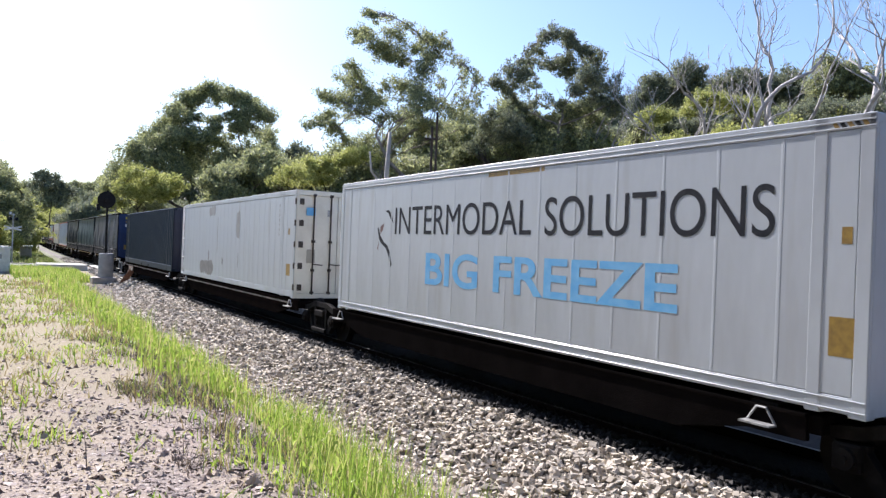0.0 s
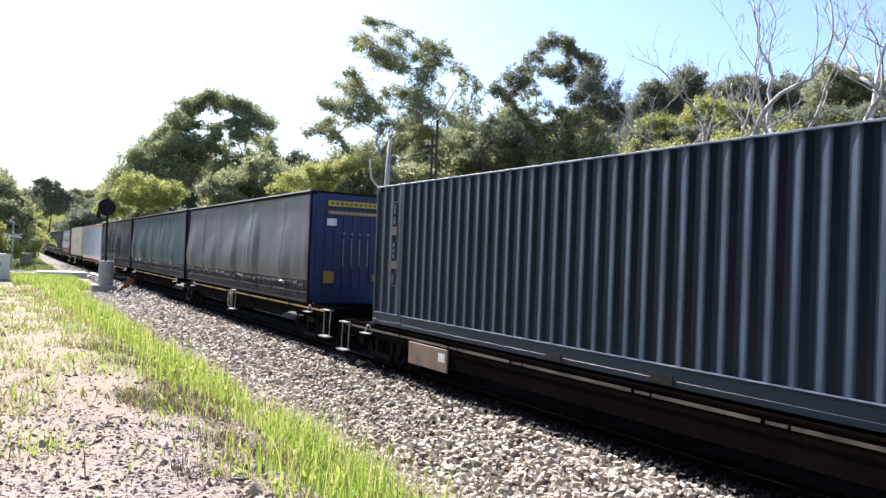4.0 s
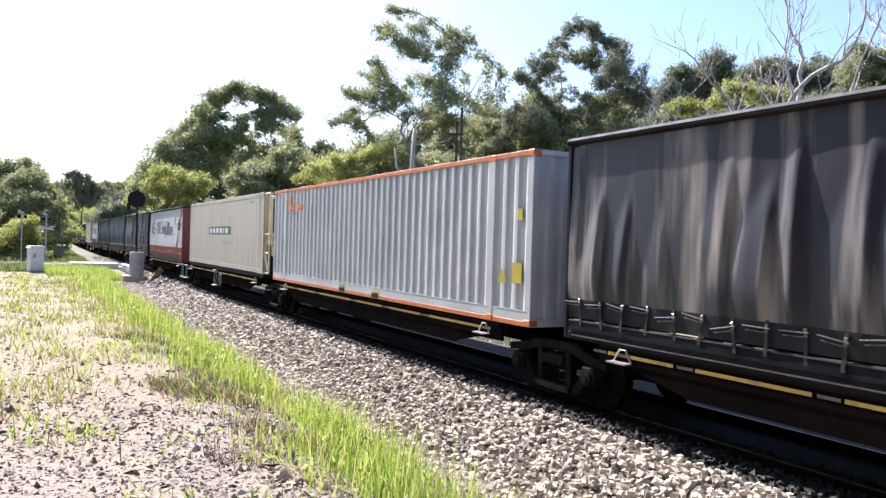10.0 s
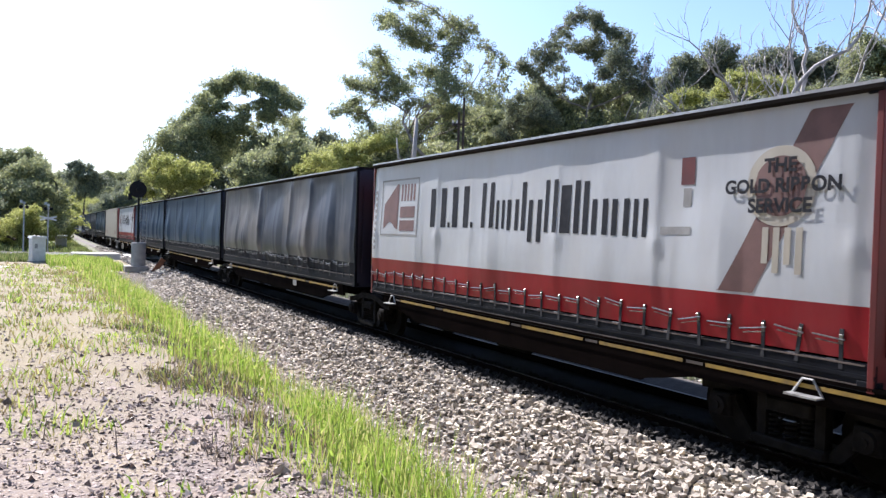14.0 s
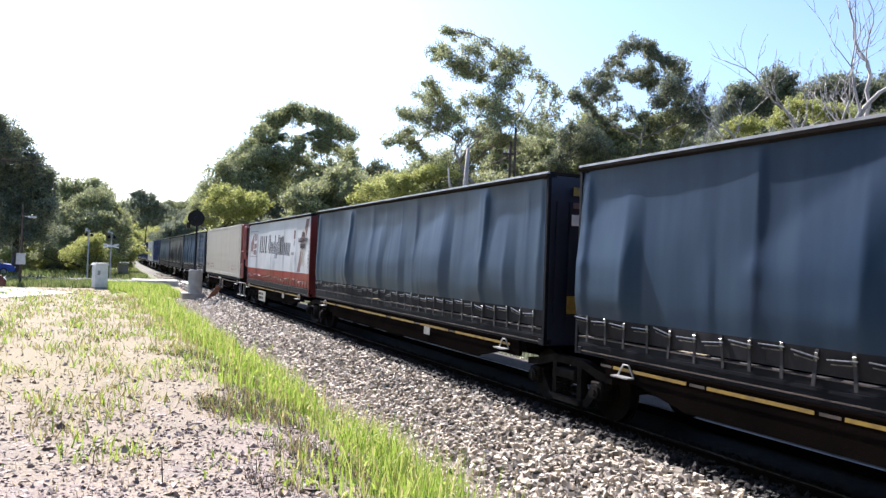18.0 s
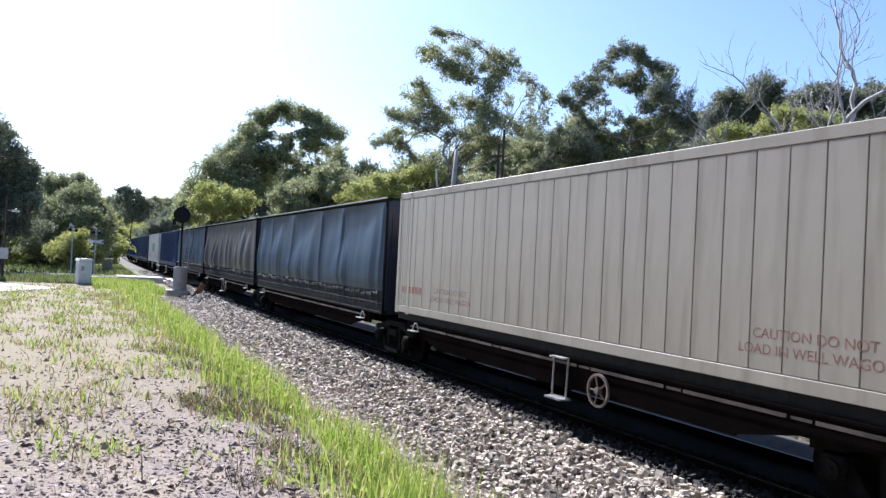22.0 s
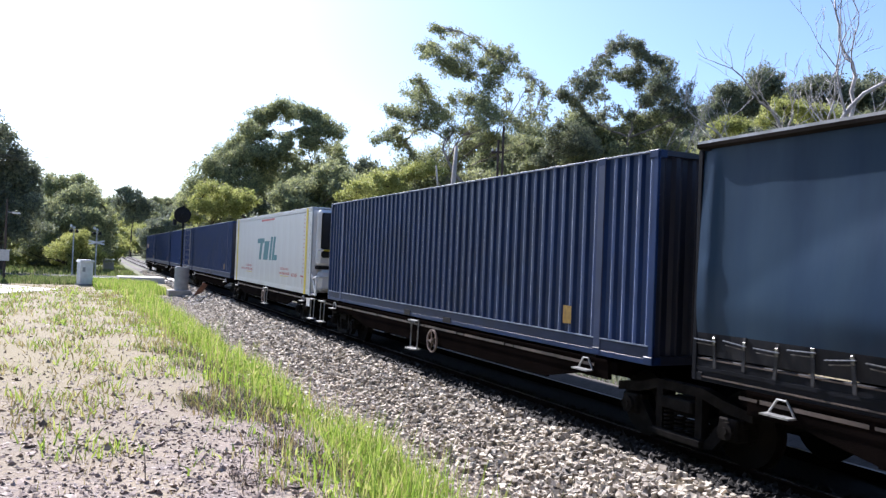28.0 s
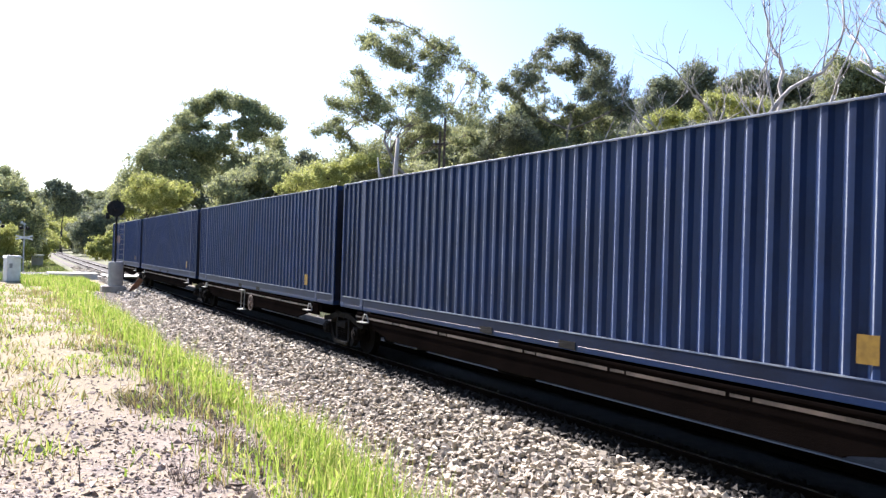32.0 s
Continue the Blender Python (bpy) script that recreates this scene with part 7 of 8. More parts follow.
# the wooded hill
for i in range(40):
    az = 40 + i * 1.1 + rw.uniform(-0.5, 0.5)
    plant(rw.choice((4, 5, 6, 4, 2)), az, rw.uniform(78, 98), rw.uniform(0.62, 0.85), rw.uniform(0, 360))
for i in range(26):
    plant(rw.choice((4, 5, 6)), 42 + i * 1.7 + rw.uniform(-0.5, 0.5), rw.uniform(100, 125), rw.uniform(0.7, 0.95), rw.uniform(0, 360))
for i in range(24):
    plant(rw.choice((7, 8, 9)), 44 + i * 1.6 + rw.uniform(-0.6, 0.6), rw.uniform(70, 78), rw.uniform(0.9, 1.5), rw.uniform(0, 360))
# bright scrub along the lip of the cutting
for i in range(26):
    y = 4 + i * 2.3 + rw.uniform(-0.8, 0.8)
    x = centre_x(y) + 40 - 28 * min(1.0, max(0.0, (y - 30) / 60)) + rw.uniform(3.0, 7.0)
    plant(rw.choice((7, 8, 9)), math.degrees(math.atan2(x, y)), math.hypot(x, y), rw.uniform(0.75, 1.15), rw.uniform(0, 360))
for i in range(8):
    az = 43.5 + i * 0.8 + rw.uniform(-0.4, 0.4)
    plant(rw.choice((7, 8, 9)), az, lip(az) - rw.uniform(-0.4, 0.8), rw.uniform(0.45, 0.8), rw.uniform(0, 360))
# down the line and round the bend
for i in range(20):
    plant(rw.choice((0, 1, 2, 8)), 7.2 + i * 0.55 + rw.uniform(-0.3, 0.3), rw.uniform(105, 165), rw.uniform(0.45, 0.65) + 0.02 * i, rw.uniform(0, 360))
for i in range(16):
    plant(rw.choice((0, 1, 4, 2)), 0.5 + i * 0.62 + rw.uniform(-0.3, 0.3), rw.uniform(330, 420), rw.uniform(1.35, 1.75), rw.uniform(0, 360))
for i in range(20):
    plant(rw.choice((0, 1, 2, 3)), -16 + i * 0.92 + rw.uniform(-0.5, 0.5), rw.uniform(125, 175), rw.uniform(0.5, 0.75), rw.uniform(0, 360))
for i in range(12):
    plant(rw.choice((7, 8, 2, 9)), -14 + i * 1.15 + rw.uniform(-0.5, 0.5), rw.uniform(86, 98), rw.uniform(0.6, 0.9), rw.uniform(0, 360))
for i in range(26):
    y = 76 + i * 7.5
    for u, kinds in ((rw.uniform(-12, -8.5), (7, 8, 9)), (rw.uniform(7.0, 10), (7, 8, 9))):
        x = centre_x(y) + u
        plant(rw.choice(kinds), math.degrees(math.atan2(x, y)), math.hypot(x, y), rw.uniform(0.55, 0.95) + 0.002 * i * (u > 0), rw.uniform(0, 360))
# dense bush down to the ground on both sides of the line and across its end
for i in range(16):
    y = 92 + i * 11
    for u in (-14.0, 12.5):
        x = centre_x(y) + u + rw.uniform(-2.5, 2.5)
        plant(rw.choice((7, 8, 9, 12, 13)), math.degrees(math.atan2(x, y)), math.hypot(x, y), rw.uniform(1.15, 1.6), rw.uniform(0, 360), 0.6)
for i in range(14):
    plant(rw.choice((12, 13, 7, 12)), -1.5 + i * 0.85 + rw.uniform(-0.3, 0.3), rw.uniform(262, 318), rw.uniform(2.0, 2.7), rw.uniform(0, 360), 1.0)
# tall trees on the bank behind the viewer and across the road: unseen, added to darken the train's side
for i in range(40):
    plant(rw.choice((4, 5, 6)), -42 - i * 3.3 + rw.uniform(-1.2, 1.2), rw.uniform(15, 27), rw.uniform(1.1, 1.5), rw.uniform(0, 360))
# one belt far off closes the view all round
for i in range(44):
    az = 78 + i * 6.0
    plant(rw.choice((0, 1, 4, 5, 6)), az, rw.uniform(90, 150), rw.uniform(1.0, 1.4), rw.uniform(0, 360))


def dead_tree(x, y, top, seed, spread=0.5, trunk=0.16, lean=(0, 0), label="bare silver-grey dead tree"):
    """A leafless tree: a forking trunk with crooked limbs and twigs."""
    rng = random.Random(seed)
    z0 = float(ground_z(x, y)) - 0.3
    t = tagged(new("dead_tree"), label, "dead tree", "dead trees on the hillside")
    t.matrix_basis = pose(x, y, z0)
    s = Solid()

    def grow(p, d, ln, r, level):
        pts, rr = [p], [r]
        n = 6 if level < 2 else 4
        turn = Vector((rng.gauss(0, 0.2), rng.gauss(0, 0.2), 0)) * (0.3 if level == 0 else 1.0)
        for k in range(n):
            if rng.random() < 0.35:
                turn = -turn * rng.uniform(0.6, 1.5)
            d = (d + turn + Vector((rng.gauss(0, 0.1), rng.gauss(0, 0.1), rng.gauss(0.06, 0.08)))).normalized()
            p = p + d * (ln / n) * rng.uniform(0.8, 1.2)
            pts.append(p)
            rr.append(r * (1 - 0.34 * (k + 1) / n))
        s.tube(pts, rr, 8 if level == 0 else 5 if level < 3 else 4)
        if level < 4:
            for k in range(3 if level in (1, 2) else 2):
                a = rng.uniform(0, 2 * math.pi)
                nd = (d + Vector((math.cos(a), math.sin(a), rng.uniform(0.2, 0.7))) * spread * (rng.uniform(0.9, 1.6) if k else rng.uniform(0.2, 0.7))).normalized()
                grow(pts[-1 - (rng.randint(0, n // 3) if k else 0)], nd, ln * (rng.uniform(0.45, 0.75) if k else rng.uniform(0.6, 0.85)), max(rr[-1] * (0.5 if k else 0.8), 0.02), level + 1)

    grow(Vector((0, 0, 0)), Vector((lean[0], lean[1], 1)).normalized(), (top - z0) * 0.42, trunk * 1.15, 0)
    part("trunk", s.mesh("trunk", M_DEAD, True), t)


for az, d, top, seed, sp, tr, over in ((51.5, 52, 19.0, 1, 0.5, 0.2, 0), (53.2, 52, 20.5, 2, 0.45, 0.24, 0), (53.7, 54, 17.5, 3, 0.5, 0.22, 0.65), (56.5, 50, 20.0, 4, 0.6, 0.24, -0.05), (57.0, 50, 19.5, 5, 0.5, 0.26, 0.5), (61.9, 48, 20.5, 15, 0.5, 0.28, 0.1), (46.6, 60, 17.5, 6, 0.4, 0.13, -0.1), (48.3, 60, 17.5, 7, 0.45, 0.14, 0.05), (42.0, 56, 14.5, 8, 0.6, 0.15, 0.1), (39.7, 58, 14.5, 9, 0.6, 0.17, -0.15), (54.6, 54, 16.5, 10, 0.6, 0.18, 0), (44.3, 57, 14.5, 11, 0.55, 0.15, 0.2), (64.5, 50, 19.0, 12, 0.55, 0.24, 0), (49.9, 58, 15.5, 13, 0.5, 0.14, -0.3), (54.9, 51, 18.5, 16, 0.55, 0.15, 0.1)):
    k = max(1.0, (lip(az) + 2.5) / d)
    x, y = polar(az, d * k)
    dead_tree(x, y, 2.4 + (top - 2.4) * k, seed, sp, tr * k, (over * math.cos(radians(az)), -over * math.sin(radians(az))))

# broken pale trunk and the pair of dark poles behind the train
x, y = polar(27.5, 46)
t = tagged(new("broken_trunk"), "tall broken pale tree trunk standing behind the train", "tree trunk")
t.matrix_basis = pose(x, y, float(ground_z(x, y)) - 0.3)
part("trunk", Solid().tube([(0, 0, 0), (0.1, 0, 4), (0.0, 0, 7.4), (0.12, 0, 9.9)], [0.21, 0.18, 0.15, 0.11], 9).mesh("trunk", M_PALEWOOD, True), t)
part("limb", Solid().tube([(0.05, 0, 6.3), (-0.5, 0.1, 6.9), (-1.0, 0.1, 7.4), (-1.15, 0.1, 8.6)], [0.09, 0.08, 0.07, 0.04], 7).mesh("limb", M_PALEWOOD, True), t)
x, y = polar(31.0, 40)
t = tagged(new("power_pole"), "pair of slim dark line poles with a short crossarm", "pole")
t.matrix_basis = pose(x, y, float(ground_z(x, y)) - 0.3, 0, 0, -31)
for dx in (-0.12, 0.13):
    part("pole", Solid().tube([(dx, 0, 0), (dx, 0, 10.2 - abs(dx - 0.13) * 3)], [0.085, 0.06], 9).mesh("pole", M_POLE), t)
part("crossarm", Solid().box(-0.5, 0.2, -0.05, 0.05, 8.75, 8.85).mesh("crossarm", M_POLE), t)
for dx in (-0.42, -0.2):
    part("insulator", Solid().tube([(dx, 0, 8.85), (dx, 0, 9.02)], [0.05, 0.035], 8).mesh("insulator", M_WHITE_MARK), t)


# ---- the level crossing and what stands by it ----
def rot_part(name, solid, material, parent, label="", smooth=False):
    return part(name, solid.mesh(name, material, smooth), parent, label)


def signal_mast():
    t = tagged(new("railway_signal"), "searchlight railway signal on a mast with a grey base cabinet", "railway signal")
    x, y = 6.45, 46.4
    t.matrix_basis = pose(x, y, float(ground_z(x, y)) - 0.02)
    rot_part("footing", Solid().box(-0.78, 0.5, -0.6, 0.6, -0.3, 0.36, c=0.03), M_CONCRETE, t, "concrete footing")
    rot_part("base_cabinet", Solid().tube([(0, 0, 0.36), (0, 0, 1.66), (0, 0, 1.72)], [0.40, 0.40, 0.36], 20), M_GREYCAB, t, "grey base cabinet")
    rot_part("mast", Solid().tube([(-0.05, 0, 1.66), (-0.05, 0, 5.3)], 0.06, 10), M_BLACK, t)
    disc = Solid()
    n = 24
    ring = [(0.48 * math.cos(2 * math.pi * k / n), 0.48 * math.sin(2 * math.pi * k / n)) for k in range(n)]
    disc.prism([(a - 0.12, b + 4.75) for a, b in ring], "y", -0.16, -0.12)
    rot_part("target_disc", disc, M_BLACK, t, "black round signal target")
    rot_part("lamp_hood", Solid().tube([(-0.12, -0.16, 4.75), (-0.12, -0.42, 4.73)], 0.11, 12), M_BLACK, t)
    rot_part("lamp_case", Solid().box(-0.27, 0.03, -0.12, 0.2, 4.5, 5.0, c=0.03), M_BLACK, t)
    rot_part("side_box", Solid().box(-0.62, -0.42, -0.1, 0.1, 4.15, 4.5, c=0.01), M_BLACK, t)
    lad = Solid()
    for dx in (0.1, 0.4):
        lad.tube([(dx, 0.1, 1.7), (dx, 0.1, 4.4)], 0.018, 5)
    for k in range(9):
        lad.tube([(0.1, 0.1, 1.85 + k * 0.29), (0.4, 0.1, 1.85 + k * 0.29)], 0.014, 5)
    rot_part("ladder", lad, M_GALV, t)


def crossing_post(x, y, top, cross, label):
    t = tagged(new("crossing_signal"), label, "crossing signal", "signals at the level crossing")
    t.matrix_basis = pose(x, y, float(ground_z(x, y)) - 0.05)
    rot_part("post", Solid().tube([(0, 0, 0), (0, 0, top)], 0.055, 10), M_POST, t)
    rot_part("post_base", Solid().box(-0.18, 0.18, -0.18, 0.18, 0, 0.12, c=0.02), M_CONCRETE, t)
    if cross:
        for sg in (-1, 1):
            rot_part("crossing_board", Solid().prism([(-0.62, sg * 0.14 - 0.07), (-0.62, sg * 0.14 + 0.07), (0.62, -sg * 0.14 + 0.07), (0.62, -sg * 0.14 - 0.07)], "y", -0.09 - 0.012 * (sg > 0), -0.075 - 0.012 * (sg > 0)), M_WHITE_MARK, t, "white crossing board", ).matrix_basis = pose(0, 0, top - 1.05)
    for dx in (-0.22, 0.22):
        lamp = rot_part("lamp", Solid().tube([(dx, -0.05, top - 0.25), (dx, -0.3, top - 0.28)], [0.13, 0.14], 14), M_BLACK, t, "black hooded flashing lamp")
    rot_part("lamp_arm", Solid().tube([(-0.3, -0.02, top - 0.25), (0.3, -0.02, top - 0.25)], 0.03, 8), M_POST, t)
    rot_part("bell", Solid().tube([(0, 0, top), (0, 0, top + 0.16)], [0.14, 0.06], 12), M_POST, t)
    rot_part("floodlight", Solid().box(-0.3, -0.12, -0.1, 0.1, top + 0.05, top + 0.28, c=0.03), M_WHITE_MARK, t)


def cabinet():
    t = tagged(new("signal_cabinet"), "white metal railway equipment cabinet on the verge", "cabinet")
    t.matrix_basis = pose(1.45, 51.8, float(ground_z(1.45, 51.8)) - 0.02, 0, 0, 16) @ Matrix.Diagonal((0.74, 0.8, 0.92, 1))
    rot_part("body", Solid().box(-0.52, 0.52, -0.4, 0.4, 0.12, 1.6, c=0.03), M_CABINET, t)
    rot_part("lid", Solid().prism([(-0.6, 1.6), (0.6, 1.6), (0.5, 1.76), (-0.5, 1.76)], "y", -0.48, 0.48), M_CABINET, t)
    rot_part("plinth", Solid().box(-0.6, 0.6, -0.48, 0.48, -0.2, 0.12), M_CONCRETE, t)
    d = rot_part("door", Solid().box(-0.46, 0.0, -0.43, -0.40, 0.25, 1.5, c=0.01), M_CABINET, t)
    rot_part("vent", Solid().box(-0.34, -0.12, -0.445, -0.43, 0.95, 1.25), M_GREYCAB, d, "dark vent")
    t2 = tagged(new("relay_box"), "small grey trackside relay box", "cabinet")
    x, y = polar(3.0, 84)
    t2.matrix_basis = pose(x, y, float(ground_z(x, y)) - 0.02)
    rot_part("body", Solid().box(-0.5, 0.5, -0.3, 0.3, 0.1, 1.2, c=0.04), M_GREYCAB, t2)
    rot_part("lid", Solid().box(-0.58, 0.58, -0.36, 0.36, 1.2, 1.32, c=0.03), M_CABINET, t2)


def street_pole():
    x, y = polar(-3.22, 54)
    t = tagged(new("street_lamp"), "slim street lamp pole with a short arm and sign box", "street lamp")
    t.matrix_basis = pose(x, y, float(ground_z(x, y)) - 0.02)
    rot_part("pole", Solid().tube([(0, 0, 0), (0, 0, 5.2)], [0.09, 0.05], 10), M_POLE, t)
    rot_part("lamp_arm", Solid().tube([(0, 0, 4.4), (0.5, 0, 4.35)], 0.03, 6), M_GALV, t)
    rot_part("lamp_head", Solid().box(0.3, 0.75, -0.1, 0.1, 4.28, 4.4, c=0.03), M_WHITE_MARK, t)
    rot_part("notice_board", Solid().box(-0.26, 0.26, -0.1, -0.06, 1.35, 2.05, c=0.005), M_POST, t, "blank pale notice board")
    x, y = polar(-5.55, 60)
    t = tagged(new("power_pole"), "tall timber power pole with a crossarm", "pole")
    t.matrix_basis = pose(x, y, float(ground_z(x, y)) - 0.3)
    rot_part("pole", Solid().tube([(0, 0, 0), (0.25, 0, 9.4)], [0.16, 0.11], 10), M_BARK, t)
    rot_part("crossarm", Solid().box(-1.2, 1.6, -0.06, 0.06, 8.6, 8.74), M_POLE, t)
    wires = tagged(new("power_line"), "thin power lines crossing over the road", "power line")
    for k, dz in enumerate((8.8, 8.78)):
        pts = []
        for i in range(15):
            u = i / 14
            pts.append((x - 26 + u * (33 + k), y - 2 + 9 * u, dz + 0.5 - 3.2 * u * (1 - u) + (k - 0.5) * 0.35))
        rot_part("wire", Solid().tube(pts, 0.018, 4), M_BLACK, wires)
    wires.matrix_basis = pose(0, 0, 0)


def marker_board():
    t = tagged(new("marker_board"), "leaning rusty orange board beside the track", "trackside board")
    x, y = 7.15, 44.2
    t.matrix_basis = pose(x, y, float(ground_z(x, y)) + 0.40, 0, 34, 0)
    rot_part("board", Solid().box(-0.14, 0.14, -0.03, 0.03, -0.4, 0.55, c=0.01), M_RUSTSIGN, t)
    rot_part("stake", Solid().box(-0.04, 0.04, 0.03, 0.08, -0.6, 0.5), M_POLE, t)


def car(x, y, rz, paint, label):
    """A parked hatchback."""
    t = tagged(new("car"), label, "car", "cars parked by the road")
    t.matrix_basis = pose(x, y, float(ground_z(x, y)), 0, 0, rz)
    side = [(-2.1, 0.35), (-2.15, 0.62), (-1.95, 0.86), (-1.1, 0.98), (-0.45, 1.4), (0.9, 1.45), (1.65, 1.05), (2.05, 0.95), (2.12, 0.55), (2.05, 0.33)]
    rot_part("body", Solid().prism(side, "x", -0.84, 0.84), paint, t)
    for sx in (-1, 1):
        rot_part("side_window", Solid().prism([(-0.95, 0.98), (-0.42, 1.34), (0.85, 1.38), (1.4, 1.04)], "x", sx * 0.842 - 0.006, sx * 0.842 + 0.006), M_CARGLASS, t)
        for yy in (-1.3, 1.3):
            wh = rot_part("wheel", Solid().disc(sx * 0.78, yy, 0.31, 0.31, 0.2, 20), M_BLACK, t)
            rot_part("rim", Solid().disc(sx * 0.885, yy, 0.31, 0.19, 0.02, 16), M_GALV, wh)
        rot_part("headlight", Solid().box(sx * 0.6 - 0.16, sx * 0.6 + 0.16, -2.14, -2.06, 0.62, 0.76, c=0.02), M_WHITE_MARK, t)
        rot_part("tail_light", Solid().box(sx * 0.66 - 0.12, sx * 0.66 + 0.12, 2.06, 2.12, 0.7, 0.9, c=0.02), M_RED, t)
    rot_part("windscreen", Solid().add([(-0.72, -1.08, 1.0), (0.72, -1.08, 1.0), (0.66, -0.47, 1.4), (-0.66, -0.47, 1.4), (-0.72, -1.1, 0.99), (0.72, -1.1, 0.99), (0.66, -0.49, 1.41), (-0.66, -0.49, 1.41)], [(4, 5, 6, 7), (0, 3, 2, 1), (0, 1, 5, 4), (2, 3, 7, 6)]), M_CARGLASS, t)


def crossing_road():
    """The paved level crossing, its approach and the parking area beside it."""
    s = Solid()
    v, f = [], []
    xs = [-30, -20, -12, -6, -2, 2, 4.5, 6.0]
    for x in xs:
        for y in (60.5 + 0.1 * abs(x - 4), 69.0 + 0.1 * abs(x - 4)):
            v.append((x, y, max(float(ground_z(x, y)), -0.1) + 0.03 + 0.09 * max(0, (x - 2) / 4)))
    f = [(2 * i, 2 * i + 1, 2 * i + 3, 2 * i + 2) for i in range(len(xs) - 1)]
    rd = new("road", s.add(v, f).mesh("road", M_ASPHALT))
    tagged(rd, "grey asphalt road leading over the level crossing", "road", kind="structure")
    t = tagged(new("crossing_deck"), "pale concrete level crossing deck between the rails", "level crossing", kind="structure")
    for k in range(6):
        y = 61.4 + k * 1.18
        for a, b in ((-3.3, -0.86), (-0.64, 0.64), (0.86, 3.3)):
            x = centre_x(y)
            part("deck_panel", Solid().box(x + a, x + b, y, y + 1.16, -0.2, -0.012, c=0.01).mesh("deck_panel", M_PALECONCRETE), t)
    part("edge_beam", Solid().prism([(4.0, 60.5), (7.1, 60.1), (7.1, 63.4), (4.0, 63.6)], "z", -0.25, 0.27).mesh("edge_beam", M_PALECONCRETE), t, "pale concrete edge of the crossing")
    part("kerb", Solid().prism([(1.4, 61.6), (3.9, 61.2), (3.9, 61.8), (1.4, 62.2)], "z", -0.25, 0.15).mesh("kerb", M_PALECONCRETE), t, "low pale kerb")
    lot = Solid().add([(x, y, float(ground_z(x, y)) + 0.03) for x, y in ((-14, 36), (-2.6, 37.5), (0.2, 44.5), (-2.6, 50.0), (-14, 52))], [(0, 1, 2, 3, 4)])
    tagged(new("parking_area", lot.mesh("parking_area", M_PALECONCRETE)), "pale worn parking area beside the road", "pavement", kind="structure")


signal_mast()
crossing_post(*polar(2.2, 71), 3.9, True, "level crossing post with crossed white boards and lamps")
crossing_post(*polar(0.77, 69), 3.95, False, "level crossing post with hooded lamps")
cabinet()
street_pole()
marker_board()
crossing_road()
car(-6.5, 74.5, 78, M_CARBLUE, "blue hatchback parked beside the road")
car(-5.2, 43.6, 96, M_CARRED, "dark maroon car parked on the pale lot")


# ---- grass and weeds ----
def blades(name, x, y, height, width, material, seed, label, lean=0.25, lift=None):
    rng = np.random.default_rng(seed)
    n = len(x)
    z = ground_z(x, y) if lift is None else lift
    a = rng.uniform(0, 2 * np.pi, n)
    d = np.stack([np.cos(a), np.sin(a), np.zeros(n)], -1)
    la = rng.uniform(0, 2 * np.pi, n)
    l = np.stack([np.cos(la), np.sin(la), np.zeros(n)], -1) * (height * rng.uniform(0, lean, n) * 2)[:, None]
    up = np.array([0, 0, 1.0])
    b = np.stack([x, y, z - 0.02], -1)
    w = (d * width[:, None])
    m1 = b + up * (height * 0.55)[:, None] + l * 0.35
    m2 = b + up * height[:, None] + l
    v = np.stack([b - w, b + w, m1 + w * 0.8, m1 - w * 0.8, m2 + w * 0.15, m2 - w * 0.15], 1).reshape(-1, 3)
    i = (np.arange(n) * 6)[:, None]
    f = np.concatenate([i + np.array([0, 1, 2, 3]), i + np.array([3, 2, 4, 5])])
    ob = new(name, rawmesh(name, v, f, material))
    return tagged(ob, label, "grass", kind="stuff")


rg = np.random.default_rng(21)


def clumped(n, y0, y1, power, left, right, scale=1.6, bias=0.0):
    """Scattered places between two lines, thinned where a slow pattern is low."""
    y = y0 + (y1 - y0) * rg.random(n) ** power
    x = left(y) + (right(y) - left(y)) * rg.random(n)
    k = np.sin(x * 2.1 * scale + 1.3 * np.sin(y * 0.9)) + np.sin(y * 1.3 * scale + 0.7 * x) + np.sin(x * 5.1 + y * 3.3) * 0.7
    keep = k + bias + rg.normal(0, 0.6, n) > 0
    return x[keep], y[keep]


# tufts along the foot of the ballast, tall in the middle of the strip, thin where the pattern is low
n = 2300
ty = 3.3 + 44 * rg.random(n) ** 1.6
ty[:420] = 3.6 - 11 * rg.random(420) ** 1.4
tu = np.where(rg.random(n) < 0.22, rg.uniform(-2.0, -0.3, n), rg.normal(-0.12, 0.44, n))
tx = 2.86 + 0.022 * ty + tu + 0.22 * np.sin(ty * 0.9) + 0.18 * np.sin(ty * 2.3)
k = np.sin(tx * 4.1 + 2 * np.sin(ty * 1.1)) + np.sin(ty * 2.7 + 1.7 * tx) + 0.7 * np.sin(ty * 6.1 - 5 * tx) + rg.normal(0, 0.5, n)
keep = k > 0.05 - 0.8 * np.exp(-(tu / 0.4) ** 2)
tx, ty, tu = tx[keep], ty[keep], tu[keep]
n = len(tx)
k = rg.integers(5, 18, n)
x, y = np.repeat(tx, k), np.repeat(ty, k)
spread = 0.10 + 0.005 * y
x, y = x + rg.normal(0, 1, len(x)) * spread, y + rg.normal(0, 1, len(x)) * spread
hg = np.repeat(rg.uniform(0.14, 0.70, n) * np.exp(-(tu / 1.2) ** 2), k) * rg.uniform(0.4, 1.1, len(x))
blades("grass", x, y, hg, 0.0032 + 0.00030 * np.maximum(y, 0), M_GRASS, 1, "long bright green grass along the foot of the ballast", lean=0.2)
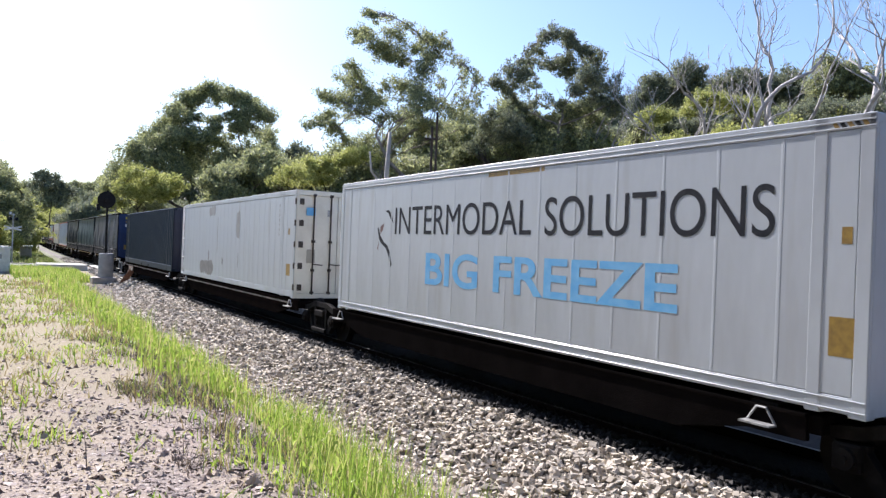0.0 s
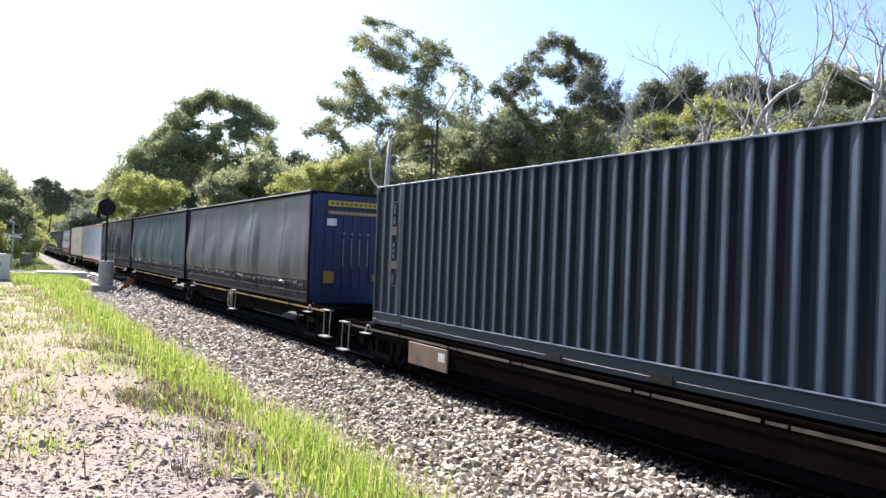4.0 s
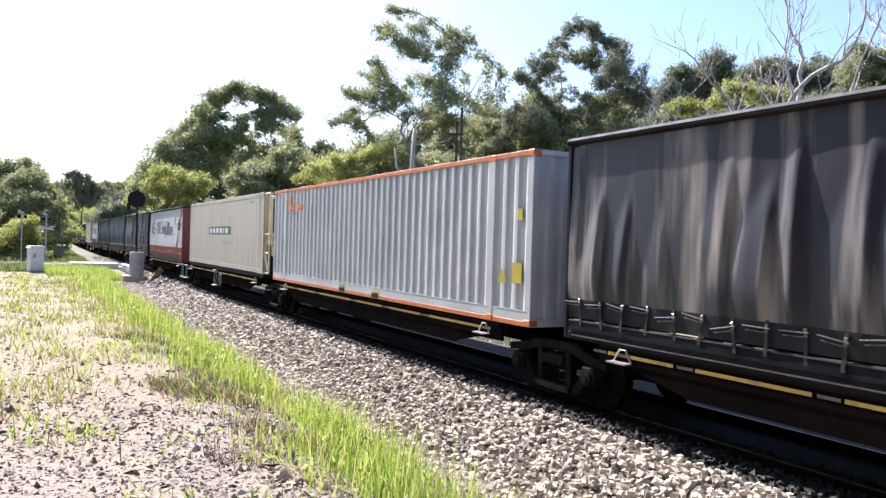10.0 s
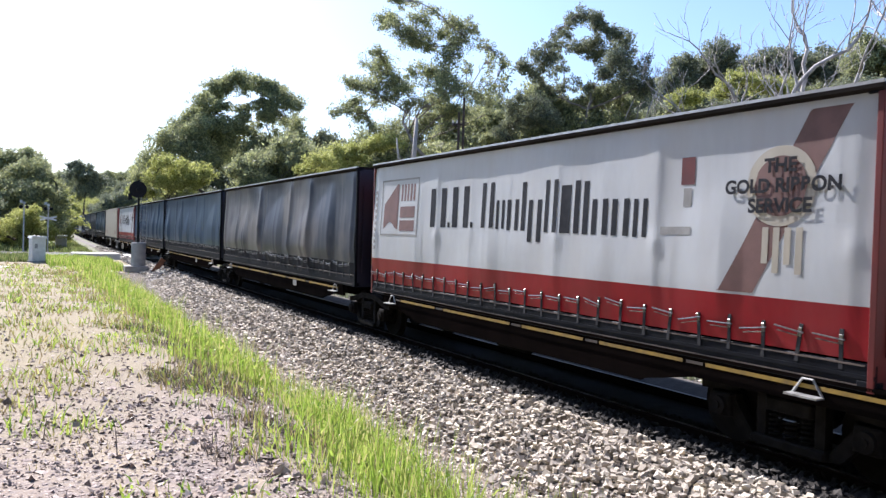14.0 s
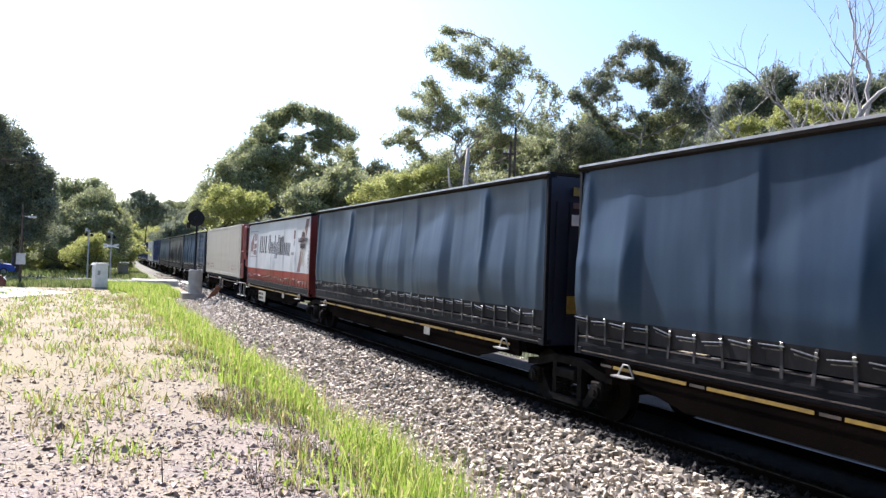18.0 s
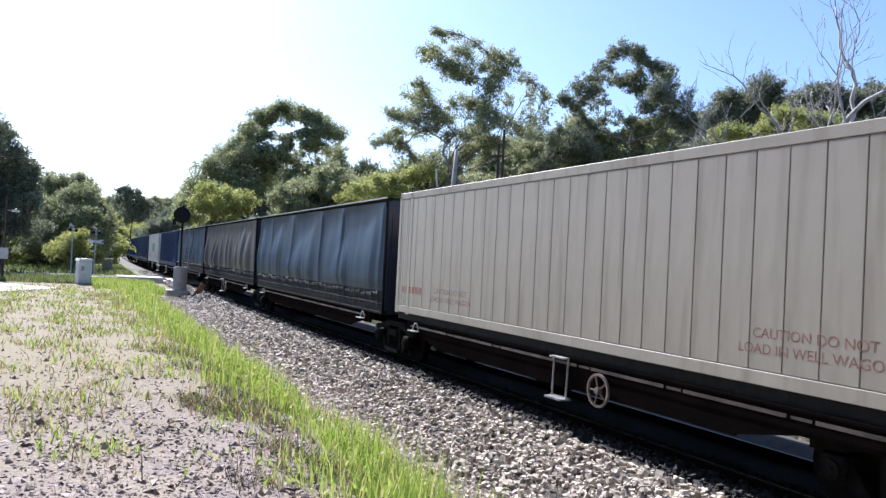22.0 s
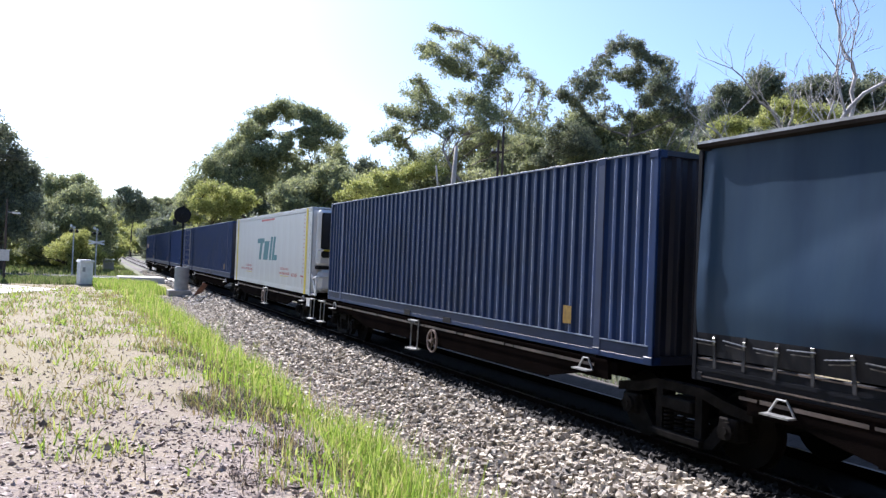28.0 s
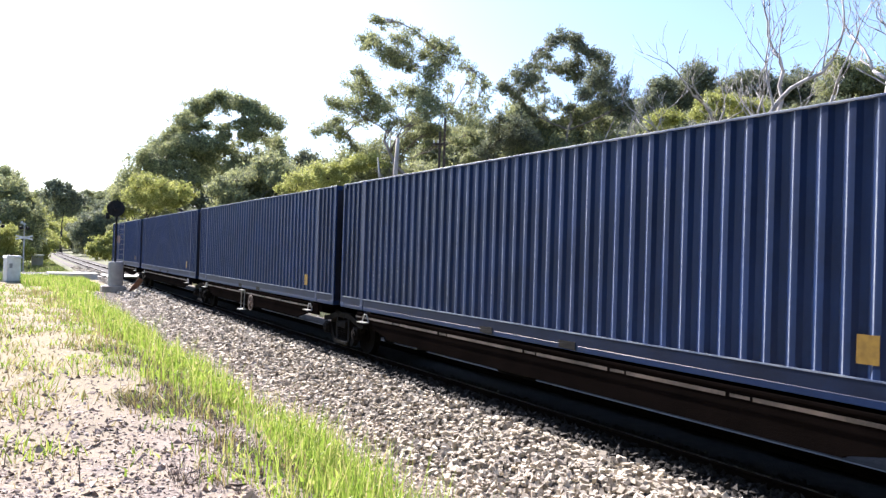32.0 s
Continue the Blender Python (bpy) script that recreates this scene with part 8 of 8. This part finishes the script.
# leafy weeds between the blades: small leaves held at all heights
k = rg.integers(2, 11, n)
x, y = np.repeat(tx, k), np.repeat(ty, k)
x, y = x + rg.normal(0, 0.09, len(x)), y + rg.normal(0, 0.09, len(x))
up = np.repeat(rg.uniform(0.10, 0.46, n) * np.exp(-(tu / 1.3) ** 2), k) * rg.random(len(x)) ** 0.7
blades("weeds", x, y, rg.uniform(0.03, 0.075, len(x)), 0.007 + 0.0006 * np.maximum(y, 0), M_GRASS, 15, "leafy green weeds among the long grass", lean=0.9, lift=ground_z(x, y) + up)
x, y = clumped(9000, 3.4, 40, 1.6, lambda y: 1.6 - 0.01 * y, lambda y: 4.3 + 0.02 * y, bias=-0.3)
blades("dry_grass", x, y, rg.uniform(0.06, 0.26, len(x)), 0.003 + 0.0004 * y, M_DRY, 12, "dry straw among the green grass", lean=0.3)
x, y = clumped(9000, 7, 46, 1.3, lambda y: -1.2 - 0.1 * y, lambda y: 2.1 + 0 * y, bias=-0.4)
blades("grass", x, y, rg.uniform(0.05, 0.22, len(x)), 0.004 + 0.0005 * y, M_GRASS, 2, "scattered green grass on the bank", lean=0.5)
x, y = clumped(15000, 8, 50, 1.3, lambda y: -2 - 0.22 * y, lambda y: 1.7 + 0 * y, bias=0.3)
blades("dry_grass", x, y, rg.uniform(0.03, 0.15, len(x)), 0.004 + 0.0005 * y, M_DRY, 3, "dry straw-coloured grass on the bank", lean=0.7)
x, y = clumped(4500, 3.6, 11, 1.0, lambda y: -2.2 - 0.1 * y, lambda y: 2.6 + 0 * y, bias=-1.0)
blades("dry_grass", x, y, rg.uniform(0.03, 0.10, len(x)), 0.004 + 0 * y, M_DRY, 4, "short dry weeds among the gravel")
x, y = clumped(16000, 3.4, 15, 1.2, lambda y: 1.2 + 0.03 * y, lambda y: 2.7 + 0 * y, bias=-0.5)
blades("dead_stalks", x, y, rg.uniform(0.03, 0.15, len(x)), 0.0035 + 0 * y, M_STALK, 5, "dark dead stalks along the edge of the grass", lean=0.6)
x, y = clumped(50, 4, 20, 1.0, lambda y: -2.6 - 0.1 * y, lambda y: 1.6 + 0 * y)
blades("dead_stalks", x, y, rg.uniform(0.12, 0.34, len(x)), 0.005 + 0 * y, M_STALK, 6, "upright dead weed stalks on the gravel", lean=0.1)
x, y = clumped(1500, 4.5, 30, 1.3, lambda y: 4.0 + 0.04 * y, lambda y: 5.4 + 0.017 * y, bias=-2.0)
blades("weeds", x, y, rg.uniform(0.1, 0.4, len(x)), 0.008 + 0 * y, M_GRASS, 7, "green weeds among the ballast", lift=np.full(len(x), -0.5))
x, y = clumped(14000, 52, 60.5, 1.0, lambda y: -16 + 0 * y, lambda y: 1.5 + 0 * y, bias=1.0)
blades("grass", x, y, rg.uniform(0.15, 0.42, len(x)), 0.03 + 0 * y, M_VERGE, 8, "green verge before the crossing")
x, y = clumped(8000, 46, 56.5, 1.0, lambda y: 1.9 + 0 * y, lambda y: 5.2 + 0.012 * y, bias=1.6)
blades("grass", x, y, rg.uniform(0.2, 0.5, len(x)), 0.02 + 0 * y, M_GRASS, 13, "green grass between the signal and the crossing")
x, y = clumped(12000, 69, 92, 1.0, lambda y: -26 + 0 * y, lambda y: 5.0 + 0 * y, bias=0.8)
blades("grass", x, y, rg.uniform(0.15, 0.5, len(x)), 0.04 + 0 * y, M_VERGE, 9, "green verge beyond the crossing")
y = 70 + 110 * rg.random(9000) ** 1.3
x = 8.42 + 0.017 * y + 8e-5 * np.maximum(y - 15, 0) ** 2 + rg.uniform(-7.5, -3.4, 9000)
blades("grass", x, y, rg.uniform(0.15, 0.5, 9000), 0.03 + 0.0004 * y, M_VERGE, 14, "rough grass along the line beyond the crossing", lift=np.full(9000, -0.35))
x, y = clumped(30000, -2, 60, 1.0, lambda y: 28 + 0.017 * y - 8 * np.clip((y - 30) / 60, 0, 1), lambda y: 48 + 0.017 * y - 18 * np.clip((y - 30) / 60, 0, 1), bias=1.0)
blades("dry_grass", x, y, rg.uniform(0.15, 0.6, len(x)), 0.03 + 0 * y, M_DRY, 10, "dry yellow grass below the cutting")

# added dark strip: it blocks the sunlit ground visible under the wagons
y = 3 + 60 * rg.random(9000)
x = 8.42 + 0.017 * y + 8e-5 * np.maximum(y - 15, 0) ** 2 + rg.uniform(2.7, 5.2, 9000)
blades("weeds", x, y, rg.uniform(0.2, 0.6, 9000), rg.uniform(0.012, 0.03, 9000), M_LEAFDARK, 11, "dark weeds added on the far side of the track to block bright ground", lift=np.full(9000, -0.42))

# ---- the rock face of the cutting ----
def cutting():
    """A steep broken face: blocks in uneven courses, standing proud of the slope, with rubble at the foot."""
    rng = np.random.default_rng(31)
    n = 9000
    y = rng.uniform(-14, 66, n)
    k = rng.random(n)
    edge = 40 - 28 * np.clip((y - 30) / 60, 0, 1)
    wander = 0.5 * np.sin(y * 0.7) + 0.35 * np.sin(y * 1.9 + 1.0) + 0.2 * np.sin(y * 4.3)
    x = 8.42 + 0.017 * y + 8e-5 * np.maximum(y - 15, 0) ** 2 + edge + 0.1 + 2.5 * k - 0.25 + 0.3 * wander * (k < 0.9)
    p = np.stack([x, y, ground_z(x, y) + rng.uniform(-0.25, 0.2, n)], -1)
    ob = new("rock_face", stones("rock_face", p, rng.gamma(2.0, 0.10, n) + 0.09, M_ROCK, 41, 1.0))
    tagged(ob, "dark broken rock of the cutting beyond the track", "rock", kind="stuff")


M_ROCK = stonemat("dark_cutting_rock", [(0.07, 0.045, 0.042), (0.15, 0.10, 0.092), (0.23, 0.165, 0.15), (0.36, 0.285, 0.26)])
cutting()


# ---- what moves ----
def motions():
    for thing, y0, z in MOVING:
        walk(thing, places(y0, z))


near_stones()
motions()
